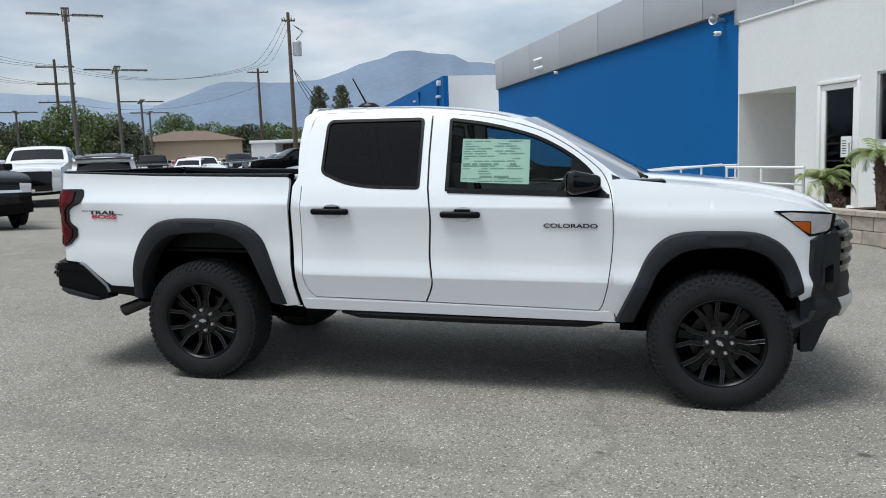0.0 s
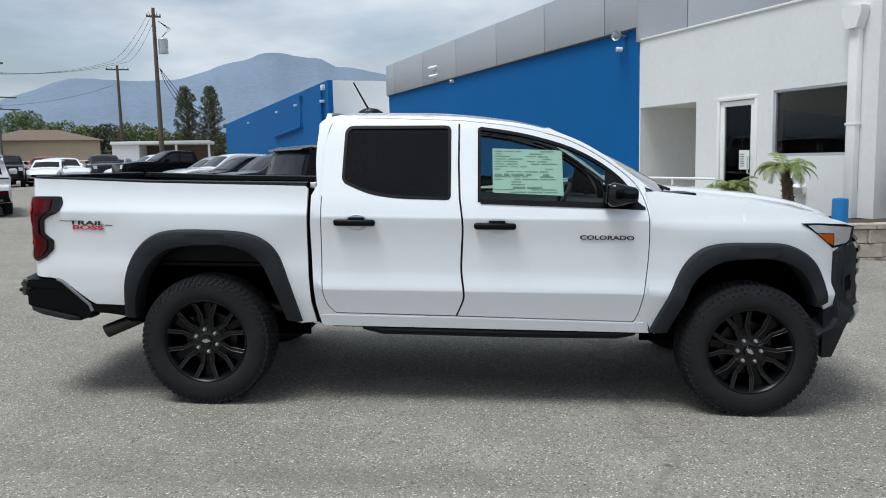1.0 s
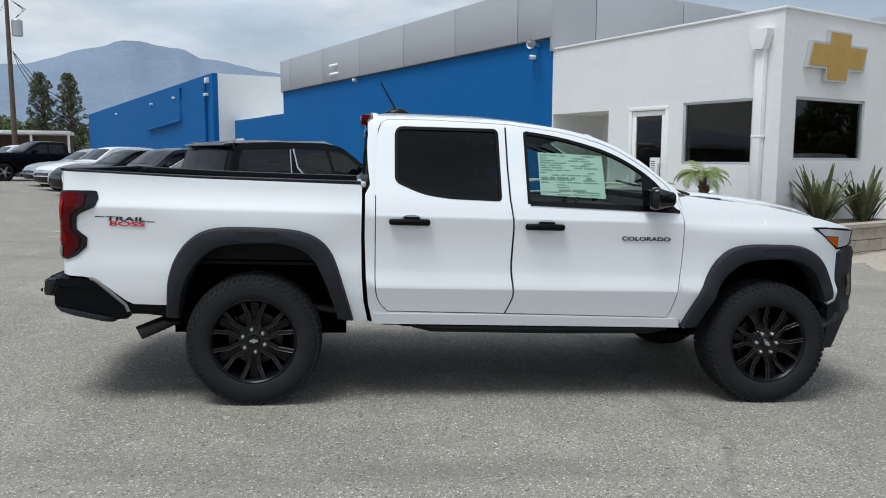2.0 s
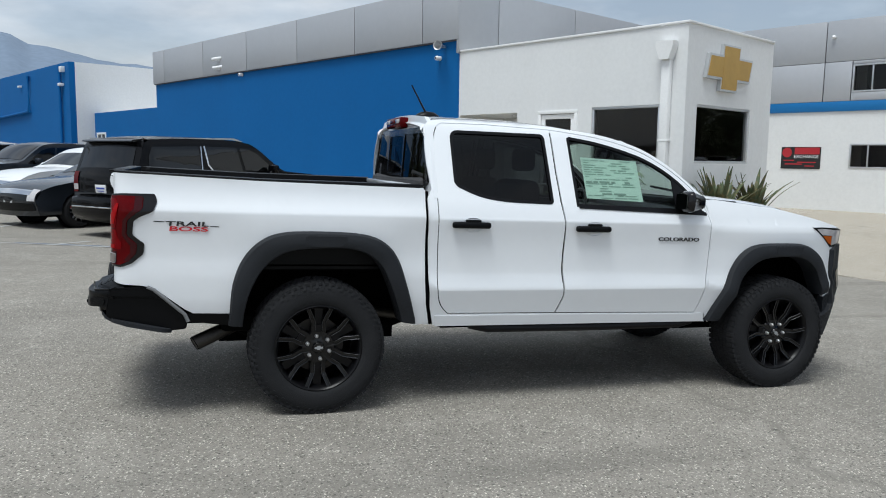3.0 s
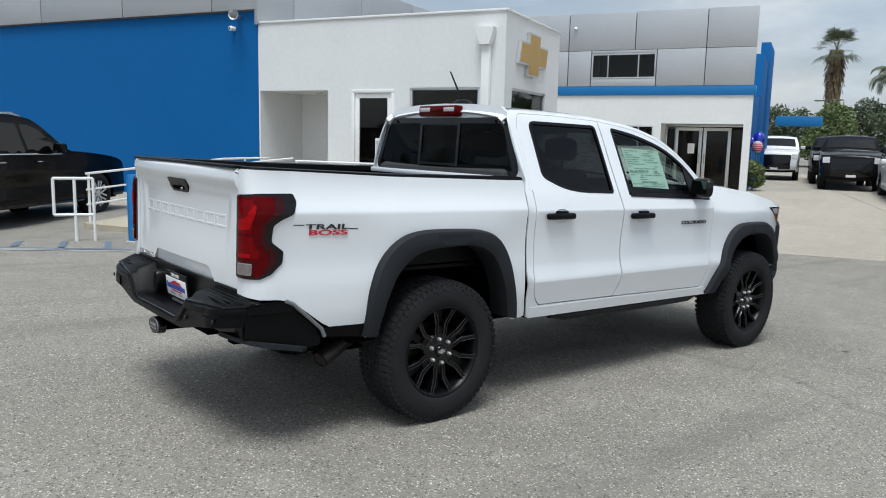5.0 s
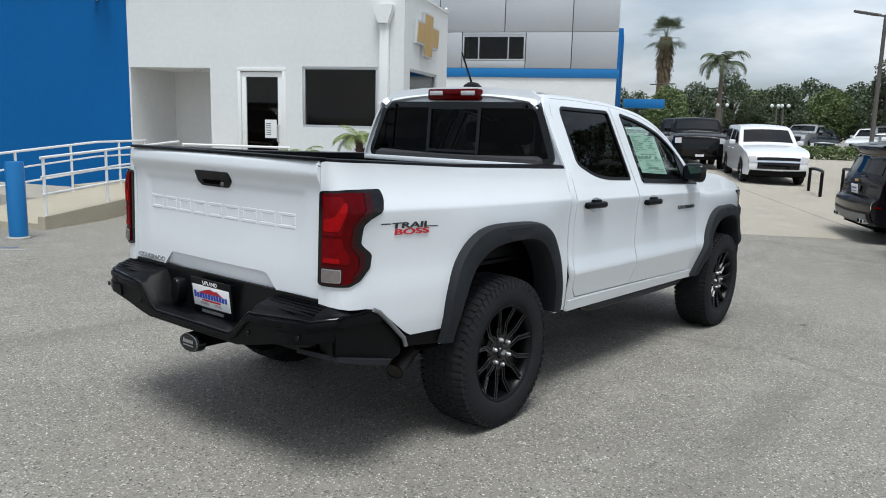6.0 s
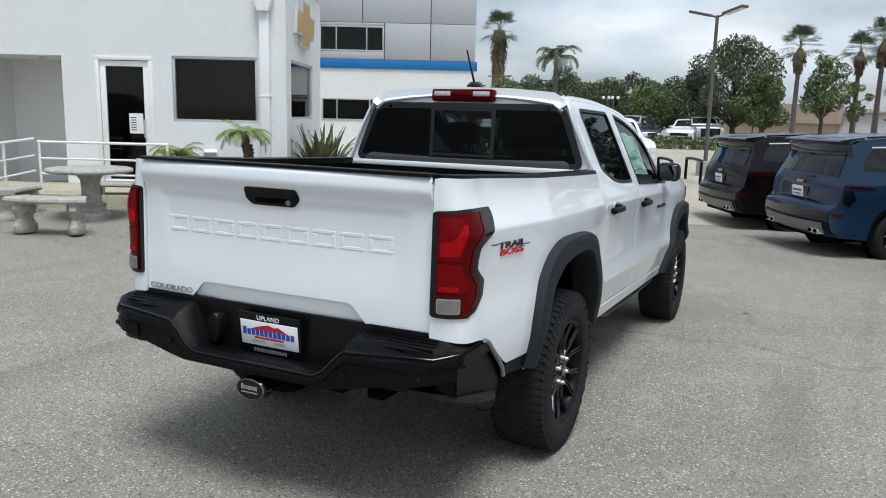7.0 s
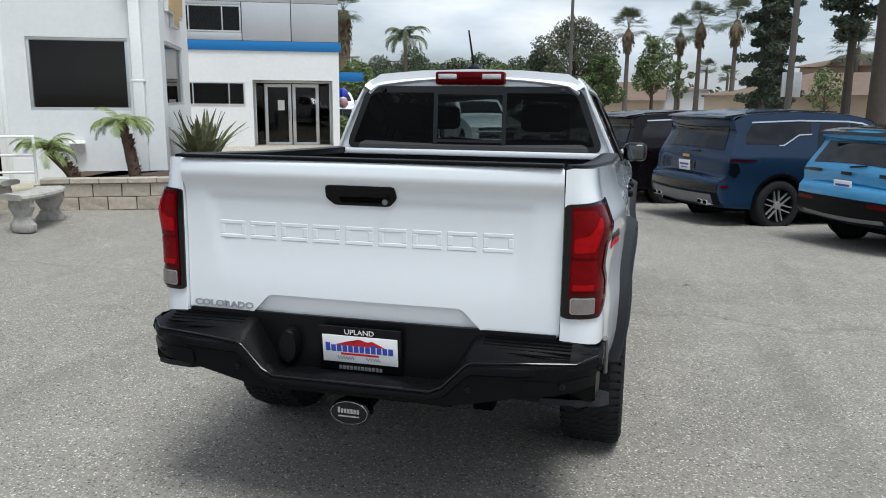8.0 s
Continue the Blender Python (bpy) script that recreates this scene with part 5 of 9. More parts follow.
def tg_map(u, v):
    """The tailgate's skin: rolled lip above, and a shallow panel pressed in."""
    a = abs(u)
    press = 0.0085 * ease((0.66 - 0.16 * (1.265 - v) - a) / 0.07) * ease((v - 0.86) / 0.26) * ease((1.262 - v) / 0.035)
    return (TGX(v) + press + 0.02 * (u / 0.73) ** 2, u, v)


gate = skin("tailgate", rounded([(-0.730, 0.785), (-0.462, 0.785), (-0.378, 0.872), (0.378, 0.872), (0.462, 0.785), (0.730, 0.785), (0.730, 1.392), (-0.730, 1.392)], 0.02, 3), tg_map, WHITE, truck, step=0.024, lip=0.05, flip=-1)
# scooped foot with slanting ends
skin("gate_foot", [(-0.475, 0.780), (0.475, 0.780), (0.386, 0.879), (-0.386, 0.879)], lambda u, v: (tg_map(u, v)[0] + 0.003 + 0.020 * (0.879 - v) / 0.099, u, v), WHITE, gate, step=0.03, lip=0.0, flip=-1)
hand = rounded([(-0.132, 1.302), (0.132, 1.302), (0.137, 1.258), (0.106, 1.230), (-0.106, 1.230), (-0.137, 1.258)], 0.012, 2)
skin("gate_handle", hand, lambda u, v: (tg_map(u, v)[0] - 0.006, u, v), M["satin_black"], gate, step=0.05, lip=0.02, flip=-1)
skin("handle_grip", rounded([(-0.085, 1.262), (0.085, 1.262), (0.078, 1.242), (-0.078, 1.242)], 0.006, 2), lambda u, v: (tg_map(u, v)[0] - 0.009, u, v), M["under"], gate, step=0.08, lip=0.004, flip=-1)
part("camera_eye", lathe(bmesh.new(), [(0.001, -0.012), (0.009, -0.011), (0.011, -0.004)], 12, "X", Matrix.Translation((-1.118, -0.098, 1.250))), M["mill"], gate)
# stamped relief: plain open frames in the white metal
for k in range(9):
    y0, y1 = 0.588 - k * 0.1295, 0.588 - k * 0.1295 - 0.112
    bm = bmesh.new()
    bars = [(1.136, 1.152, y0, y1), (1.082, 1.098, y0, y1), (1.098, 1.136, y0, y0 - 0.022)]
    bars.append((1.098, 1.136, y1 + 0.022, y1))
    for z0, z1, ya, yb in bars:
        q = [(tg_map(y, z)[0] - 0.0022, y, z) for y, z in ((ya - 0.004, z0 + 0.003), (yb + 0.004, z0 + 0.003), (yb + 0.004, z1 - 0.003), (ya - 0.004, z1 - 0.003))]
        o = [(tg_map(y, z)[0] + 0.001, y, z) for y, z in ((ya, z0), (yb, z0), (yb, z1), (ya, z1))]
        A, B = [bm.verts.new(c) for c in q], [bm.verts.new(c) for c in o]
        bm.faces.new(A)
        for j in range(4):
            bm.faces.new((A[j], B[j], B[(j + 1) % 4], A[(j + 1) % 4]))
    bmesh.ops.recalc_face_normals(bm, faces=bm.faces)
    part("stamped_frame", bm, WHITE, gate, smooth=False)
BADGE = Matrix(((0, 0, -1, tg_map(0.575, 0.82)[0] - 0.004), (-1, 0, 0, 0.575), (0, 1, 0, 0.820), (0, 0, 0, 1)))
tagged(lettering("model_badge", "COLORADO", 0.033, M["badge_silver"], gate, BADGE, 0.002, width=0.254, bold=0.001), kind="stuff")
part("gate_cap", box(bmesh.new(), (-1.118, -0.725, 1.388), (-1.045, 0.725, 1.402), 0.006), M["black_trim"], gate)
part("gate_inner", box(bmesh.new(), (-1.06, -0.725, 0.80), (-1.045, 0.725, 1.388)), M["black_trim"], gate)
bm = bmesh.new()
box(bm, (-1.05, -0.77, 0.84), (0.64, 0.77, 0.87))
box(bm, (0.625, -0.77, 0.84), (0.645, 0.77, 1.34))
part("box_floor", bm, M["black_trim"], truck)
part("box_front_cap", box(bmesh.new(), (0.615, -0.76, 1.34), (0.665, 0.76, 1.375), 0.008), WHITE, truck)
for y in (-0.76, 0.76):
    part("stop_bumper", lathe(bmesh.new(), [(0.001, 1.394), (0.012, 1.392), (0.014, 1.378)], 10, "Z", Matrix.Translation((-1.0, y * 0.97, 0))), M["rubber"], truck)

# roof, rear glass, windscreen, bonnet
ROOF = curve_of([(0.66, 1.730), (0.70, 1.775), (0.76, 1.797), (0.9, 1.806), (1.36, 1.806), (1.6, 1.794), (1.9, 1.762), (2.1, 1.722), (2.15, 1.708)])


def roof_map(u, v):
    z0 = ROOF(u)
    half = 0.628 - 0.025 * max(0, (u - 1.8) / 0.4)
    k = abs(v) / half
    return (u, v, z0 - 0.012 + 0.052 * (1 - k ** 2.2) - 0.03 * max(0, (k - 0.9) / 0.1) ** 2)


skin("roof", [(0.675, -0.63), (2.12, -0.61), (2.17, -0.35), (2.19, 0), (2.17, 0.35), (2.12, 0.61), (0.675, 0.63)], roof_map, WHITE, truck, step=0.06, lip=0.03, flip=1)
for y in (-0.535, 0.535):
    skin("roof_ditch", [(0.660, y - 0.014), (2.05, y - 0.014), (2.05, y + 0.014), (0.660, y + 0.014)], lambda u, v: (u, v, roof_map(max(u, 0.675), v)[2] + 0.005 - 3.0 * max(0.0, 0.675 - u)), M["satin_black"], truck, step=0.1, lip=0.0, flip=1)
for side in (-1, 1):
    bm = bmesh.new()
    rows = []
    for u, s in ((0.672, 0), (0.69, 0), (0.74, 0), (0.9, 0), (1.36, 0), (1.6, 0), (1.9, 0), (2.1, 0)):
        z = ROOF(u)
        zt = min(z - 0.002, 1.80)
        rows.append([(u, side * (cab_w(u, zt - 0.06) - 0.013), zt - 0.06), (u, side * (cab_w(u, zt - 0.03) - 0.008), zt - 0.03), (u, side * (cab_w(u, zt) - 0.006), zt), (u, side * 0.612, roof_map(u, 0.612)[2] + 0.0), (u, side * 0.58, roof_map(u, 0.58)[2] - 0.002)])
    grid(bm, rows, flip=side < 0)
    part("roof_rail", bm, WHITE, truck)


def back_map(out):
    return lambda u, v: (0.668 + 0.020 * (v - 1.36) / 0.4 - 0.03 * (1 - (u / 0.8) ** 2) - out + 0.03, u, v)


def back_half(z):
    return 0.842 - 0.46 * (z - 1.36)


rg = [(-back_half(1.375) + 0.062, 1.375), (back_half(1.375) - 0.062, 1.375), (back_half(1.738) - 0.036, 1.738), (-back_half(1.738) + 0.036, 1.738)]
pan = [(-back_half(1.30), 1.30), (back_half(1.30), 1.30), (back_half(1.60), 1.60), (back_half(1.76) - 0.01, 1.76), (0.56, 1.815), (0.3, 1.835), (0, 1.842), (-0.3, 1.835), (-0.56, 1.815), (-back_half(1.76) + 0.01, 1.76), (-back_half(1.60), 1.60)]
skin("cab_back", pan, back_map(0.0), WHITE, truck, holes=(ring(rounded(rg, 0.07, 5), 0.02),), step=0.07, lip=0.03, flip=-1)
part("cab_back_lower", box(bmesh.new(), (0.665, -0.86, 0.5), (0.70, 0.86, 1.31)), WHITE, truck, smooth=False)
SLIDER = [(-0.195, 1.432), (0.195, 1.432), (0.195, 1.700), (-0.195, 1.700)]
bgl = skin("rear_window", rounded(rg, 0.07, 5), back_map(0.012), M["glass_back"], truck, holes=(SLIDER,), step=0.12, lip=0.0, flip=-1, label="dark sliding rear window")
skin("slider_pane", SLIDER, back_map(0.010), M["glass_slider"], bgl, step=0.12, lip=0.0, flip=-1, label="lighter tinted sliding pane").visible_shadow = False
bgl.visible_shadow = False
skin("glass_frame", ring(rounded(rg, 0.07, 5), -0.006), back_map(0.016), M["gloss_black"], bgl, holes=(ring(rounded(rg, 0.07, 5), 0.032),), step=0.2, lip=0.016, flip=-1)
for y in (-0.205, 0.205):
    skin("glass_bar", [(y - 0.013, 1.41), (y + 0.013, 1.41), (y + 0.013, 1.71), (y - 0.013, 1.71)], back_map(0.019), M["gloss_black"], bgl, step=0.2, lip=0.006, flip=-1)
skin("glass_bar", [(-0.205, 1.420), (0.205, 1.420), (0.205, 1.436), (-0.205, 1.436)], back_map(0.019), M["gloss_black"], bgl, step=0.2, lip=0.006, flip=-1)
skin("glass_bar", [(-0.205, 1.696), (0.205, 1.696), (0.205, 1.711), (-0.205, 1.711)], back_map(0.019), M["gloss_black"], bgl, step=0.2, lip=0.006, flip=-1)
# high brake lamp
bm = bmesh.new()
box(bm, (0.635, -0.205, 1.752), (0.72, 0.205, 1.826), 0.014)
chm = part("high_brake_lamp", bm, M["red_lens"], truck)
for a, b in ((-0.185, -0.075), (0.075, 0.185)):
    part("cargo_lens", box(bmesh.new(), (0.630, a, 1.782), (0.640, b, 1.812), 0.005), M["clear_lens"], chm)
part("lamp_core", box(bmesh.new(), (0.629, -0.065, 1.785), (0.638, 0.065, 1.808), 0.004), M["red_lens"], chm)
# aerial
bm = bmesh.new()
lathe(bm, [(0.075, 0.0), (0.07, 0.02), (0.04, 0.042), (0.001, 0.048)], 20, "Z", Matrix.Translation((0.90, 0.03, 1.842)) @ Matrix.Diagonal((1.25, 0.62, 1, 1)))
aer = part("aerial_base", bm, M["satin_black"], truck)
part("aerial_mast", rod(bmesh.new(), (0.885, 0.03, 1.88), (0.775, 0.04, 2.07), 0.0075, 0.005, 8), M["satin_black"], aer)

scr = [(-0.60, 0.0), (0.60, 0.0), (0.76, 1.0), (0.40, 1.04), (0, 1.05), (-0.40, 1.04), (-0.76, 1.0)]


def screen_map(u, v):
    return (2.09 + 0.66 * v + (0.10 + 0.12 * v) * (1 - (u / 0.8) ** 2), u, 1.702 - 0.37 * v + 0.052 * (1 - (u / 0.75) ** 2) - 0.02 * v * v)


ws = skin("windscreen", scr, screen_map, M["glass_clear"], truck, step=0.1, lip=0.0, flip=1)
ws.visible_shadow = False
for side in (-1, 1):
    bm = bmesh.new()
    rows = []
    for k in range(9):
        t = k / 8
        p = Vector(screen_map(side * (0.58 + 0.17 * t), t))
        u = 2.08 + 0.62 * t
        zt = curve_of([(2.08, 1.722), (2.272, 1.664), (2.46, 1.562), (2.60, 1.455), (2.70, 1.372)])(u)
        q = Vector((u, side * (cab_w(u, zt) - 0.012), zt))
        mid = (p + q) / 2 + Vector((0.010, side * 0.010, 0.008))
        rows.append([tuple(p), tuple(mid), tuple(q), (u, side * (cab_w(u, zt - 0.04) - 0.012), zt - 0.04)])
    grid(bm, rows, flip=side > 0)
    part("a_pillar", bm, WHITE, truck)

HOOD = curve_of([(2.68, 1.345), (2.90, 1.340), (3.16, 1.322), (3.46, 1.292), (3.68, 1.254), (3.83, 1.205), (3.93, 1.150), (3.98, 1.10)])


def hood_map(u, v):
    k = abs(v) / 0.80
    bulge = 0.020 * max(0.0, min(1.0, (0.46 - abs(v)) / 0.07))
    return (u - 0.02 + 0.10 * (1 - k ** 2) * max(0, (u - 3.3) / 0.6), v, HOOD(u) + 0.012 + bulge - 0.05 * k ** 3)


skin("bonnet", [(2.80, -0.80), (3.50, -0.805), (3.70, -0.79), (3.86, -0.74), (3.96, -0.60), (3.99, 0), (3.96, 0.60), (3.86, 0.74), (3.70, 0.79), (3.50, 0.805), (2.80, 0.80)], hood_map, WHITE, truck, step=0.06, lip=0.03, flip=1)
bm = bmesh.new()
box(bm, (2.68, -0.78, 1.29), (3.02, 0.78, 1.335), 0.01)
part("cowl", bm, M["satin_black"], truck)
for y in (-0.5, 0.15):
    part("wiper", tube(bmesh.new(), [(2.92, y, 1.345), (2.86, y + 0.1, 1.37), (2.80, y + 0.5, 1.405)], 0.010, 6), M["satin_black"], truck)

# front end
NOSE_X = curve_of([(0.34, -0.16), (0.48, -0.08), (0.53, 0.005), (0.62, 0.045), (0.68, 0.025), (0.75, 0.030), (0.79, 0.010), (0.98, 0.015), (1.04, 0.0), (1.10, -0.05)])


def nose_map(out):
    return lambda u, v: (4.125 + out + NOSE_X(v) - 0.31 * (abs(u) / 0.90) ** 4.2, u, v)


fb = skin("front_bumper", [(-0.90, 0.38), (0.90, 0.38), (0.90, 1.00), (0.82, 1.07), (-0.82, 1.07), (-0.90, 1.00)], nose_map(0.0), M["flare"], truck, step=0.05, lip=0.12, flip=1)
skin("skid_plate", [(-0.72, 0.53), (0.72, 0.53), (0.78, 0.655), (-0.78, 0.655)], nose_map(0.010), M["alu"], fb, step=0.06, lip=0.02, flip=1)
gr = skin("grille", [(-0.74, 0.80), (0.74, 0.80), (0.80, 1.10), (-0.80, 1.10)], nose_map(0.012), M["gloss_black"], truck, step=0.08, lip=0.04, flip=1)
for z in (0.84, 0.91, 0.98, 1.05):
    skin("grille_bar", [(-0.74, z), (0.74, z), (0.74, z + 0.025), (-0.74, z + 0.025)], nose_map(0.022), M["satin_black"], gr, step=0.1, lip=0.01, flip=1)
for side in (-1, 1):
    # bumper ends beside the wheel, and the dark corner under the lamp
    skin("bumper_end", [(3.795, 0.34), (3.785, 0.43), (3.772, 0.60), (3.770, 0.640), (3.862, 0.688), (3.885, 0.75), (3.890, 0.93), (3.872, 1.005), (3.90, 1.03), (3.96, 1.04), (4.00, 0.98), (3.99, 0.62), (3.93, 0.50), (3.865, 0.34)], lambda u, v: (u, side * (cab_w(u, min(max(v, 0.62), 1.1)) + 0.012 - 0.03 * max(0, (0.55 - v) / 0.2)), v), M["flare"], truck, step=0.05, lip=0.05, flip=-side)
    skin("fog_recess", rounded([(3.905, 0.71), (3.955, 0.71), (3.955, 0.86), (3.905, 0.84)], 0.012, 2), lambda u, v: (u, side * (cab_w(u, v) + 0.016), v), M["gloss_black"], truck, step=0.06, lip=0.01, flip=-side)
    part("tow_hook", tube(bmesh.new(), [(3.90, side * 0.45, 0.50), (4.04, side * 0.45, 0.49), (4.07, side * 0.40, 0.49), (4.04, side * 0.35, 0.49), (3.90, side * 0.35, 0.50)], 0.016, 8), M["satin_black"], truck)

# rear bumper
def rb_x(y):
    return -1.235 + 0.012 * abs(y) + 0.15 * max(0.0, (abs(y) - 0.70) / 0.19) ** 2


def rb_map(out):
    return lambda u, v: (rb_x(u) - out + 0.10 * max(0, 0.56 - v), u, v)


half_face = [(0.36, 0.556), (0.45, 0.572), (0.60, 0.606), (0.74, 0.628), (0.862, 0.644), (0.868, 0.690), (0.885, 0.692), (0.885, 0.728), (0.80, 0.722), (0.445, 0.708), (0.425, 0.695), (0.345, 0.614), (0.30, 0.594)]
rb = skin("rear_bumper", half_face + [(-y, z) for y, z in half_face[::-1]], rb_map(0.0), M["black_trim"], truck, step=0.05, lip=0.05, flip=-1)
# the lip under the ledge, and the boxed corner below it
lip_line = [(0.0, 0.594, 0.572), (0.30, 0.594, 0.572), (0.350, 0.618, 0.586), (0.430, 0.699, 0.664), (0.450, 0.711, 0.676), (0.62, 0.716, 0.684), (0.80, 0.724, 0.694), (0.86, 0.729, 0.699), (0.884, 0.732, 0.702)]
for s in (-1, 1):
    bm = bmesh.new()
    grid(bm, [[(rb_x(y) + dx, s * y, z0 + (z1 - z0) * k) for dx, k in ((0.004, 0.0), (-0.009, 0.06), (-0.012, 0.3), (-0.011, 0.85), (-0.006, 1.0), (0.006, 1.06))] for y, z0, z1 in lip_line], flip=s < 0)
    part("bumper_lip", bm, M["black_trim"], rb)
    skin("corner_box", rounded([(s * 0.62, 0.616), (s * 0.852, 0.650), (s * 0.858, 0.684), (s * 0.63, 0.672)], 0.008, 2), rb_map(0.007), M["black_trim"], rb, step=0.06, lip=0.010, flip=-1)
# step pads and the lowered middle
bm = bmesh.new()
edge = [(-0.870, 0.742, 0.752), (-0.80, 0.730, 0.785), (-0.445, 0.716, 0.785), (-0.425, 0.703, 0.77), (-0.345, 0.620, 0.626), (-0.30, 0.599, 0.603), (0.30, 0.599, 0.603), (0.345, 0.620, 0.626), (0.425, 0.703, 0.77), (0.445, 0.716, 0.785), (0.80, 0.730, 0.785), (0.870, 0.742, 0.752)]
grid(bm, [[(rb_x(y) - 0.004, y, z - 0.012), (rb_x(y) + 0.005, y, z + 0.004), (rb_x(y) + 0.030, y, z + 0.012), (rb_x(y) + 0.045, y, z + 0.30 * (q - z) + 0.012), (-1.09, y, q - 0.006), (-1.03, y, q)] for y, z, q in edge])
part("step_pad", bm, M["black_trim"], rb, "ribbed black plastic step pad")
part("edge_bead", tube(bmesh.new(), [(rb_x(y) + 0.002, y, z + 0.002) for y, z, q in edge], 0.005, 8), M["gloss_black"], rb)
for s in (-1, 1):
    for k in range(5):
        part("pad_rib", box(bmesh.new(), (-1.172 + k * 0.018, min(s * 0.47, s * 0.78), 0.745 + 0.008 * k), (-1.166 + k * 0.018, max(s * 0.47, s * 0.78), 0.750 + 0.008 * k)), M["black_trim"], rb, smooth=False)
part("bumper_back", box(bmesh.new(), (-1.085, -0.72, 0.55), (-1.05, 0.72, 0.80)), M["satin_black"], rb, smooth=False)
for side in (-1, 1):
    for poly, out in (([(-1.10, 0.748), (-0.925, 0.757), (-0.888, 0.742), (-0.836, 0.692), (-1.12, 0.698)], 0.885), ([(-1.12, 0.704), (-0.846, 0.700), (-0.742, 0.600), (-0.726, 0.560), (-0.730, 0.508), (-0.80, 0.500), (-1.00, 0.532), (-1.12, 0.585)], 0.866)):
        bm = bmesh.new()
        prism(bm, rounded(poly, 0.012, 2), side * 0.78, side * out)
        bmesh.ops.bevel(bm, geom=[e for e in bm.edges if e.is_manifold and e.calc_face_angle(0) > 1.2 and min(abs(q.co.y) for q in e.verts) > out - 0.005], offset=0.010, segments=2, affect="EDGES")
        part("bumper_corner", bm, M["black_trim"], rb)
    # tread plate sticking out under the corner
    bm = bmesh.new()
    plan = rounded([(-1.165, 0.68), (-1.135, 0.80), (-1.080, 0.880), (-1.00, 0.912), (-0.84, 0.908), (-0.80, 0.87), (-0.80, 0.70), (-1.0, 0.66)], 0.012, 2)
    low, up = [bm.verts.new((x, side * y, 0.490 - 0.23 * (x + 0.8))) for x, y in plan], [bm.verts.new((x, side * y, 0.512 - 0.23 * (x + 0.8))) for x, y in plan]
    bm.faces.new(low)
    bm.faces.new(up)
    for k in range(len(plan)):
        j = (k + 1) % len(plan)
        bm.faces.new((low[k], low[j], up[j], up[k]))
    bmesh.ops.recalc_face_normals(bm, faces=bm.faces)
    part("corner_step", bm, M["flare"], rb, "textured grey-black corner step", smooth=False)
    part("corner_flange", tube(bmesh.new(), [(-0.915, side * 0.884, 0.757), (-0.884, side * 0.886, 0.742), (-0.812, side * 0.886, 0.672), (-0.738, side * 0.884, 0.598), (-0.722, side * 0.884, 0.556)], 0.010, 8), M["skid"], rb, "pale grey edge strip")
    bm = bmesh.new()
    lathe(bm, [(0.001, -0.006), (0.010, -0.006), (0.012, -0.001)], 12, "X", Matrix.Translation((rb_x(0.36) - 0.002, side * 0.44, 0.625)))
    part("parking_sensor", bm, M["satin_black"], rb)
    bm = bmesh.new()
    lathe(bm, [(0.001, -0.006), (0.010, -0.006), (0.012, -0.001)], 12, "X", Matrix.Translation((rb_x(0.74) - 0.004, side * 0.76, 0.662)))
    part("parking_sensor", bm, M["satin_black"], rb)
# plate with a dealer insert
plm = pose(-1.108, 0.0, 0.690, 0, -8, 0)
pl = part("plate_frame", box(bmesh.new(), (-0.006, -0.162, -0.090), (0.004, 0.162, 0.090), 0.004), M["satin_black"], truck)
pl.matrix_basis = plm
part("plate", box(bmesh.new(), (-0.009, -0.148, -0.052), (-0.004, 0.148, 0.056), 0.002), M["plate_white"], pl)
RT = Matrix(((0, 0, -1, 0), (-1, 0, 0, 0), (0, 1, 0, 0), (0, 0, 0, 1)))
lettering("plate_text", "UPLAND", 0.028, M["plate_white"], pl, Matrix.Translation((-0.0075, 0, 0.071)) @ RT, 0.0008, width=0.115)
bm = bmesh.new()
for k in range(12):
    a = 0.135 - k * 0.0225
    box(bm, (-0.0105, a - 0.018, -0.008), (-0.0095, a, 0.018 + 0.008 * (k in (0, 8))))
tagged(part("plate_print", bm, M["decal_blue"], pl, smooth=False), kind="stuff")
bm = bmesh.new()
prism(bm, [(-0.10, 0.018), (-0.05, 0.034), (-0.02, 0.030), (0.0, 0.046), (0.03, 0.036), (0.05, 0.042), (0.10, 0.018)], 0.0088, 0.0094, Matrix(((0, -1, 0, 0), (-1, 0, 0, 0), (0, 0, 1, 0), (0, 0, 0, 1))))
box(bm, (-0.0105, -0.075, -0.020), (-0.0095, 0.075, -0.012))
part("plate_emblem", bm, M["decal_red"], pl, smooth=False)
bm = bmesh.new()
for k in range(30):
    y = 0.085 - (k // 2) * 0.0115
    if abs(y) > 0.02:
        z = -0.038 + 0.006 * (k % 2)
        box(bm, (-0.0105, y - 0.005 + 0.005 * (k % 2), z), (-0.0095, y + 0.005 * (k % 2), z + 0.006))
for k in range(12):
    y = 0.085 - k * 0.0145
    box(bm, (-0.0105, y - 0.010, -0.080), (-0.007, y, -0.066))
tagged(part("plate_check", bm, M["badge_silver"], pl, smooth=False), kind="stuff")
part("trailer_socket", lathe(bmesh.new(), [(0.001, -0.05), (0.045, -0.05), (0.05, -0.04), (0.05, 0.0)], 16, "X", Matrix.Translation((-1.085, 0.285, 0.685)) @ Matrix.Diagonal((1, 0.75, 1.35, 1))), M["satin_black"], truck)
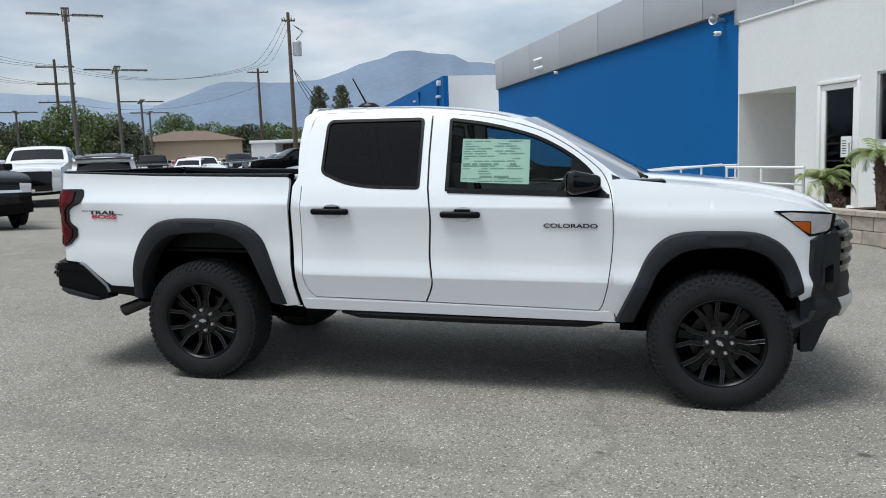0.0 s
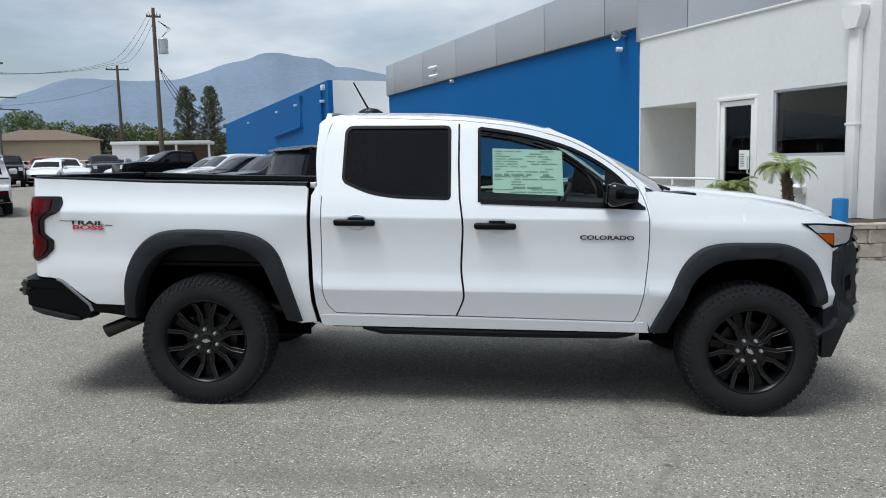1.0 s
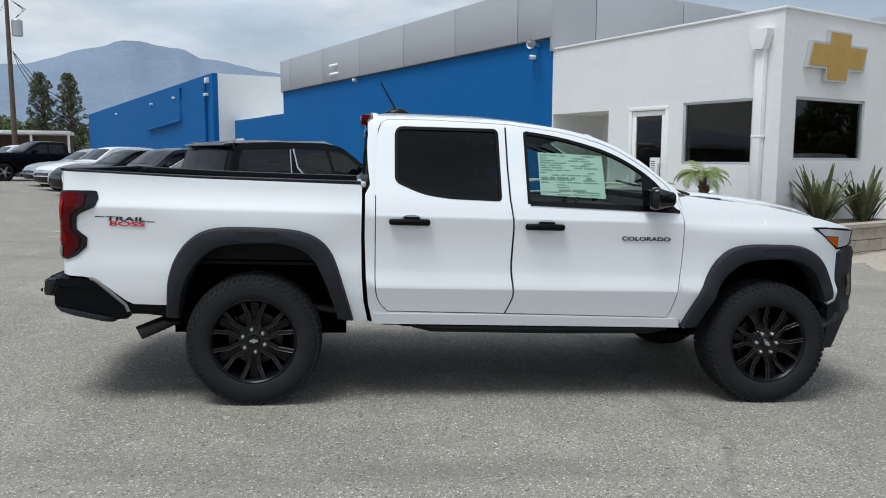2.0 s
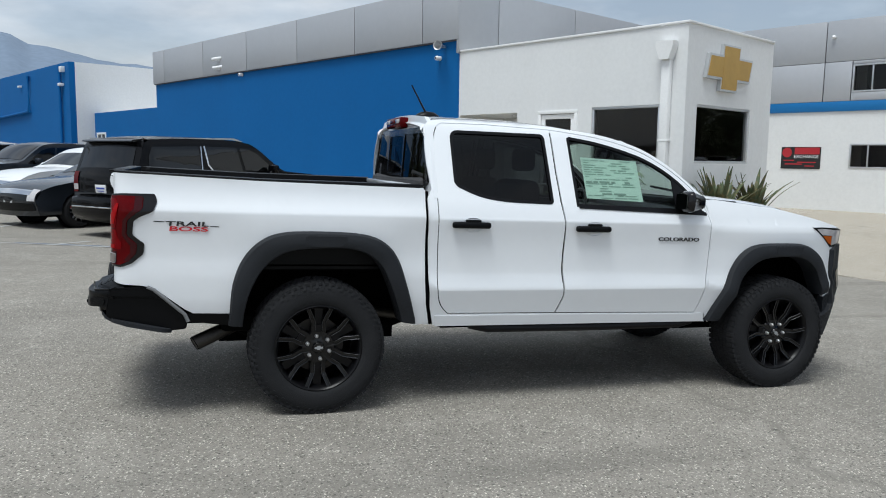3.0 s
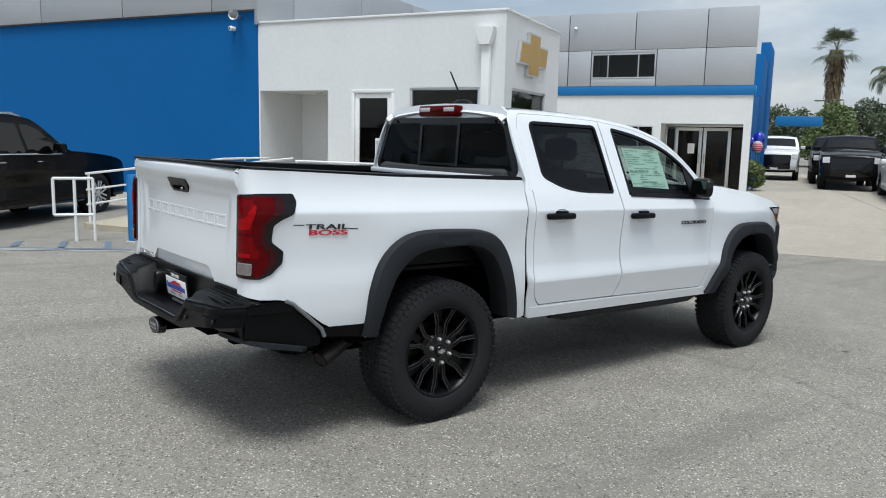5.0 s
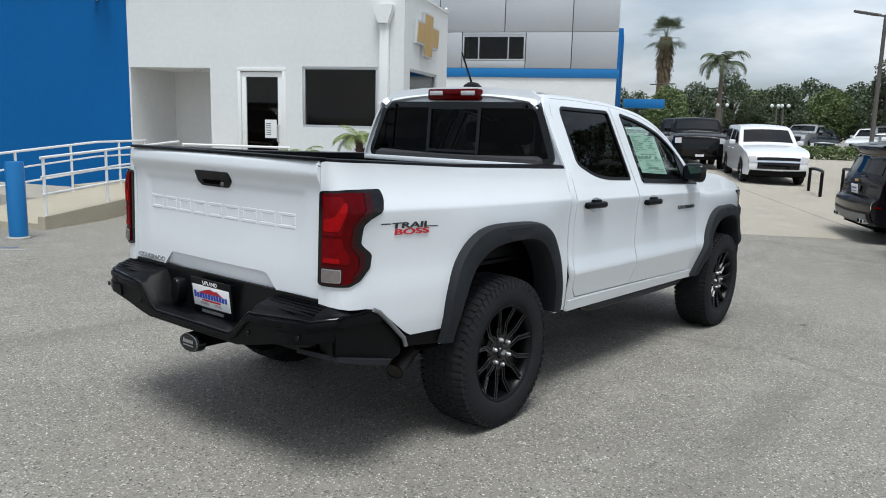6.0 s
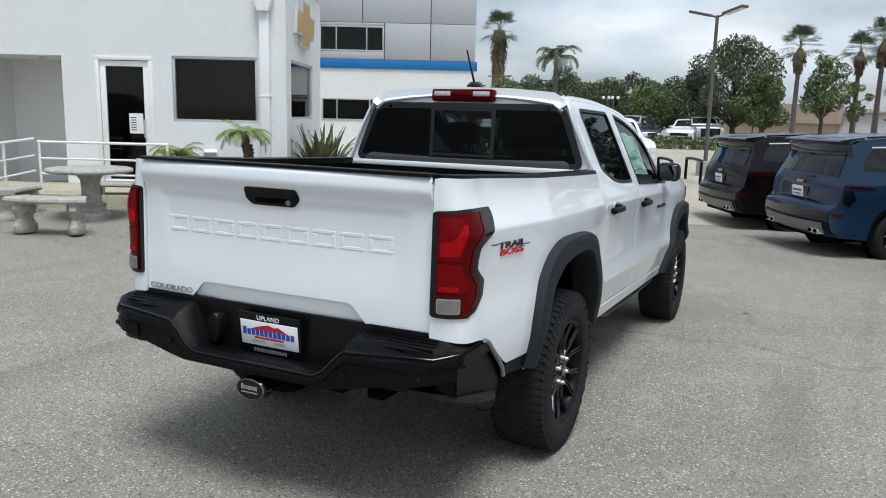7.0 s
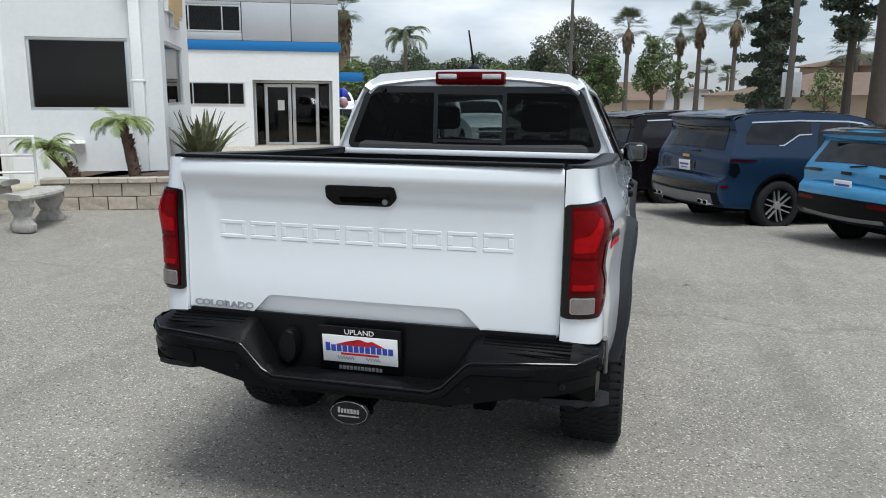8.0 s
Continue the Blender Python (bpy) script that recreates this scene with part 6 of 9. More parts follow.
# hitch with an oval cover
bm = bmesh.new()
box(bm, (-1.19, -0.05, 0.47), (-0.6, 0.04, 0.53), 0.006)
box(bm, (-1.08, -0.35, 0.49), (-1.0, 0.35, 0.54), 0.01)
part("tow_hitch", bm, M["under"], truck)
bm = bmesh.new()
lathe(bm, [(0.001, -0.045), (0.066, -0.045), (0.076, -0.036), (0.078, 0.0)], 28, "X", Matrix.Translation((-1.20, -0.006, 0.495)) @ Matrix.Diagonal((1, 1.0, 0.60, 1)))
cov = part("hitch_cover", bm, M["gloss_black"], truck, "oval black hitch cover with a pale rim")
bm = bmesh.new()
lathe(bm, [(0.0690, -0.0465), (0.0702, -0.0465), (0.0702, -0.042)], 28, "X", Matrix.Translation((-1.20, -0.006, 0.495)) @ Matrix.Diagonal((1, 1.0, 0.60, 1)))
for k in range(7):
    box(bm, (-1.2475, 0.036 - k * 0.012 - 0.009, 0.494), (-1.2455, 0.036 - k * 0.012, 0.510 if k else 0.515))
box(bm, (-1.2475, -0.046, 0.480), (-1.2455, 0.034, 0.485))
part("cover_print", bm, M["badge_silver"], cov, smooth=False)

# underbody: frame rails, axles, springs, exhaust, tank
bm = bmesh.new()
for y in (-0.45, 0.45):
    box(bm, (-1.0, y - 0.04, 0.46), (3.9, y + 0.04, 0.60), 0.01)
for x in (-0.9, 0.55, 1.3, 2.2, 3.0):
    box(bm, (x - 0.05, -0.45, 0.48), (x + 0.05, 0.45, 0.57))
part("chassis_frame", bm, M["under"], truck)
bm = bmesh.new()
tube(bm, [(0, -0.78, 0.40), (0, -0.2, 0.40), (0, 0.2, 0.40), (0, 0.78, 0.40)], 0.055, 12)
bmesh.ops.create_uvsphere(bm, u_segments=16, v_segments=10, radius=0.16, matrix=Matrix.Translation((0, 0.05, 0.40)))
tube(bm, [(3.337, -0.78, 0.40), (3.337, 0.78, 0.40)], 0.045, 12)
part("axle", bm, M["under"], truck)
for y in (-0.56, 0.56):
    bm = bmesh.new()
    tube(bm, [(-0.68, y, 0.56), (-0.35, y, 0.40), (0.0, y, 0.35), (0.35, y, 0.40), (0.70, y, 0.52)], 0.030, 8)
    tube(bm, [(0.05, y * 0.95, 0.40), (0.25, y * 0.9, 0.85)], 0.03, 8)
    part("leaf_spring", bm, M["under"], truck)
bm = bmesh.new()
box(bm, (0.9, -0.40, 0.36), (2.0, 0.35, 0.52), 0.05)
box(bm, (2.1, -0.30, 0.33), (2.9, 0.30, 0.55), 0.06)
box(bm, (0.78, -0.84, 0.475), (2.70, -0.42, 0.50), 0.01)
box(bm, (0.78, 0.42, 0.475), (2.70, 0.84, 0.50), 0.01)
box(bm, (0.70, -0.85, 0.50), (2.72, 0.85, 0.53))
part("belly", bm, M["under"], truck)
for side in (-1, 1):
    bm = bmesh.new()
    tube(bm, [(0.98, side * 0.835, 0.486), (1.1, side * 0.85, 0.462), (1.9, side * 0.85, 0.455), (2.55, side * 0.845, 0.458), (2.66, side * 0.83, 0.478)], 0.026, 10)
    part("rock_rail", bm, M["satin_black"], truck)
bm = bmesh.new()
tube(bm, [(0.6, -0.55, 0.50), (0.1, -0.66, 0.60), (-0.30, -0.70, 0.56), (-0.46, -0.725, 0.505), (-0.58, -0.755, 0.455), (-0.69, -0.790, 0.405)], [0.034, 0.034, 0.036, 0.038, 0.042, 0.043], 14)
ex = part("exhaust_pipe", bm, M["steel"], truck)
part("exhaust_shield", box(bmesh.new(), (-0.56, -0.83, 0.475), (-0.22, -0.60, 0.575), 0.03), M["under"], truck)
bm = bmesh.new()
lathe(bm, [(0.0405, 0.0), (0.036, 0.08)], 14, "X", pose(-0.6935, -0.7912, 0.4035, 0, -24, 17))
part("exhaust_mouth", bm, M["under"], ex)

# the rear overhang is a little longer and the lifted body stands a little higher over its wheels
def settle(ob):
    for c in ob.children:
        if c.type == "MESH" and c.matrix_basis == Matrix.Identity(4):
            up = 0.026 if c.name.startswith(("fender_flare", "flare_pad", "wheel_house")) else 0.013
            for v in c.data.vertices:
                v.co.x -= 0.054 * ease((-0.50 - v.co.x) / 0.55)
                v.co.z += up
            settle(c)
        else:
            m = c.matrix_basis
            c.matrix_basis = Matrix.Translation((-0.054 * ease((-0.50 - m[0][3]) / 0.55), 0, 0.013)) @ m


settle(truck)


# wheels
def build_wheel(parent, m):
    hub = new("wheel")
    hub.parent = parent
    hub.matrix_basis = m
    R, wd = 0.408, 0.137
    prof = [(0.254, -0.118), (0.262, -0.127), (0.276, -0.136), (0.300, -0.142), (0.340, -0.141), (0.368, -0.135), (0.386, -0.124), (0.398, -0.108), (0.403, -0.085), (0.404, 0.0), (0.403, 0.085), (0.398, 0.108), (0.386, 0.124), (0.340, 0.141), (0.276, 0.136), (0.254, 0.118)]
    tyre = part("tyre", lathe(bmesh.new(), prof, 80, "Y"), M["rubber"], hub, "all-terrain tyre")
    # tread blocks: shoulders and ribs
    verts, faces = [], []

    def block(a0, a1, y0, y1, r0, r1, skew=0.0, drop=0.0):
        b = len(verts)
        for r, k in ((r0, 0.0), (r1, 0.12)):
            for a, y in ((a0, y0), (a1, y0), (a1, y1), (a0, y1)):
                aa = a + skew * (y / wd) + (k * (a1 - a0) if a == a0 else -k * (a1 - a0))
                rr = r - (drop if abs(y) > 0.115 else 0)
                verts.append((rr * math.cos(aa), y, rr * math.sin(aa)))
        for q in ((4, 5, 6, 7), (0, 1, 5, 4), (1, 2, 6, 5), (2, 3, 7, 6), (3, 0, 4, 7)):
            faces.append([b + i for i in q])
    N = 64
    for k in range(N):
        a = k * math.tau / N
        w = math.tau / N
        for y0, y1, off in ((-0.070, -0.042, 0.0), (-0.034, -0.006, 0.5), (0.006, 0.034, 0.0), (0.042, 0.070, 0.5)):
            block(a + off * w, a + off * w + w * 0.80, y0, y1, 0.400, 0.4095, 0.10)
        for s in (-1, 1):
            e = 0.16 if k % 2 else 0.0
            block(a + w * 0.25 * s, a + w * 0.25 * s + w * 0.74, min(s * 0.078, s * 0.131), max(s * 0.078, s * 0.131), 0.392, 0.4085, 0.0, 0.010)
            # lugs running down the shoulder
            r1 = 0.352 if k % 2 else 0.366
            b = len(verts)
            for aa in (a + w * 0.14, a + w * 0.58):
                for r, y in ((0.399, 0.1255), (0.384, 0.1325), (r1, 0.1425), (r1, 0.135)):
                    verts.append((r * math.cos(aa + (0.399 - r) * 0.9), s * y, r * math.sin(aa + (0.399 - r) * 0.9)))
            for q in ((0, 1, 5, 4), (1, 2, 6, 5), (2, 3, 7, 6), (0, 3, 2, 1), (4, 5, 6, 7)):
                faces.append([b + i for i in q])
    mesh = bpy.data.meshes.new("tread")
    mesh.from_pydata(verts, [], faces)
    mesh.materials.append(M["rubber"])
    bm = bmesh.new()
    bm.from_mesh(mesh)
    bmesh.ops.recalc_face_normals(bm, faces=bm.faces)
    bm.to_mesh(mesh)
    bm.free()
    tr = new("tread", mesh)
    tr.parent = hub
    tagged(tr, kind="stuff")
    bm = bmesh.new()
    lathe(bm, [(0.238, -0.122), (0.243, -0.128), (0.238, -0.131), (0.229, -0.122), (0.222, -0.10), (0.208, -0.02), (0.206, 0.10), (0.235, 0.12)], 64, "Y")
    part("rim", bm, M["satin_black"], hub)
    part("brake_disc", lathe(bmesh.new(), [(0.001, -0.012), (0.165, -0.012), (0.165, 0.012), (0.001, 0.012)], 40, "Y"), M["steel"], hub)
    part("wheel_back", lathe(bmesh.new(), [(0.001, 0.035), (0.207, 0.035)], 40, "Y"), M["under"], hub)
    bm = bmesh.new()
    box(bm, (-0.175, -0.04, 0.03), (-0.10, 0.03, 0.14), 0.02)
    part("brake_caliper", bm, M["steel"], hub)
    # six forked spokes: two cranked arms each, with thin bright edges, and shields between them
    ARM = [(Vector((0.048, 0, 0.015)), -0.094, 0.017), (Vector((0.104, 0, 0.023)), -0.096, 0.0145), (Vector((0.152, 0, 0.050)), -0.101, 0.0135), (Vector((0.2565, 0, 0.062)), -0.126, 0.0125)]
    bm = bmesh.new()
    edges = []
    for s in (-1, 1):
        rows, lo, hi = [], [], []
        for i, (p, y, hw) in enumerate(ARM):
            t = (ARM[min(i + 1, 3)][0] - ARM[max(i - 1, 0)][0]).normalized()
            n = Vector((-t.z, 0, t.x))
            row = [p + n * (hw * k) + Vector((0, y + d, 0)) for k, d in ((1.25, 0.045), (1.0, 0.006), (0.86, 0.0), (0.45, 0.001), (0.3, 0.006), (-0.3, 0.006), (-0.45, 0.001), (-0.86, 0.0), (-1.0, 0.006), (-1.25, 0.045))]
            rows.append([Vector((q.x, q.y, q.z * s)) for q in row])
            lo.append(rows[-1][2] + Vector((0, -0.0006, 0)))
            hi.append(rows[-1][7] + Vector((0, -0.0006, 0)))
        grid(bm, rows)
        edges += [lo[1:], hi[2:]]
    bmesh.ops.recalc_face_normals(bm, faces=bm.faces)
    sp = part("spoke", bm, M["gloss_black"], hub, smooth=False)
    for e in edges:
        part("milled_edge", tube(bmesh.new(), e, 0.0014, 6), M["mill_dull"], sp, "thin bright milled edge")
    for k in range(1, 6):
        again(sp, hub, Matrix.Rotation(k * math.tau / 6, 4, "Y"))
    bm = bmesh.new()
    prism(bm, rounded([(0.052, -0.020), (0.112, -0.036), (0.136, -0.026), (0.136, 0.026), (0.112, 0.036), (0.052, 0.020)], 0.006, 2), -0.088, -0.050)
    prism(bm, [(0.136, -0.020), (0.136, 0.020), (0.243, 0.026), (0.243, -0.026)], -0.072, -0.050)
    web = part("spoke_web", bm, M["satin_black"], hub, smooth=False)
    web.matrix_basis = Matrix.Rotation(math.tau / 12, 4, "Y")
    for k in range(1, 6):
        again(web, hub, Matrix.Rotation(math.tau / 12 + k * math.tau / 6, 4, "Y"))
    part("hub_plate", lathe(bmesh.new(), [(0.001, -0.098), (0.040, -0.098), (0.055, -0.092), (0.095, -0.092), (0.105, -0.080), (0.105, -0.04)], 36, "Y"), M["gloss_black"], hub)
    part("hub_cap", lathe(bmesh.new(), [(0.001, -0.112), (0.030, -0.111), (0.036, -0.104), (0.037, -0.095)], 28, "Y"), M["gloss_black"], hub)
    bm = bmesh.new()
    prism(bm, [(x * 0.027, z * 0.027) for x, z in bar], -0.1145, -0.1115)
    prism(bm, [(x * 0.027, z * 0.027) for x, z in cross_block], -0.1150, -0.1115)
    part("cap_emblem", bm, M["badge_silver"], hub, smooth=False)
    bm = bmesh.new()
    lathe(bm, [(0.001, -0.116), (0.007, -0.115), (0.0115, -0.109), (0.0125, -0.088)], 10, "Y", Matrix.Translation((0.070, 0, 0)))
    nut = part("wheel_nut", bm, M["nut"], hub)
    nut.matrix_basis = Matrix.Rotation(0.35, 4, "Y")
    for k in range(1, 6):
        again(nut, hub, Matrix.Rotation(0.35 + k * math.tau / 6, 4, "Y"))
    for c in [q for q in hub.children_recursive if q.name.split(".")[0] in ("rim", "wheel_back")]:
        if not c.data.get("widened"):
            c.data["widened"] = True
            c.data.transform(Matrix.Diagonal((1.075, 1, 1.075, 1)))
    return hub


YW = 0.818
w1 = build_wheel(truck, pose(0, -YW, 0.402))


def more_wheel(m):
    o = new("wheel")
    o.parent = truck
    o.matrix_basis = m
    for c in w1.children:
        n = again(c, o, c.matrix_basis)
        if "kind" in c:
            n["kind"] = c["kind"]


more_wheel(pose(3.337, -YW, 0.402, 0, 40, 0))
more_wheel(pose(0, YW, 0.402, 0, 0, 180))
more_wheel(pose(3.337, YW, 0.402, 0, 20, 180))

# cabin
def seat(x, y, w):
    s = new("seat")
    s.parent = truck
    s.matrix_basis = pose(x, y, 0)
    part("cushion", box(bmesh.new(), (-0.05, -w / 2, 0.78), (0.48, w / 2, 0.95), 0.05), M["seat"], s)
    bm = bmesh.new()
    box(bm, (-0.08, -w / 2, 0.88), (0.07, w / 2, 1.46), 0.05, pose(-0.02, 0, 0, 0, -10, 0))
    part("backrest", bm, M["seat"], s)
    for yy in ((0.0,) if w < 0.8 else (-0.42, 0.42)):
        bm = bmesh.new()
        box(bm, (-0.27, yy - 0.13, 1.50), (-0.17, yy + 0.13, 1.66), 0.04)
        part("headrest", bm, M["seat"], s)


seat(1.72, -0.38, 0.54)
seat(1.72, 0.38, 0.54)
seat(0.98, 0.0, 1.40)
bm = bmesh.new()
box(bm, (2.38, -0.78, 1.00), (2.75, 0.78, 1.24), 0.06)
box(bm, (0.72, -0.80, 0.53), (2.70, 0.80, 0.60))
box(bm, (1.75, -0.12, 0.6), (2.5, 0.12, 0.95), 0.03)
part("dashboard", bm, M["seat"], truck)
part("headliner", box(bmesh.new(), (0.80, -0.56, 1.755), (2.0, 0.56, 1.765)), M["room_wall"], truck, smooth=False)
bm = bmesh.new()
T = pose(2.30, 0.38, 1.20, 0, -65, 0)
for k in range(24):
    a, b = k * math.tau / 24, (k + 1) * math.tau / 24
    rod(bm, T @ Vector((0.18 * math.cos(a), 0.18 * math.sin(a), 0)), T @ Vector((0.18 * math.cos(b), 0.18 * math.sin(b), 0)), 0.015, n=6)
rod(bm, T @ Vector((0, 0, 0)), T @ Vector((0, 0, -0.18)), 0.03, n=8)
part("steering_wheel", bm, M["seat"], truck)
# price sheet behind the front glass
sheet = [(1.775, 1.340), (1.770, 1.610), (2.200, 1.600), (2.205, 1.325)]
stk = skin("price_sheet", sheet, cab_map(-1, -0.012), M["sticker"], truck, step=0.15, lip=0.0, flip=1, label="pale green printed price sheet inside the window")
bm = bmesh.new()
rng = random.Random(4)
for row in range(17):
    z = 1.595 - row * 0.0155
    x = 1.785
    while x < 2.18:
        w = rng.uniform(0.03, 0.10)
        if rng.random() < 0.62 and x + w < 2.19:
            hgt = 0.004 if row not in (9, 14) else 0.011
            q = [cab_map(-1, -0.0095)(u, v) for u, v in ((x, z - hgt), (x + w, z - hgt), (x + w, z), (x, z))]
            bm.faces.new([bm.verts.new(p) for p in q])
        x += w + 0.012
part("print_bars", bm, M["ink"], stk, smooth=False)
# ---- porch, ramp, rails ----
porch = thing("porch", "raised beige concrete porch with a ramp", "porch", m=BW, kind="structure")
part("slab", box(bmesh.new(), (0.0, -1.90, -0.5), (4.62, 0.0, 0.23), 0.012), M["ramp"], porch)
bm = bmesh.new()
prism(bm, [(-1.90, 0.226), (-5.35, 0.03), (-5.35, -0.5), (-1.90, -0.5)], 0.55, 2.25, Matrix(((0, 1, 0, 0), (1, 0, 0, 0), (0, 0, 1, 0), (0, 0, 0, 1))))
part("ramp", bm, M["ramp"], porch, smooth=False)
bm = bmesh.new()
prism(bm, [(-1.90, 0.30), (-5.35, 0.13), (-5.35, -0.5), (-1.90, -0.5)], 2.251, 2.37, Matrix(((0, 1, 0, 0), (1, 0, 0, 0), (0, 0, 1, 0), (0, 0, 0, 1))))
part("ramp_kerb", bm, M["ramp"], porch, smooth=False)


def railing(pts, posts, label):
    """White tube railing along pts (s, w, foot height) with three rails and its posts."""
    r = thing("railing", label, "railing", "porch railings", BW)
    for h, rad in ((0.83, 0.022), (0.56, 0.017), (0.31, 0.017)):
        part("rail", tube(bmesh.new(), [(s, w, z + h) for s, w, z in pts], rad, 8), M["white_metal"], r)
    for s, w, z in posts:
        part("post", rod(bmesh.new(), (s, w, z - 0.02), (s, w, z + 0.83), 0.022, n=8), M["white_metal"], r)


railing([(2.31, -5.3, 0.13), (2.31, -1.86, 0.29)], [(2.31, w, 0.30 + (w + 1.9) * 0.049) for w in (-5.25, -3.9, -2.7)], "white painted steel tube railing along the ramp")
railing([(2.35, -1.80, 0.24), (4.50, -1.80, 0.24)], [(s, -1.80, 0.24) for s in (2.37, 3.4, 4.48)], "white painted steel tube railing along the porch")
railing([(0.6, -5.3, 0.035), (0.6, -1.9, 0.23), (0.6, -0.4, 0.23)], [(0.6, w, 0.23 + min(0, w + 1.9) * 0.057) for w in (-5.25, -3.9, -2.6, -1.25, -0.45)], "white painted steel tube railing along the ramp")


def bollard(x, y, h, r, lab):
    b = thing("bollard", lab, "bollard", "blue bollards", Matrix.Translation((x, y, zg(x, y) - 0.02)))
    part("sleeve", lathe(bmesh.new(), [(r, 0.0), (r, h - 0.03), (r * 0.92, h - 0.008), (0.001, h)], 24, "Z"), M["blue_band"], b)
    part("foot_ring", lathe(bmesh.new(), [(r + 0.03, 0.0), (r + 0.03, 0.035), (r - 0.002, 0.05)], 24, "Z"), M["cast_stone"], b)


bollard(0.93, 7.35, 1.02, 0.115, "blue plastic-sleeved bollard at the foot of the ramp")
bollard(6.5, 4.9, 0.93, 0.10, "blue plastic-sleeved bollard beside the planter")

# accessible parking sign bracket and painted bay
rack = thing("barrier_rack", "small white tube barrier beside the parking bay", "barrier", m=Matrix.Translation((0.20, 7.86, zg(0.20, 7.86) - 0.06)) @ pose(0, 0, 0, 0, 0, -20))
bm = bmesh.new()
for z in (0.45, 0.98):
    rod(bm, (-0.25, 0, z), (0.28, 0, z), 0.022, n=8)
for x in (-0.25, 0.03, 0.28):
    rod(bm, (x, 0, 0.0 if x > 0 else 0.45), (x, 0, 0.98), 0.022, n=8)
part("frame", bm, M["white_metal"], rack)
bays = thing("bay_marking", "worn blue and white painted bay lines on the asphalt", "road marking", kind="structure")


def stripe(a, b, w, material, name="line"):
    a, b = Vector(a), Vector(b)
    t = (b - a).normalized()
    n = Vector((-t.y, t.x)) * w / 2
    k = 8
    bm = bmesh.new()
    rows = []
    for i in range(k + 1):
        p = a + (b - a) * i / k
        rows.append([(q.x, q.y, zg(q.x, q.y) + 0.005) for q in (p - n, p + n)])
    grid(bm, rows, flip=True)
    part(name, bm, M[material], bays)


H2 = Vector((math.cos(radians(55)), math.sin(radians(55))))
for k in range(5):
    p = Vector((0.35, 6.75)) + Vector((-0.82, 0.57)) * (0.62 * k)
    stripe(p, p + H2 * 0.85 + Vector((-0.25, 0.1)), 0.09, "stripe_blue", "hatch_line")
stripe((0.6, 6.55), (-3.6, 8.75), 0.10, "stripe_blue")
stripe((0.6, 6.35), (-3.7, 8.62), 0.06, "stripe_white")
stripe((-3.0, 8.2), (-1.0, 13.2), 0.10, "stripe_white")
stripe((-5.6, 9.6), (-3.2, 15.4), 0.10, "stripe_white")
stripe((-6.8, 10.2), (-0.2, 6.9), 0.08, "stripe_white")

# ---- planter ----
planter = thing("planter", "raised planter of tan split-face concrete blocks", "planter", m=BW, kind="structure")
LINE = [(4.66, -1.92), (5.5, -1.92), (6.45, -1.90), (6.85, -1.70), (7.12, -1.30), (7.25, -0.6), (7.27, 0.9), (7.27, 2.9)]
soil = [(4.68, -1.8), (6.4, -1.78), (6.75, -1.6), (7.0, -1.25), (7.12, -0.6), (7.14, 2.85), (6.06, 2.85), (6.06, -0.01), (4.68, -0.01)]
bm = bmesh.new()
prism(bm, soil, 0, 1, Matrix(((1, 0, 0, 0), (0, 0, 1, 0), (0, 0.85, 0, -0.45), (0, 0, 0, 1))))
part("soil", bm, M["soil"], planter, smooth=False)


def along(line, d):
    for a, b in zip(line, line[1:]):
        a, b = Vector(a), Vector(b)
        L = (b - a).length
        if d <= L:
            return a + (b - a) * d / L, (b - a).normalized()
        d -= L
    return Vector(line[-1]), (Vector(line[-1]) - Vector(line[-2])).normalized()


TOTAL = sum((Vector(b) - Vector(a)).length for a, b in zip(LINE, LINE[1:]))
rng = random.Random(11)
block_meshes = []
for k in range(5):
    bm = bmesh.new()
    box(bm, (-0.196, 0.0, 0.004), (0.196, 0.15, 0.196), 0.006, segs=1)
    bmesh.ops.subdivide_edges(bm, edges=[e for e in bm.edges if e.calc_length() > 0.1], cuts=1, use_grid_fill=True)
    for v in bm.verts:
        if v.co.y < 0.01:
            v.co.y -= rng.uniform(-0.002, 0.006)
    block_meshes.append(finish("block", bm, M["block"], False))
part("mortar_core", tube(bmesh.new(), [(4.5, -1.0, -0.2), (4.6, -1.0, -0.2)], 0.02, 4), M["mortar"], planter)
for course in range(3):
    d = 0.2 if course % 2 else 0.0
    while d < TOTAL:
        p, t = along(LINE, d)
        o = new("block", block_meshes[rng.randrange(5)])
        o.parent = planter
        o.matrix_basis = Matrix.Translation((p.x, p.y, -0.212 + course * 0.2)) @ Matrix.Rotation(math.atan2(t.y, t.x), 4, "Z")
        d += 0.405
d = 0.1
cap_mesh = finish("cap_stone", box(bmesh.new(), (-0.199, -0.03, 0.0), (0.199, 0.20, 0.075), 0.008, segs=1), M["block"], False)
while d < TOTAL:
    p, t = along(LINE, d)
    o = new("cap_stone", cap_mesh)
    o.parent = planter
    o.matrix_basis = Matrix.Translation((p.x, p.y, 0.390)) @ Matrix.Rotation(math.atan2(t.y, t.x), 4, "Z")
    d += 0.405


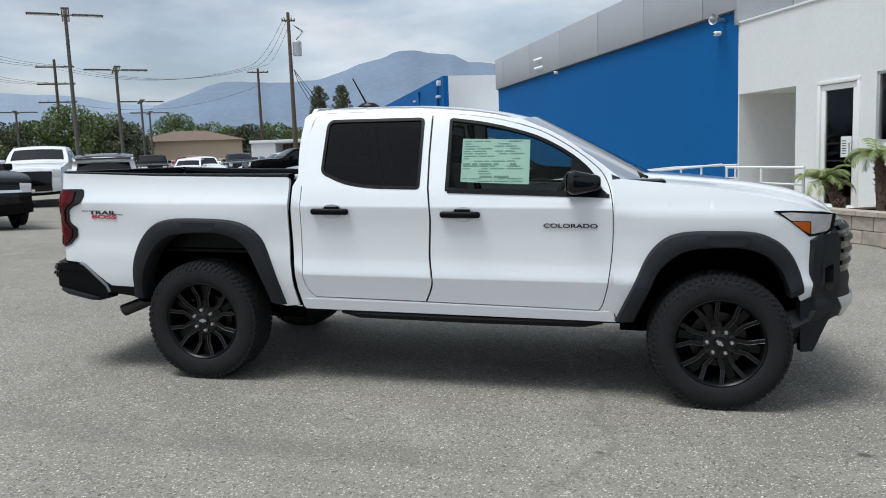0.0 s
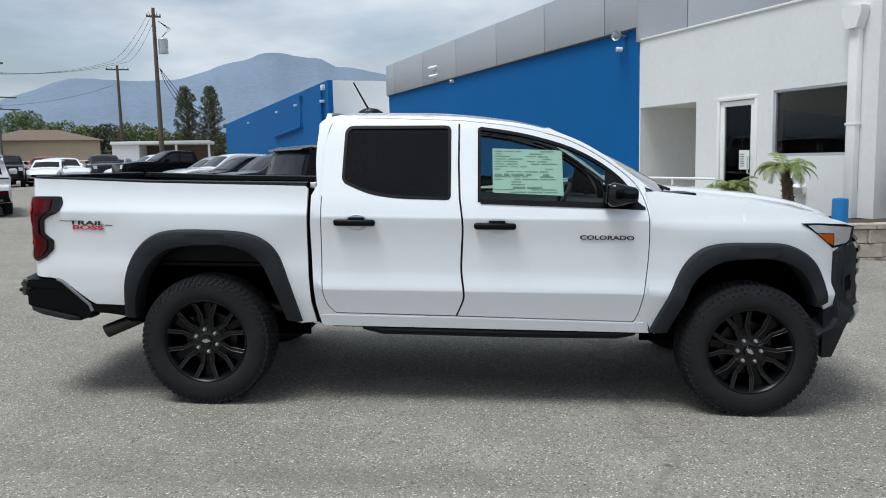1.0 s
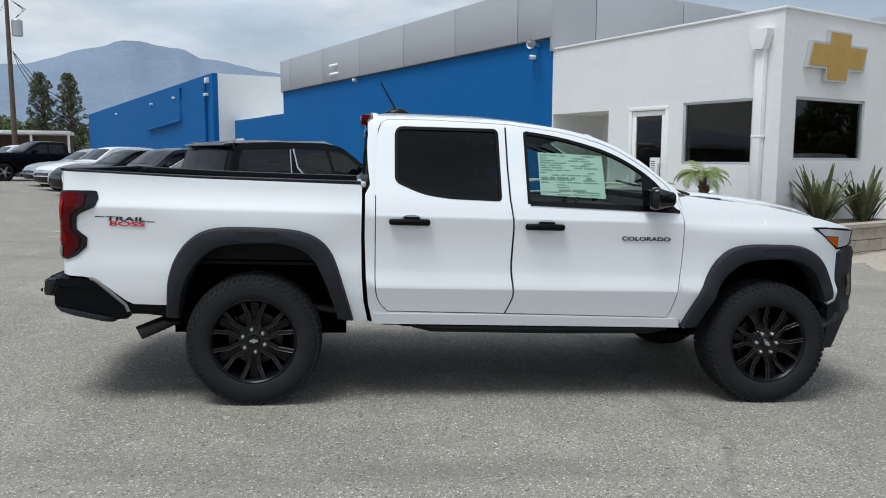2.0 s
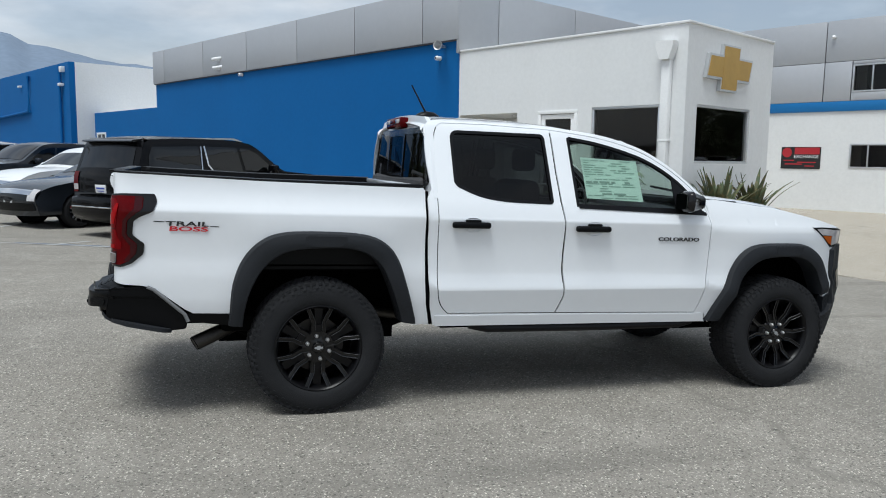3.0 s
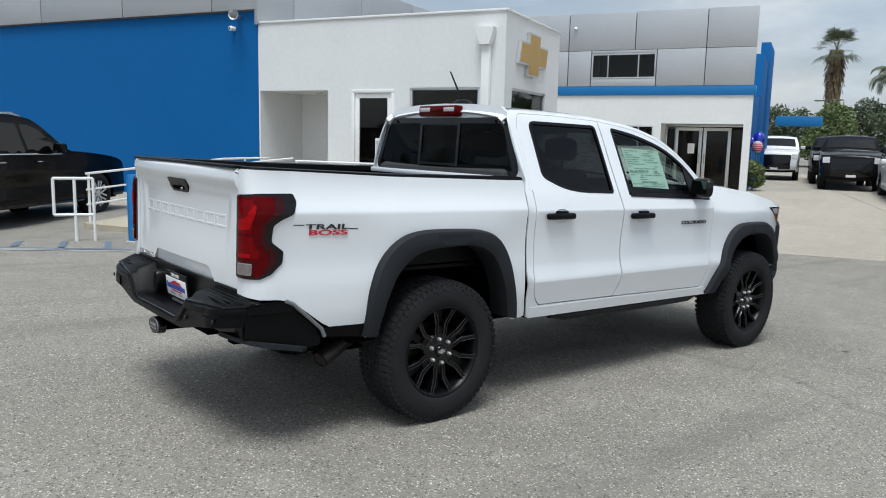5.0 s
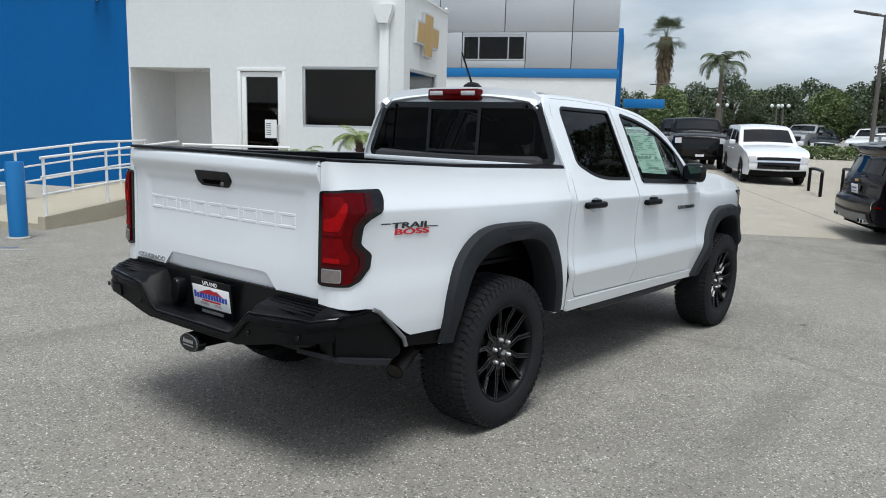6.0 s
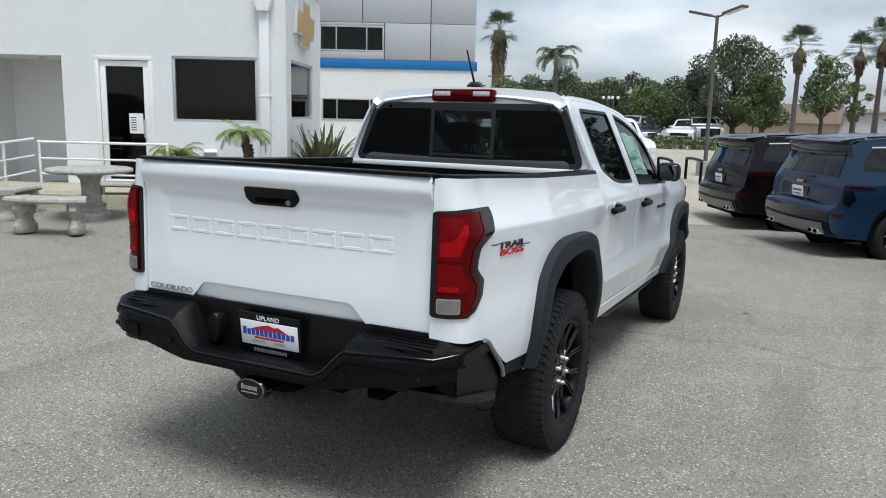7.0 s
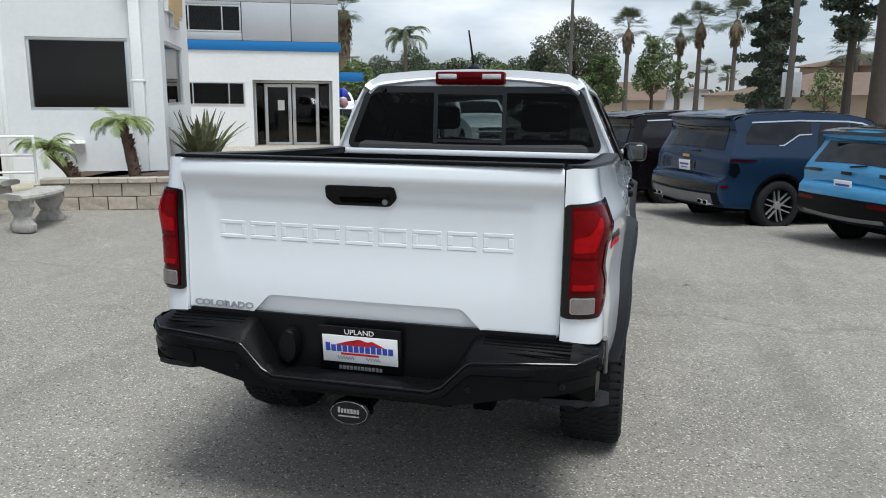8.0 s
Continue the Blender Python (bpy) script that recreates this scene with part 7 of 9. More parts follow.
def frond(bm, base, az, length, lift, droop, n=22, wide=0.26, lw=0.012, rng=None):
    """A feather leaf: an arched stalk with leaflets down both sides, each a thin folded blade."""
    pts = []
    p = Vector(base)
    ang = lift
    for i in range(n + 1):
        pts.append(p.copy())
        step = length / n
        p = p + Vector((math.cos(az) * math.cos(ang), math.sin(az) * math.cos(ang), math.sin(ang))) * step
        ang -= droop / n * (0.6 + 0.9 * i / n)
    side = Vector((-math.sin(az), math.cos(az), 0))
    for i, q in enumerate(pts[:-1]):
        w = 0.012 * (1 - i / n) + 0.003
        a, b = bm.verts.new(q + side * w), bm.verts.new(q - side * w)
        c, d = bm.verts.new(pts[i + 1] - side * w * 0.9), bm.verts.new(pts[i + 1] + side * w * 0.9)
        bm.faces.new((a, b, c, d))
    for i in range(3, n + 1):
        t = i / n
        f = (pts[i] - pts[i - 1]).normalized()
        L = wide * (0.55 + 0.9 * t) * (1.15 - t) * 1.5
        for s in (-1, 1):
            j = rng.uniform(-0.12, 0.12)
            dr = (side * s * (0.85 + j) + f * (0.55 + 0.3 * t) + Vector((0, 0, -0.28 + j))).normalized()
            a = pts[i]
            tip = a + dr * L + Vector((0, 0, -0.18 * L))
            m = a + dr * L * 0.5
            e = f * lw
            v = [bm.verts.new(x) for x in (a - e, a + e, m + e * 1.3, m - e * 1.3, tip)]
            bm.faces.new((v[0], v[1], v[2], v[3]))
            bm.faces.new((v[3], v[2], v[4]))


def small_palm(s, w, z, lean, h, seed, label, nf=20, L=0.54):
    rng = random.Random(seed)
    base = at_b(s, w, z)
    t = thing("pygmy_palm", label, "palm", "planter palms", Matrix.Translation(base))
    bm = bmesh.new()
    pts = []
    for k in range(9):
        u = k / 8
        pts.append(Vector((lean[0] * u ** 1.5, lean[1] * u ** 1.5, h * u)))
    tube(bm, pts, [0.085, 0.088, 0.088, 0.086, 0.082, 0.078, 0.072, 0.058, 0.04], 12)
    part("trunk", bm, M["palm_trunk"], t)
    bm = bmesh.new()
    for k in range(150):
        u = rng.random()
        i = min(7, int(u * 8))
        c = pts[i].lerp(pts[i + 1], u * 8 - i)
        a = rng.uniform(0, math.tau)
        o = Vector((math.cos(a), math.sin(a), 0.5)).normalized()
        q = c + o * (0.072 if i < 6 else 0.045)
        tip = q + o * rng.uniform(0.035, 0.07) + Vector((0, 0, 0.03))
        sd = Vector((-math.sin(a), math.cos(a), 0)) * 0.022
        v = [bm.verts.new(x) for x in (q - sd, q + sd, q + Vector((0, 0, 0.035)), tip)]
        bm.faces.new((v[0], v[1], v[3]))
        bm.faces.new((v[1], v[2], v[3]))
        bm.faces.new((v[2], v[0], v[3]))
    tagged(part("leaf_stub", bm, M["palm_trunk"], t, smooth=False), kind="stuff")
    for k in range(nf):
        bm = bmesh.new()
        lift = rng.uniform(0.25, 1.25)
        frond(bm, pts[-1] + Vector((0, 0, 0.0)), k * 2.399 + rng.uniform(-0.2, 0.2), L * rng.uniform(0.85, 1.1), lift, rng.uniform(1.6, 2.3), 26, 0.17, 0.0055, rng)
        part("frond", bm, M["frond"], t, smooth=False)


small_palm(5.80, -1.5, 0.38, (-0.04, 0.15), 0.86, 3, "small pygmy date palm with a bristly brown trunk in the planter")
small_palm(4.94, -1.5, 0.38, (-0.15, 0.36), 0.47, 5, "leaning pygmy date palm with a shaggy trunk in the planter")


def yucca_clump(s, w, seed, n, L, label):
    rng = random.Random(seed)
    t = thing("strelitzia", label, "plant", "planter shrubs", Matrix.Translation(at_b(s, w, 0.38)))
    for k in range(n):
        bm = bmesh.new()
        az, tilt = rng.uniform(0, math.tau), rng.uniform(0.05, 0.75)
        l = L * rng.uniform(0.6, 1.1)
        o = Vector((math.cos(az), math.sin(az), 0))
        sd = Vector((-math.sin(az), math.cos(az), 0))
        rows = []
        b0 = o * rng.uniform(0.0, 0.14)
        for i in range(7):
            u = i / 6
            a = tilt * (0.7 + 0.6 * u)
            c = b0 + o * math.sin(a) * l * u + Vector((0, 0, math.cos(a) * l * u))
            wd = 0.052 * math.sin(math.pi * min(1, (0.12 + 0.88 * u) ** 1.3)) ** 0.8 * (1.05 - 0.2 * u) + 0.004
            rows.append([c - sd * wd, c + o * 0.012 - Vector((0, 0, 0.0)), c + sd * wd])
        grid(bm, rows)
        part("leaf", bm, M["yucca"], t)


yucca_clump(6.55, 0.55, 7, 46, 1.05, "dense clump of dark green pointed leaves with dry tips")
yucca_clump(6.55, 1.9, 8, 40, 1.0, "dense clump of dark green pointed leaves with dry tips")
# floodlight low on the office wall
fl = thing("wall_floodlight", "white plastic twin floodlight low on the wall", "lamp", m=BW @ pose(4.62, -0.06, 0.84, 15, 0, 20))
part("body", box(bmesh.new(), (-0.13, -0.10, -0.08), (0.13, 0.04, 0.08), 0.02), M["plate_white"], fl)
part("lens", box(bmesh.new(), (-0.11, -0.104, -0.06), (0.11, -0.099, 0.06)), M["clear_lens"], fl, smooth=False)
part("bracket", box(bmesh.new(), (-0.04, 0.03, -0.04), (0.04, 0.06, 0.04)), M["plate_white"], fl)

# ---- cast-stone table with curved benches ----
TX, TY = 4.35, 7.85
TZ = zg(TX, TY)
tab = thing("stone_table", "round weathered cast-stone table on a turned pedestal", "table", m=Matrix.Translation((TX, TY, TZ)))
part("tabletop", lathe(bmesh.new(), [(0.001, 0.69), (0.56, 0.69), (0.60, 0.70), (0.615, 0.725), (0.605, 0.75), (0.57, 0.762), (0.001, 0.765)], 48, "Z"), M["cast_stone"], tab)
part("pedestal", lathe(bmesh.new(), [(0.26, -0.02), (0.27, 0.06), (0.25, 0.09), (0.21, 0.11), (0.20, 0.18), (0.22, 0.21), (0.15, 0.25), (0.13, 0.42), (0.14, 0.58), (0.20, 0.66), (0.26, 0.695)], 32, "Z"), M["cast_stone"], tab)


def stone_bench(az, label):
    a0 = radians(az)
    b = thing("stone_bench", label, "bench", "benches round the stone table", Matrix.Translation((TX, TY, TZ)) @ Matrix.Rotation(a0, 4, "Z"))
    bm = bmesh.new()
    rows = []
    for k in range(17):
        a = -0.42 + 0.84 * k / 16
        rows.append([(r * math.cos(a), r * math.sin(a), z) for r, z in ((1.02, 0.37), (1.00, 0.40), (1.015, 0.435), (1.05, 0.445), (1.36, 0.445), (1.40, 0.43), (1.41, 0.40), (1.39, 0.37))])
    V = grid(bm, rows)
    for r in (V[0], V[-1]):
        bm.faces.new(r)
    for k in range(16):
        bm.faces.new((V[k][0], V[k][-1], V[k + 1][-1], V[k + 1][0]))
    bmesh.ops.recalc_face_normals(bm, faces=bm.faces)
    part("seat", bm, M["cast_stone"], b)
    for a in (-0.30, 0.30):
        bm = bmesh.new()
        prof = [(0.13, -0.05), (0.15, -0.02), (0.15, 0.05), (0.125, 0.08), (0.10, 0.15), (0.13, 0.22), (0.155, 0.28), (0.14, 0.33), (0.16, 0.375)]
        lathe(bm, prof, 8, "Z", Matrix.Translation((1.205 * math.cos(a), 1.205 * math.sin(a), 0)) @ Matrix.Rotation(a, 4, "Z") @ Matrix.Diagonal((1.25, 0.72, 1, 1)) @ Matrix.Rotation(radians(22.5), 4, "Z"))
        part("leg", bm, M["cast_stone"], b)


for az in (204, 285, 30, 118):
    stone_bench(az, "curved weathered cast-stone bench on two carved legs")
# ---- parked cars ----
def wheel_for(parent, x, y, r, w, rim_mat, style, z):
    h = new("wheel")
    h.parent = parent
    h.matrix_basis = pose(x, y, z, 0, 17 * (x + 1), 0 if y < 0 else 180)
    part("tyre", lathe(bmesh.new(), [(r * 0.66, -w / 2 + 0.01), (r * 0.72, -w / 2 - 0.004), (r * 0.90, -w / 2), (r * 0.97, -w / 2 + 0.02), (r, -w / 2 + 0.05), (r, w / 2 - 0.05), (r * 0.9, w / 2), (r * 0.66, w / 2)], 36, "Y"), M["rubber"], h)
    rr = r * 0.70
    part("rim", lathe(bmesh.new(), [(rr * 0.99, -w / 2 + 0.004), (rr * 0.93, -w / 2 + 0.004), (rr * 0.88, -w / 2 + 0.03), (rr * 0.85, -0.01), (0.001, 0.0)], 32, "Y"), M["satin_black"], h)
    bm = bmesh.new()
    n = style
    for k in range(n):
        a = k * math.tau / n
        for o in (-0.17, 0.17) if n in (6, 7) else (-0.10, 0.10):
            h0, h1 = (0.011, 0.0075) if n != 7 else (0.013, 0.019)
            q = [Vector((0.045, -w / 2 + 0.03, -h0 + o * 0.2)), Vector((0.045, -w / 2 + 0.03, h0 + o * 0.2)), Vector((rr * 0.95, -w / 2 + 0.012, h1 + o * rr * 0.9)), Vector((rr * 0.95, -w / 2 + 0.012, -h1 + o * rr * 0.9))]
            m = Matrix.Rotation(a, 4, "Y")
            A = [bm.verts.new(m @ v) for v in q]
            B = [bm.verts.new(m @ (v + Vector((0, 0.03, 0)))) for v in q]
            bm.faces.new(A)
            for i in range(4):
                bm.faces.new((A[i], B[i], B[(i + 1) % 4], A[(i + 1) % 4]))
    lathe(bm, [(0.001, -w / 2 + 0.018), (0.055, -w / 2 + 0.02), (0.065, -w / 2 + 0.05)], 16, "Y")
    bmesh.ops.recalc_face_normals(bm, faces=bm.faces)
    part("spokes", bm, M[rim_mat], h, smooth=False)
    return h


class Shape:
    """The outline of a kind of car, from the rear axle: top line from rear foot to front foot, and its measures."""

    def __init__(self, top, wb, W, r, glass, belt, tumble=0.16, arch=1.16, nose=0.10, tail=0.07):
        self.top, self.wb, self.W, self.r, self.glass, self.belt, self.tumble, self.arch, self.nose, self.tail = top, wb, W, r, glass, belt, tumble, arch, nose, tail
        self.x0, self.x1 = min(p[0] for p in top), max(p[0] for p in top)

    def w(self, x, z):
        h = self.W / 2
        y = h - 0.05 * max(0, (0.5 - z) / 0.3) ** 2 - 0.012 * math.sin((z - 0.5) * 9)
        if z > self.belt:
            y -= self.tumble * min(1.6, (z - self.belt) / 0.6) ** 1.1 + 0.012
        y -= self.nose * max(0.0, (x - (self.x1 - 0.75)) / 0.75) ** 2.2 + self.tail * max(0.0, ((self.x0 + 0.55) - x) / 0.55) ** 2.2
        return y


SUV_XL = Shape([(-1.12, 0.36), (-1.24, 0.48), (-1.26, 0.62), (-1.24, 0.76), (-1.15, 0.84), (-1.12, 1.20), (-1.00, 1.60), (-0.92, 1.80), (-0.80, 1.87), (0.0, 1.91), (1.0, 1.91), (1.55, 1.87), (1.85, 1.76), (2.45, 1.34), (2.62, 1.27), (3.4, 1.21), (4.1, 1.10), (4.36, 0.95), (4.44, 0.62), (4.34, 0.34)],
               3.41, 2.06, 0.41, [[(-0.93, 1.28), (-0.86, 1.60), (-0.78, 1.74), (0.30, 1.77), (0.28, 1.28)], [(0.62, 1.25), (0.50, 1.40), (0.47, 1.77), (1.28, 1.765), (1.36, 1.24)], [(1.44, 1.24), (1.36, 1.76), (1.60, 1.73), (1.82, 1.65), (2.33, 1.27), (2.30, 1.235)]], 1.22, 0.17, tail=0.15)
SUV_L = Shape([(-0.90, 0.36), (-1.00, 0.46), (-1.04, 0.60), (-1.03, 0.74), (-0.94, 0.82), (-0.90, 1.08), (-0.76, 1.48), (-0.80, 1.64), (-0.62, 1.72), (0.2, 1.775), (1.0, 1.77), (1.45, 1.73), (1.75, 1.62), (2.30, 1.22), (2.48, 1.15), (3.2, 1.08), (3.75, 0.95), (3.98, 0.80), (4.05, 0.50), (3.95, 0.30)],
              3.07, 2.02, 0.385, [[(-0.62, 1.30), (-0.62, 1.42), (-0.50, 1.60), (0.34, 1.635), (0.53, 1.632), (0.52, 1.468), (0.30, 1.455), (0.02, 1.30)], [(0.60, 1.14), (0.64, 1.36), (0.69, 1.625), (1.18, 1.635), (1.24, 1.13)], [(1.31, 1.13), (1.25, 1.63), (1.45, 1.61), (1.70, 1.53), (2.20, 1.16), (2.18, 1.13)]], 1.10, 0.15)
SUV_M = Shape([(-0.80, 0.38), (-0.92, 0.48), (-0.95, 0.62), (-0.93, 0.80), (-0.84, 0.88), (-0.82, 1.08), (-0.62, 1.42), (-0.68, 1.52), (-0.50, 1.60), (0.3, 1.665), (0.9, 1.66), (1.3, 1.60), (2.05, 1.16), (2.25, 1.09), (3.0, 1.02), (3.45, 0.90), (3.68, 0.72), (3.72, 0.48), (3.62, 0.30)],
              2.73, 1.90, 0.365, [[(-0.42, 1.14), (-0.40, 1.46), (0.14, 1.53), (0.22, 1.10)], [(0.30, 1.10), (0.22, 1.54), (0.94, 1.54), (1.02, 1.08)], [(1.10, 1.08), (1.02, 1.54), (1.28, 1.51), (1.95, 1.12), (1.93, 1.08)]], 1.05, 0.15)
SEDAN = Shape([(-0.92, 0.36), (-1.05, 0.46), (-1.06, 0.66), (-1.00, 0.94), (-0.88, 1.00), (-0.45, 1.06), (0.35, 1.40), (0.9, 1.46), (1.4, 1.43), (2.2, 1.06), (2.4, 1.01), (3.2, 0.90), (3.62, 0.76), (3.74, 0.55), (3.66, 0.26)],
              2.85, 1.86, 0.34, [[(-0.10, 1.02), (0.45, 1.32), (0.86, 1.37), (0.88, 0.99)], [(0.95, 0.99), (0.93, 1.37), (1.32, 1.34), (1.98, 1.02), (1.96, 0.98)]], 0.97, 0.16)
PICKUP = Shape([(-1.20, 0.50), (-1.30, 0.56), (-1.30, 0.72), (-1.22, 0.80), (-1.20, 1.34), (-1.0, 1.36), (0.66, 1.36), (0.70, 1.62), (0.82, 1.88), (1.0, 1.95), (1.9, 1.95), (2.25, 1.84), (2.80, 1.46), (2.95, 1.40), (3.8, 1.36), (4.4, 1.28), (4.62, 1.18), (4.70, 0.70), (4.60, 0.42)],
               3.75, 2.03, 0.42, [[(0.90, 1.42), (0.94, 1.80), (1.62, 1.82), (1.64, 1.40)], [(1.72, 1.40), (1.70, 1.82), (2.02, 1.80), (2.28, 1.70), (2.72, 1.42), (2.70, 1.38)]], 1.36, 0.18, arch=1.2, tail=0.0)


def parked_car(name, label, category, shape, x, y, heading, paint_mat, extra=None, rim="alu", style=6, group="parked cars", lamps=True, cladding=False, flat_rear=False, dz=0.0, grow=1.0):
    """A parked car: body with arches, windows, lamps, wheels; (x, y) is the middle of the rear axle."""
    S = shape
    h = radians(heading)
    mx, my = x + math.cos(h) * S.wb, y + math.sin(h) * S.wb
    za, zb = zg(x, y), zg(mx, my)
    pitch = -math.degrees(math.atan2(zb - za, S.wb))
    car = thing(name, label, category, group, pose(x, y, za + dz, 0, 0, heading) @ pose(0, 0, 0, 0, pitch, 0) @ Matrix.Scale(grow, 4))
    R = S.r * S.arch
    sill = 0.34 if S.r > 0.36 else 0.28
    if S is PICKUP:
        sill = 0.48

    def arch(xc, n=12):
        out = []
        zc = S.r
        a0 = math.asin(max(-1, (sill - zc) / R))
        for k in range(n + 1):
            a = a0 + (math.pi - 2 * a0) * k / n
            out.append((xc + R * math.cos(a), zc + R * math.sin(a)))
        return out
    top = S.top
    outline = list(top) + [(S.wb + R + 0.05, sill)] + arch(S.wb) + arch(0.0) + [(-R - 0.05, sill)]
    for side in (-1, 1):
        fm = lambda out: (lambda u, v: (u, side * (S.w(u, v) + out), v))
        skin("body_side", outline, fm(0.0), paint_mat, car, step=0.16, lip=0.0, flip=-side)
        for g in S.glass:
            skin("side_window", rounded(g, 0.03, 2), fm(0.004), M["glass_dark"], car, step=0.2, lip=0.006, flip=-side)
        skin("wheel_arch_liner", [(S.wb + R * 1.02 * math.cos(a), S.r + R * 1.02 * math.sin(a)) for a in [k * math.tau / 20 for k in range(20)]], lambda u, v: (u, side * (S.W / 2 - 0.20), v), M["under"], car, step=0.5, lip=0.0, flip=-side)
        skin("wheel_arch_liner", [(R * 1.02 * math.cos(a), S.r + R * 1.02 * math.sin(a)) for a in [k * math.tau / 20 for k in range(20)]], lambda u, v: (u, side * (S.W / 2 - 0.20), v), M["under"], car, step=0.5, lip=0.0, flip=-side)
        if cladding:
            for xc in (0.0, S.wb):
                a0 = math.asin((sill - S.r) / R)
                o = [(xc + R * k * math.cos(a), S.r + R * k * math.sin(a)) for k, seq in ((1.10, 1), (0.99, -1)) for a in [a0 + (math.pi - 2 * a0) * j / 14 for j in range(15)][::seq]]
                skin("arch_trim", o, fm(0.012), M["black_trim"], car, step=0.3, lip=0.012, flip=-side)
            skin("sill_trim", [(R + 0.02, sill), (R + 0.02, sill + 0.16), (S.wb - R - 0.02, sill + 0.16), (S.wb - R - 0.02, sill)], fm(0.008), M["black_trim"], car, step=0.4, lip=0.01, flip=-side)
        wheel_for(car, 0.0, side * (S.W / 2 - 0.125), S.r, 0.25, rim, style, S.r)
        wheel_for(car, S.wb, side * (S.W / 2 - 0.125), S.r, 0.25, rim, style, S.r)
        # door handles and seams
        for xx in (0.62, 1.55):
            if S is not PICKUP or xx > 0.7:
                bm = bmesh.new()
                zz = S.belt - 0.14
                box(bm, (xx, side * (S.w(xx, zz) - 0.01) if side > 0 else -S.w(xx, zz) - 0.03, zz), (xx + 0.2, side * (S.w(xx, zz) + 0.03) if side > 0 else -S.w(xx, zz) + 0.01, zz + 0.03), 0.008, segs=1)
                part("door_handle", bm, paint_mat, car)
        xm = S.glass[-1][0][0] + 0.62
        bm = bmesh.new()
        yy = side * (S.w(xm, S.belt) + 0.13)
        box(bm, (xm - 0.06, yy - 0.11, S.belt + 0.04), (xm + 0.09, yy + 0.11, S.belt + 0.20), 0.04)
        part("door_mirror", bm, paint_mat, car)
    # skin over the top from tail to nose
    dense = smooth_line(top, 7)
    fr = [-1, -0.93, -0.75, -0.4, 0, 0.4, 0.75, 0.93, 1]

    def over(i, f, out=0.0):
        p = Vector(dense[i])
        t = (Vector(dense[min(i + 1, len(dense) - 1)]) - Vector(dense[max(i - 1, 0)])).normalized()
        n = Vector((-t.y, t.x))
        bul = (0.05 if abs(n.y) > 0.7 else 0.085) * (1 - f * f)
        return (p.x + n.x * (bul + out), f * (S.w(p.x, p.y) + 0.0), p.y + n.y * (bul + out))
    bm = bmesh.new()
    grid(bm, [[over(i, f) for f in fr] for i in range(len(dense))], flip=True)
    bmesh.ops.recalc_face_normals(bm, faces=bm.faces)
    part("body_shell", bm, paint_mat, car)
    bm = bmesh.new()
    box(bm, (S.x0 + 0.15, -S.W / 2 + 0.22, sill - 0.06), (S.x1 - 0.15, S.W / 2 - 0.22, sill + 0.1))
    part("underbody", bm, M["under"], car, smooth=False)

    def patch(pname, z0, z1, f0, f1, material, front=False, out=0.008, parent=None, label=""):
        """A piece of the shell between two heights at the tail or the nose."""
        m = len(dense) // 2
        idx = [i for i in (range(m, len(dense)) if front else range(0, m)) if z0 <= dense[i][1] <= z1]
        if len(idx) < 2:
            return None
        bmp = bmesh.new()
        k = max(2, int((f1 - f0) * 8))
        grid(bmp, [[over(i, f0 + (f1 - f0) * j / k, out) for j in range(k + 1)] for i in idx], flip=not front)
        bmesh.ops.recalc_face_normals(bmp, faces=bmp.faces)
        for fc in bmp.faces:
            c = fc.calc_center_median()
            if fc.normal.x * (1 if front else -1) + fc.normal.z * 0.5 < 0:
                fc.normal_flip()
        return part(pname, bmp, material, parent or car, label)
    car_top = max(p[1] for p in top)
    if S is PICKUP:
        patch("windscreen", 1.47, 1.86, -0.86, 0.86, M["glass_dark"], True)
        bm = bmesh.new()
        box(bm, (-1.15, -S.W / 2 + 0.10, 0.95), (0.64, S.W / 2 - 0.10, 1.45), 0.0)
        part("load_bed", bm, M["black_trim"], car, smooth=False)
    else:
        patch("rear_window", S.belt + 0.05, car_top - 0.20, -0.84, 0.84, M["glass_dark"])
        patch("windscreen", S.belt + 0.10, car_top - 0.12, -0.86, 0.86, M["glass_dark"], True)
    if extra:
        extra(car, S, patch, over, dense)
    return car


M["glass_dark"] = mat("glass_dark", (0.0035, 0.004, 0.0046), 0.03, 0, 0.1, 2, 0, 60, 0.0, 0.5)


def rear_plate(car, x, z, tilt=-8):
    p = part("plate", box(bmesh.new(), (-0.012, -0.155, -0.08), (0.0, 0.155, 0.08), 0.004), M["plate_white"], car, "white dealer plate with printed bars")
    p.matrix_basis = pose(x, 0, z, 0, tilt, 0)
    bm = bmesh.new()
    box(bm, (-0.015, -0.12, 0.0), (-0.0125, 0.12, 0.03))
    box(bm, (-0.015, -0.09, -0.045), (-0.0125, 0.09, -0.03))
    part("plate_bars", bm, M["decal_blue"], p, smooth=False)


def quad_pipes(car, x, z, ys):
    for y in ys:
        bm = bmesh.new()
        box(bm, (x - 0.05, y - 0.055, z - 0.04), (x + 0.10, y + 0.055, z + 0.04), 0.018)
        tp = part("exhaust_tip", bm, M["chrome"], car)
        # near-black panel stands in for the shade inside the pipe
        part("exhaust_hole", box(bmesh.new(), (x - 0.052, y - 0.04, z - 0.026), (x - 0.049, y + 0.04, z + 0.026)), M["under"], tp, smooth=False)


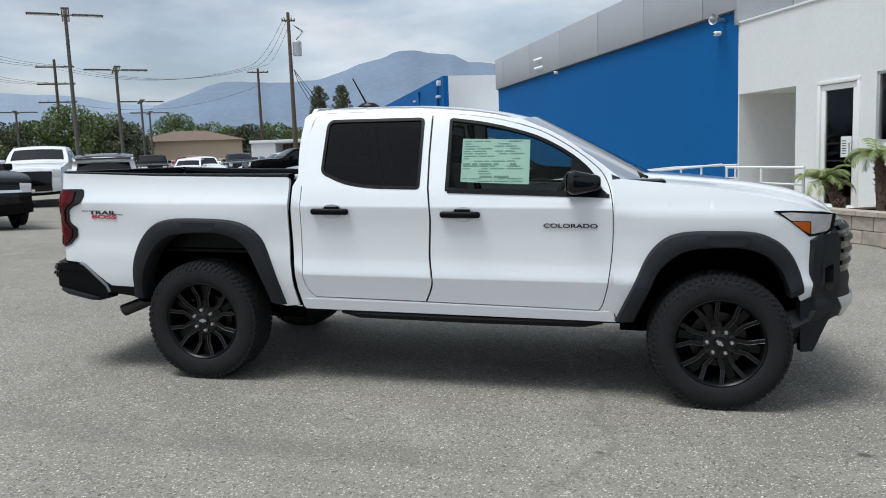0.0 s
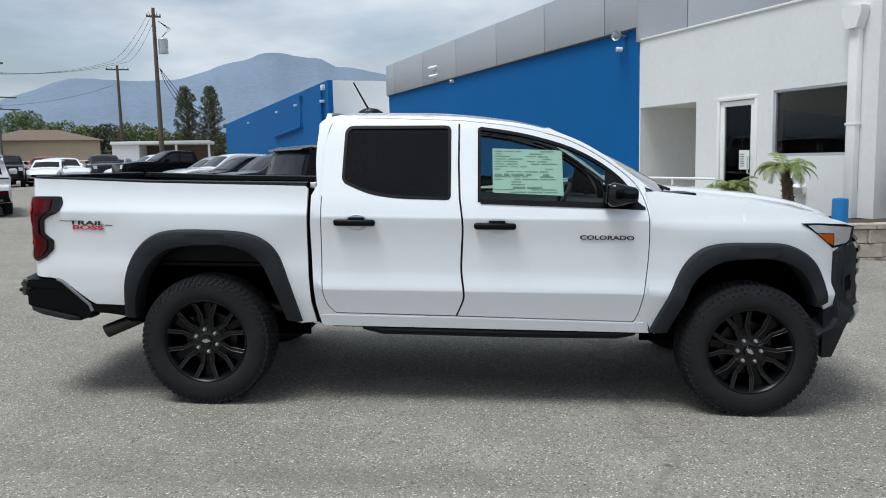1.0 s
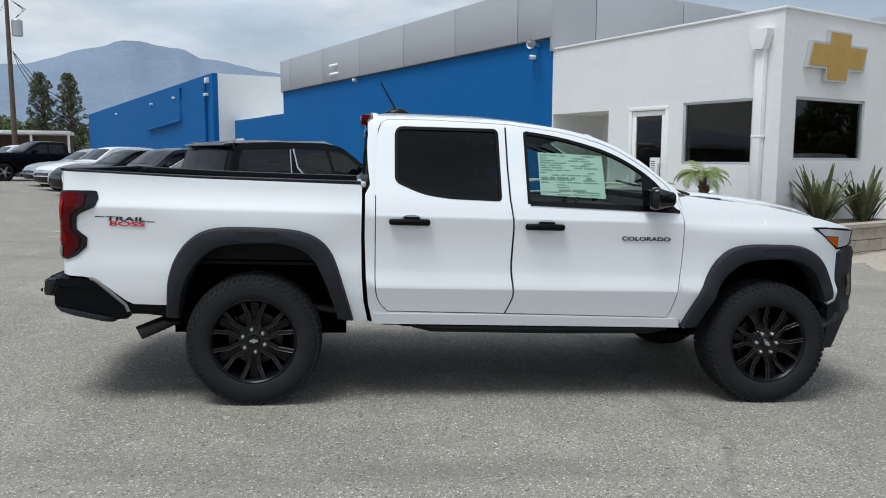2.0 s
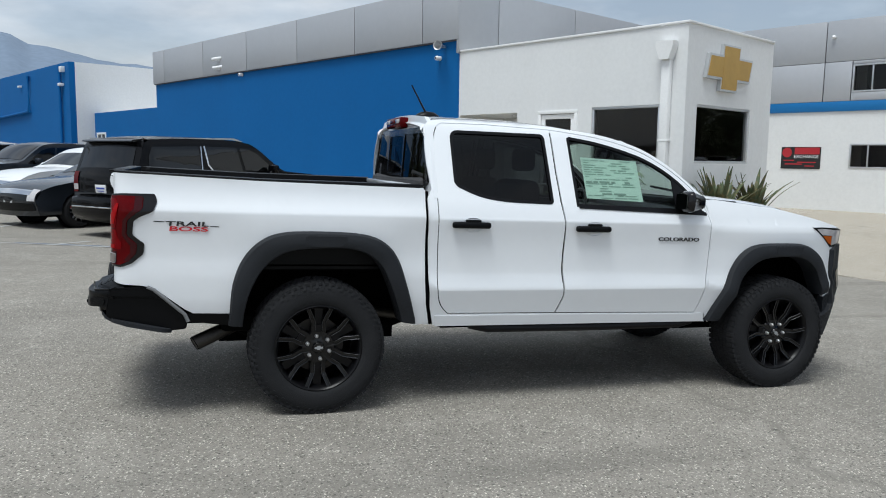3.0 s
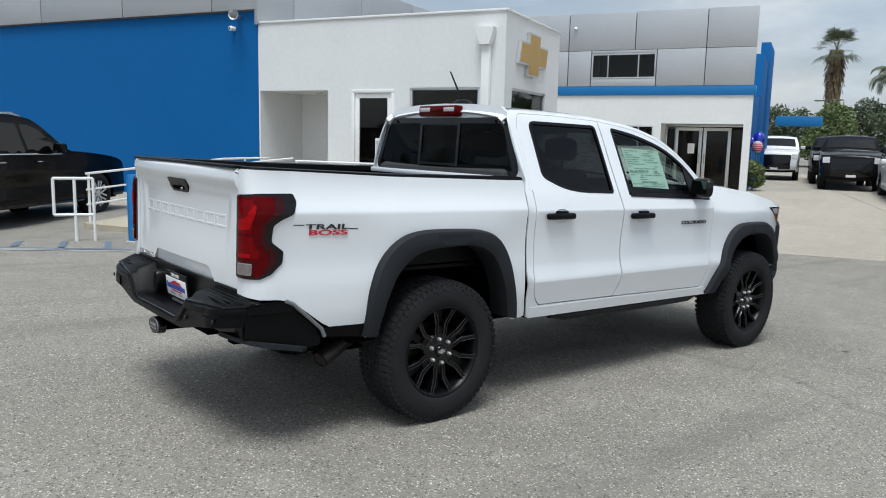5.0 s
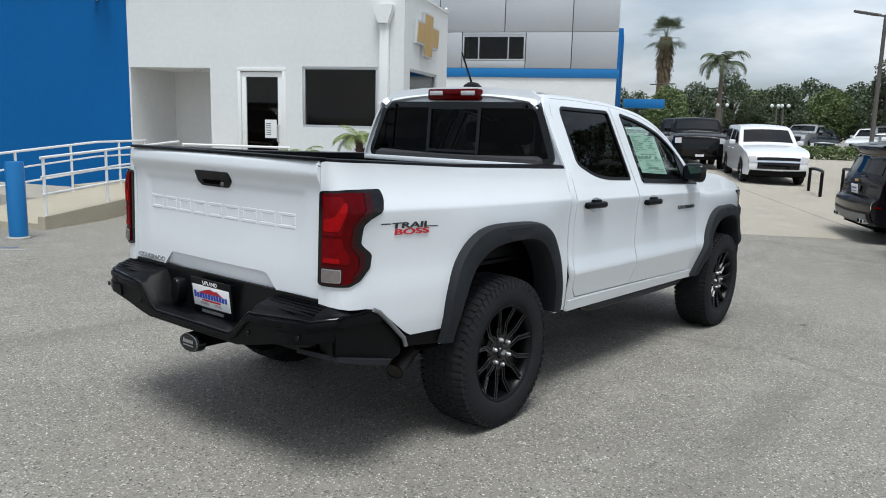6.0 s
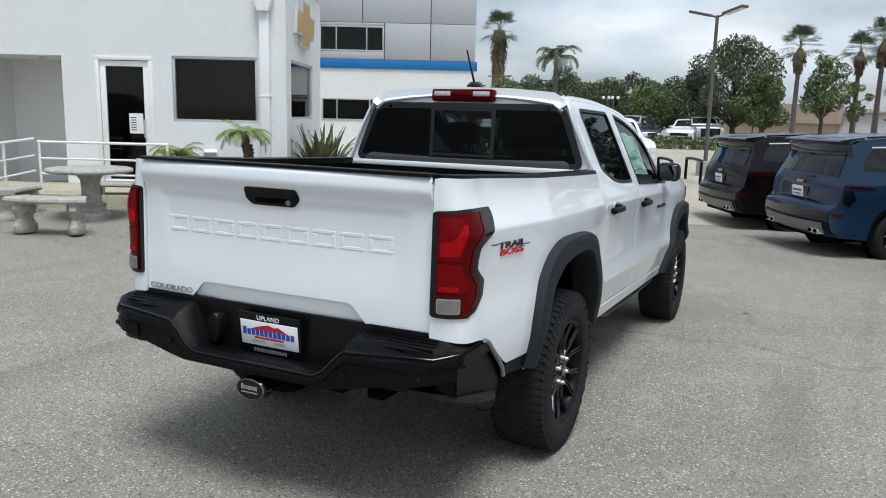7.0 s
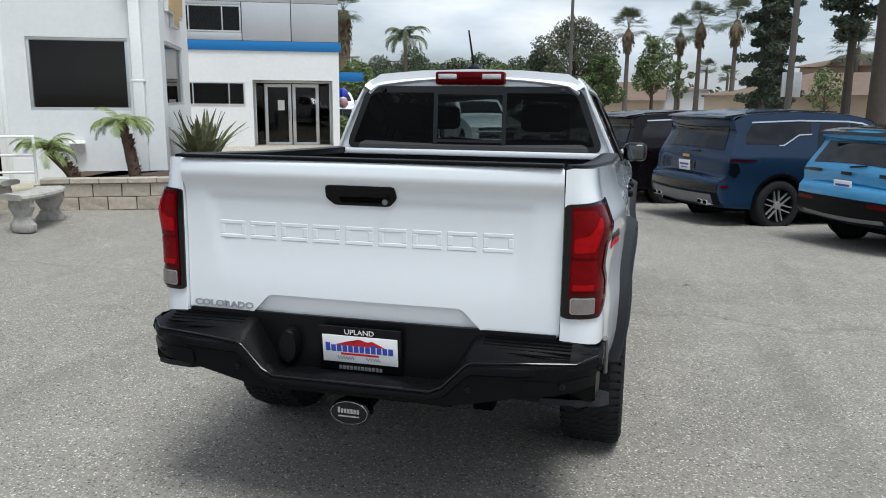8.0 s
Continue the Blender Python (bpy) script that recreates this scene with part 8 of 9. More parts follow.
def dress_xl(car, S, patch, over, dense):
    """Rear of the long black wagon: chrome bar, tall lamps, twin pipes, roof spoiler and rails."""
    for s in (-1, 1):
        a, b = (0.80, 0.985) if s > 0 else (-0.985, -0.80)
        patch("tail_lamp", 0.86, 1.27, a, b, M["red_lens"], out=0.014)
        patch("reverse_lens", 0.92, 1.03, a * 0.98, b * 0.98, M["clear_lens"], out=0.018)
        bm = bmesh.new()
        prism(bm, [(-0.9, 1.905), (1.3, 1.955), (1.55, 1.89), (1.5, 1.885), (1.25, 1.92), (-0.85, 1.875)], s * 0.76, s * 0.80)
        part("roof_rail", bm, M["alu"], car)
        fm = lambda out: (lambda u, v: (u, s * (S.w(u, v) + out), v))
        for xx in (0.62, 1.55):
            part("handle_trim", box(bmesh.new(), (xx + 0.01, min(s * (S.w(xx, 1.09) + 0.030), s * (S.w(xx, 1.09) + 0.036)), 1.088), (xx + 0.19, max(s * (S.w(xx, 1.09) + 0.030), s * (S.w(xx, 1.09) + 0.036)), 1.104), 0.002), M["chrome"], car)
        skin("chrome_line", [(-0.95, 1.245), (-0.95, 1.262), (0.30, 1.262), (0.30, 1.245)], fm(0.010), M["chrome"], car, step=0.4, lip=0.006, flip=-s)
        skin("chrome_line", [(0.30, 1.245), (0.37, 1.77), (0.345, 1.77), (0.275, 1.262)], fm(0.010), M["chrome"], car, step=0.4, lip=0.006, flip=-s)
        skin("chrome_line", [(0.60, 1.225), (0.455, 1.40), (0.42, 1.78), (0.46, 1.78), (0.49, 1.41), (0.63, 1.243), (2.3, 1.235), (2.3, 1.218)], fm(0.010), M["chrome"], car, step=0.4, lip=0.006, flip=-s)
    patch("tailgate_bar", 1.13, 1.20, -0.72, 0.72, M["chrome"], out=0.022)
    bm = bmesh.new()
    prism(bm, [(-0.72, 1.90), (-1.06, 1.86), (-1.10, 1.83), (-0.90, 1.80)], -0.74, 0.74)
    part("roof_spoiler", bm, M["gloss_black"], car)
    bm = bmesh.new()
    for k in range(8):
        box(bm, (-1.205, 0.30 - k * 0.085, 1.04), (-1.185, 0.245 - k * 0.085, 1.075))
    part("lettering_bars", bm, M["chrome"], car, smooth=False)
    part("bumper_strip", box(bmesh.new(), (-1.345, -0.75, 0.60), (-1.32, 0.75, 0.63), 0.008), M["chrome"], car)
    for y in (-0.92, 0.92):
        part("reflector", box(bmesh.new(), (-1.22, y - 0.07, 0.55), (-1.20, y + 0.07, 0.585), 0.008), M["red_lens"], car)
    rear_plate(car, -1.225, 0.95)
    for y in (-0.70, -0.56):
        bm = bmesh.new()
        lathe(bm, [(0.05, 0.0), (0.056, -0.02), (0.056, -0.18), (0.048, -0.19), (0.045, -0.02)], 18, "X", Matrix.Translation((-1.02, y, 0.42)))
        part("exhaust_tip", bm, M["chrome"], car)
    part("skid_strip", box(bmesh.new(), (0.55, -1.045, 0.30), (2.9, -0.9, 0.36), 0.02), M["gloss_black"], car)


def dress_l(bar):
    def f(car, S, patch, over, dense):
        for s in (-1, 1):
            a, b = (0.50, 0.99) if s > 0 else (-0.99, -0.50)
            patch("tail_lamp", 1.045, 1.085, a, b, M["red_smoke"], out=0.014)
            fm = lambda out: (lambda u, v: (u, s * (S.w(u, v) + out), v))
            skin("tail_lamp", [(-0.90, 1.045), (-0.90, 1.088), (-0.45, 1.080), (-0.50, 1.055)], fm(0.008), M["red_smoke"], car, step=0.2, lip=0.006, flip=-s)
            skin("lamp_drop", [(-0.90, 0.86), (-0.90, 1.03), (-0.78, 1.02), (-0.72, 0.90), (-0.80, 0.80)], fm(0.006), M["gloss_black"], car, step=0.2, lip=0.006, flip=-s)
            skin("chrome_line", [(-0.52, 1.63), (0.3, 1.672), (1.2, 1.672), (1.46, 1.65), (1.75, 1.555), (2.24, 1.17), (2.22, 1.15), (1.73, 1.535), (1.45, 1.625), (1.2, 1.648), (0.3, 1.65), (-0.52, 1.61)], fm(0.010), M["chrome"], car, step=0.5, lip=0.006, flip=-s)
            skin("chrome_line", [(-0.06, 1.282), (0.03, 1.284), (0.31, 1.440), (0.53, 1.452), (0.53, 1.468), (0.30, 1.456), (0.02, 1.300), (-0.06, 1.298)], fm(0.012), M["chrome"], car, step=0.5, lip=0.006, flip=-s)
            bm = bmesh.new()
            prism(bm, [(-0.5, 1.765), (0.3, 1.815), (1.1, 1.81), (1.1, 1.79), (0.3, 1.795), (-0.5, 1.745)], s * 0.70, s * 0.735)
            part("roof_rail", bm, M["gloss_black"], car)
            skin("reflector", [(-1.0, 0.66), (-1.0, 0.69), (-0.88, 0.69), (-0.88, 0.66)], fm(0.012), M["red_lens"], car, step=0.4, lip=0.004, flip=-s)
        bm = bmesh.new()
        prism(bm, [(-0.55, 1.755), (-0.90, 1.70), (-0.93, 1.675), (-0.74, 1.64)], -0.78, 0.78)
        part("roof_spoiler", bm, M["gloss_black"], car)
        part("wiper", tube(bmesh.new(), [(-0.955, 0.0, 1.15), (-0.965, -0.30, 1.17)], 0.012, 6), M["satin_black"], car)
        patch("bumper_trim", 0.40, 0.60, -0.99, 0.99, M["black_trim"], out=0.012)
        patch("skid_plate", 0.44, 0.56, -0.88, 0.88, M["skid"], out=0.022)
        patch("plate_recess", 0.86, 1.01, -0.26, 0.26, M["gloss_black"], out=0.010)
        patch("lamp_bar", 1.035, 1.075, -0.55, 0.55, M["gloss_black"], out=0.012)
        patch("bumper_band", 0.60, 0.70, -0.99, 0.99, M["gloss_black"], out=0.006)
        part("emblem", box(bmesh.new(), (-1.015, -0.09, 1.055), (-1.0, 0.09, 1.10), 0.006), M["gold"] if bar else M["gloss_black"], car)
        rear_plate(car, -1.02, 0.93)
        quad_pipes(car, -1.04, 0.42, (-0.72, -0.58, 0.58, 0.72))
    return f


def dress_m(car, S, patch, over, dense):
    for s in (-1, 1):
        a, b = (0.55, 0.99) if s > 0 else (-0.99, -0.55)
        patch("tail_lamp", 0.98, 1.06, a, b, M["gloss_black"], out=0.014)
        patch("reflector", 0.60, 0.68, a, b * 0.95 if s > 0 else b, M["red_lens"], out=0.016)
        fm = lambda out: (lambda u, v: (u, s * (S.w(u, v) + out), v))
        skin("roof_black", [(-0.60, 1.50), (-0.5, 1.60), (0.3, 1.665), (0.9, 1.66), (1.3, 1.60), (1.28, 1.53), (0.9, 1.57), (0.2, 1.56), (-0.4, 1.48)], fm(0.008), M["gloss_black"], car, step=0.4, lip=0.004, flip=-s)
    bm = bmesh.new()
    prism(bm, [(-0.45, 1.63), (-0.78, 1.58), (-0.80, 1.55), (-0.60, 1.50)], -0.74, 0.74)
    part("roof_spoiler", bm, M["gloss_black"], car)
    patch("roof_cover", 1.56, 1.70, -0.99, 0.99, M["gloss_black"], out=0.008)
    patch("bumper_trim", 0.40, 0.70, -0.99, 0.99, M["black_trim"], out=0.012)
    patch("skid_plate", 0.44, 0.50, -0.8, 0.8, M["skid"], out=0.020)
    part("emblem", box(bmesh.new(), (-0.965, -0.09, 1.01), (-0.945, 0.09, 1.055), 0.006), M["gloss_black"], car)
    part("wiper", tube(bmesh.new(), [(-0.90, 0.0, 1.12), (-0.90, -0.28, 1.15)], 0.012, 6), M["satin_black"], car)
    rear_plate(car, -0.985, 0.86)


def dress_front(grille_mat, chrome_bar=True):
    def f(car, S, patch, over, dense):
        top = max(p[1] for p in S.top if p[0] > S.wb + 0.5)
        hi = S.top[-3][1]
        patch("grille", 0.55, hi - 0.02, -0.72, 0.72, M[grille_mat], True, 0.014)
        if chrome_bar:
            patch("grille_bar", (0.55 + hi) / 2 - 0.01, (0.55 + hi) / 2 + 0.09, -0.80, 0.80, M["chrome"], True, 0.022)
        for s in (-1, 1):
            a, b = (0.74, 0.99) if s > 0 else (-0.99, -0.74)
            patch("headlamp", hi - 0.22, hi + 0.01, a, b, M["clear_lens"], True, 0.02)
        patch("front_trim", 0.34, 0.54, -0.95, 0.95, M["black_trim"], True, 0.012)
        bm = bmesh.new()
        box(bm, (S.x1 + 0.06, -0.155, 0.50), (S.x1 + 0.08, 0.155, 0.62), 0.004)
        part("plate", bm, M["plate_white"], car)
    return f


P_BLACK = paint("paint_black", (0.002, 0.002, 0.0026), 0.0, 0.22, 0.08)
P_MAROON = paint("paint_maroon", (0.006, 0.0045, 0.006), 0.1, 0.25, 0.15)
P_BLUE = paint("paint_dark_blue", (0.0100, 0.0275, 0.059), 0.1, 0.40, 0.2)
P_SKY = paint("paint_sky_blue", (0.05, 0.27, 0.50), 0.2)
P_GREY = paint("paint_grey", (0.016, 0.020, 0.026), 0.1, 0.5, 0.3)
P_SILVER = paint("paint_silver", (0.42, 0.43, 0.44), 0.5)
P_WHITE = paint("paint_white_car", (0.76, 0.77, 0.78))
P_RED = paint("paint_red", (0.25, 0.012, 0.015), 0.1)

parked_car("wagon", "long glossy black sport utility with chrome trim by the blue wall", "suv", SUV_XL, -1.48, 10.79, 41, P_BLACK, dress_xl, "wheel_silver", 7)
parked_car("sport_utility", "dark maroon-black sport utility with grey skid plate", "suv", SUV_L, 13.09, -1.12, -62, P_MAROON, dress_l(True), "alu", 6, cladding=True, dz=-0.04, grow=1.045)
parked_car("sport_utility", "dark metallic blue sport utility with dealer plate", "suv", SUV_L, 10.08, -2.63, -61, P_BLUE, dress_l(True), "alu", 6, cladding=True, dz=-0.05, grow=1.045)
parked_car("crossover", "bright sky-blue crossover with a black roof", "suv", SUV_M, 7.52, -4.33, -60, P_SKY, dress_m, "alu", 8, cladding=True, grow=0.95)


def nose_at(fx, fy, heading, S):
    h = radians(heading)
    return fx - math.cos(h) * S.x1, fy - math.sin(h) * S.x1


for nm, lab, S, fx, fy, hd, pm, gm in (
        ("sport_utility", "white full-size sport utility with a black grille", SUV_XL, 21.5, 3.55, 207, P_WHITE, "gloss_black"),
        ("pickup_truck", "black pickup truck with a chrome grille bar", PICKUP, 25.6, 7.6, 205, P_BLACK, "gloss_black"),
        ("pickup_truck", "white heavy-duty pickup truck with a chrome bumper", PICKUP, -15.55, 15.45, -58, P_WHITE, "gloss_black"),
        ("sport_utility", "black sport utility with silver wheels", SUV_XL, -10.1, 7.9, -32, P_BLACK, "gloss_black"),
        ("sedan", "dark grey electric sedan with a black grille", SEDAN, -4.35, 12.15, 222, P_GREY, "gloss_black")):
    x, y = nose_at(fx, fy, hd, S)
    parked_car(nm, lab, nm.replace("_", " ") if nm != "sport_utility" else "suv", S, x, y, hd, pm, dress_front(gm), "chrome" if nm != "sedan" else "alu", 6, grow=0.93 if fx == 21.5 else 1.0)

parked_car("crossover", "white crossover with a black lower bumper, its tail to the drive", "suv", SUV_M, -12.20, 14.72, 124, P_WHITE, dress_m, "alu", 8)

# rows of stock further back, along the workshop and across the yard
rng = random.Random(21)
paints = [(P_WHITE, "white"), (P_BLACK, "black"), (P_SILVER, "silver"), (P_GREY, "dark grey"), (P_WHITE, "white"), (P_RED, "dark red"), (P_BLUE, "dark blue")]


def stock(kind, cx, cy, hd, k, where):
    S = {"suv": SUV_L, "sedan": SEDAN, "pickup truck": PICKUP, "crossover": SUV_M}[kind]
    pm, pn = paints[k % 7]
    x, y = nose_at(cx, cy, hd, S)
    parked_car(kind.replace(" ", "_"), f"{pn} {kind} parked {where}", kind, S, x, y, hd, pm, dress_front("gloss_black", k % 2 == 0), "alu", 5, "stock cars")


stock("crossover", -5.6, 16.6, 222, 0, "beside the dark sedan")
stock("suv", -7.6, 19.6, 222, 3, "in the row along the workshop")
stock("crossover", -9.6, 22.6, 222, 1, "in the row along the workshop")
stock("suv", -11.4, 26.0, 222, 4, "in the row along the workshop")
stock("crossover", -13.2, 29.4, 222, 2, "in the row along the workshop")
stock("pickup truck", -17.5, 34.0, 222, 1, "in the row along the workshop")
stock("suv", -20.5, 39.0, 222, 0, "in the row along the workshop")
stock("pickup truck", 30.2, 12.8, 206, 0, "beyond the entrance pylon")
stock("pickup truck", 29.2, 9.6, 206, 1, "beyond the entrance pylon")
kinds = ["suv", "sedan", "pickup truck", "crossover", "suv", "pickup truck", "sedan"]
for k in range(9):
    b = radians(127.5 - 2.05 * k)
    D = 51 + 1.3 * k
    stock(kinds[k % 7], 2.7 + D * math.cos(b), -5.6 + D * math.sin(b), -70 + 12 * ((k * 5) % 3), (k * 3 + 2), "across the yard")
for k in range(7):
    b = radians(126.0 - 2.2 * k)
    D = 62 + 0.5 * k
    stock(kinds[(k + 3) % 7], 2.7 + D * math.cos(b), -5.6 + D * math.sin(b), -75 + 15 * (k % 2), (k * 2 + 1), "across the yard")
for k in range(5):
    b = radians(15.5 - 2.1 * k)
    stock(kinds[(k + 1) % 7], -3.6 + 57 * math.cos(b), -2.0 + 57 * math.sin(b), 200 - 25 * (k % 2), (0, 2, 3, 7, 9)[k], "on the far side of the drive")
# ---- trees, poles, distance ----
def leaf_cloud(name, centres, radii, n, size, material, parent, seed, flat=0.85, kind="stuff"):
    """Many small leaf blades scattered through clumps; one mesh."""
    r = np.random.default_rng(seed)
    c, rad = np.array(centres, float), np.array(radii, float)
    wts = rad ** 2 / (rad ** 2).sum()
    pick = r.choice(len(c), n, p=wts)
    d = r.normal(size=(n, 3))
    d /= np.linalg.norm(d, axis=1)[:, None]
    k = r.uniform(0.25, 1.0, n) ** 0.45
    p = c[pick] + d * (rad[pick] * k)[:, None] * np.array([1, 1, flat])
    a = r.normal(size=(n, 3))
    a /= np.linalg.norm(a, axis=1)[:, None]
    b = np.cross(a, r.normal(size=(n, 3)))
    b /= np.linalg.norm(b, axis=1)[:, None]
    s = size * r.uniform(0.6, 1.4, n)[:, None]
    v = np.stack([p - a * s, p + b * s * 0.45, p + a * s, p - b * s * 0.45], 1).reshape(-1, 3)
    f = np.arange(4 * n).reshape(-1, 4)
    mesh = bpy.data.meshes.new(name)
    mesh.from_pydata(v.tolist(), [], f.tolist())
    mesh.materials.append(material)
    ob = new(name, mesh)
    ob.parent = parent
    return tagged(ob, kind=kind)


def broad_tree(x, y, h, spread, material, seed, label, n=3200, clumps=16, leaf=0.16, trunk=0.16, base=0.32, group="yard trees", tall=1.0, z=None):
    """A tree: tapered trunk, limbs to each clump, a ragged crown of leaves with gaps."""
    rng = random.Random(seed)
    t = thing("tree", label, "tree", group, Matrix.Translation((x, y, (zg(x, y) if z is None else z) - 0.1)))
    cs, rs = [], []
    for k in range(clumps):
        a, u = k * 2.399 + rng.uniform(-0.4, 0.4), (k + 0.5) / clumps
        zz = h * (base + (1 - base) * (0.12 + 0.80 * u))
        reach = spread * math.sin(math.pi * min(0.97, 0.18 + 0.80 * u)) ** 0.7 * rng.uniform(0.35, 0.95)
        cs.append((math.cos(a) * reach, math.sin(a) * reach, zz))
        rs.append(spread * rng.uniform(0.24, 0.42) * tall)
    bm = bmesh.new()
    tube(bm, [(0, 0, 0), (0.05 * h * 0.2, 0, h * 0.3), (0.02 * h, 0.02 * h, h * 0.6), (0, 0, h * 0.9)], [trunk, trunk * 0.8, trunk * 0.5, trunk * 0.12], 9)
    for c in cs:
        z0 = max(h * base * 0.8, c[2] - spread * 0.6)
        tube(bm, [(0.01 * h, 0, z0), (c[0] * 0.5, c[1] * 0.5, (z0 + c[2]) / 2 + 0.1), c], [trunk * 0.38, trunk * 0.22, trunk * 0.06], 6)
    part("trunk", bm, M["bark"], t)
    leaf_cloud("crown", cs, rs, int(n * 1.5), leaf * 0.72, M[material], t, seed)
    return t


def fan_palm(x, y, h, seed, label, crown=1.5, skirt=0.62, feather=False, trunk=0.22, group="tall palms", tm="tall_trunk"):
    rng = random.Random(seed)
    t = thing("palm_tree", label, "palm", group, Matrix.Translation((x, y, zg(x, y) - 0.1)))
    bm = bmesh.new()
    b = rng.uniform(-0.2, 0.2)
    tube(bm, [(0, 0, 0), (b * 0.3, 0, h * 0.35), (b, 0.1 * b, h * 0.7), (b * 0.8, 0, h)], [trunk * 1.25, trunk, trunk * 0.85, trunk * 0.8], 12)
    part("trunk", bm, M[tm], t)
    top = Vector((b * 0.8, 0, h))
    n = 36 if not feather else 26
    for k in range(n):
        bm = bmesh.new()
        az = k * 2.399 + rng.uniform(-0.2, 0.2)
        lift = rng.uniform(-0.55, 1.45)
        if feather:
            frond(bm, top, az, crown * 1.5 * rng.uniform(0.9, 1.1), rng.uniform(0.2, 1.3), 2.3, 16, crown * 0.42, 0.035, rng)
        else:
            d = Vector((math.cos(az) * math.cos(lift), math.sin(az) * math.cos(lift), math.sin(lift)))
            st = crown * rng.uniform(0.45, 0.6)
            hub = top + d * st
            sd = d.cross(Vector((0, 0, 1))).normalized()
            up = sd.cross(d).normalized()
            v = [bm.verts.new(q) for q in (top - sd * 0.02, top + sd * 0.02, hub + sd * 0.015, hub - sd * 0.015)]
            bm.faces.new(v)
            for j in range(13):
                a = -1.5 + 3.0 * j / 12
                q = (d * math.cos(a) + sd * math.sin(a) + up * rng.uniform(-0.08, 0.08)).normalized()
                L = crown * rng.uniform(0.42, 0.56) * (0.75 + 0.25 * math.cos(a))
                w = q.cross(up).normalized() * 0.045
                m, e = hub + q * L * 0.6, hub + q * L - Vector((0, 0, 0.18 * L))
                vv = [bm.verts.new(z) for z in (hub, m + w, e, m - w)]
                bm.faces.new(vv)
        part("frond", bm, M["frond_dark"], t, smooth=False)
    if skirt:
        bm = bmesh.new()
        for k in range(260):
            az, zz = rng.uniform(0, math.tau), h - crown * skirt * rng.uniform(0.05, 1.0) ** 1.4
            o = Vector((math.cos(az), math.sin(az), 0))
            r0 = trunk * 0.8
            L = crown * rng.uniform(0.35, 0.6)
            q = top * (zz / h) + Vector((0, 0, 0)) + o * r0
            q.z = zz
            tip = q + o * L * rng.uniform(0.10, 0.55) * (0.4 + 0.6 * (zz - h + crown * skirt) / (crown * skirt)) - Vector((0, 0, L * 0.8))
            sd = Vector((-math.sin(az), math.cos(az), 0)) * 0.09
            vv = [bm.verts.new(z) for z in (q - sd * 0.4, q + sd * 0.4, tip + sd, tip - sd)]
            bm.faces.new(vv)
        tagged(part("dead_skirt", bm, M["frond_dead"], t, smooth=False), kind="stuff")


def conifer(x, y, h, r, seed, label, n=4200, leaf=0.16, mname="leaf_d", low=0.12):
    rng = random.Random(seed)
    t = thing("conifer", label, "tree", "conifers", Matrix.Translation((x, y, zg(x, y) - 0.1)))
    bm = bmesh.new()
    tube(bm, [(0, 0, 0), (0.1, 0, h * 0.5), (0, 0, h)], [0.19, 0.13, 0.03], 9)
    cs, rs = [], []
    k = 0
    z = h * low
    while z < h:
        u = z / h
        L = r * (1.05 - u) ** 0.6 * rng.uniform(0.55, 1.1)
        a = k * 2.399 + rng.uniform(-0.3, 0.3)
        tip = (math.cos(a) * L, math.sin(a) * L, z - 0.05 * L)
        tube(bm, [(0, 0, z), (tip[0] * 0.5, tip[1] * 0.5, z + 0.12 * L), tip], [0.06, 0.04, 0.012], 5)
        for q, rr in ((0.22, 0.24), (0.55, 0.26), (0.9, 0.22)):
            cs.append((tip[0] * q, tip[1] * q, z + 0.05))
            rs.append(max(0.28, r * rr * rng.uniform(1.0, 1.6)))
        z += h * 0.030
        k += 1
    part("trunk", bm, M["bark_dark"], t)
    leaf_cloud("crown", cs, rs, n, leaf, M[mname], t, seed, 0.55)


def polar(b, D, cx=-3.6, cy=-1.8):
    """A place by bearing and distance from a point of the yard."""
    if cx == 2.7:
        b, cx, cy = b + 0.60, 1.9, -5.5
    return cx + D * math.cos(radians(b)), cy + D * math.sin(radians(b))


FAR = 1.6
# beyond the drive
for b, D, h, sd, cr in ((1.14, 78, 8.5, 1, 2.3), (-2.43, 80, 8.3, 2, 2.1), (-3.72, 76, 8.8, 3, 2.3), (-6.02, 74, 8.8, 4, 2.4)):
    fan_palm(*polar(b, D, -3.7, -1.0), h, sd, "tall fan palm with a brown skirt of dead fronds", cr)
fan_palm(*polar(22.5, 76, -3.4, -2.2), 9.9, 5, "stout fan palm with a thick shaggy trunk", 2.3, 1.4, trunk=0.66, tm="frond_dead")
fan_palm(*polar(17.95, 56), 5.9, 6, "feather palm with drooping green fronds", 1.4, skirt=False, feather=True, trunk=0.17)
fan_palm(*polar(-4.33, 120, -3.7, -1.0), 6.5, 7, "distant green fan palm across the street", 1.7, skirt=False)
fan_palm(*polar(-5.72, 118, -3.7, -1.0), 5.4, 8, "distant green fan palm across the street", 1.8, skirt=False)
fan_palm(*polar(-13.5, 60, -3.7, -1.0), 5.4, 9, "bushy green fan palm near the houses", 2.2, skirt=False)
broad_tree(*polar(5.5, 62), 8.0, 4.0, "leaf_c", 31, "tall eucalyptus with a ragged brownish-green crown", 9500, 40, 0.15, 0.22, 0.2, tall=0.72)
broad_tree(*polar(3.6, 58), 5.2, 1.9, "leaf_p", 32, "broad green pepper tree", 5200, 18, 0.14, 0.2, 0.25)
broad_tree(*polar(-0.7, 66, -3.7, -1.0), 7.0, 2.0, "leaf_a", 33, "slender green street tree with an open crown", 3800, 20, 0.15, 0.16, 0.32)
broad_tree(*polar(-2.55, 70, -3.7, -1.0), 5.3, 1.1, "leaf_a", 34, "small thin street tree", 900, 12, 0.15)
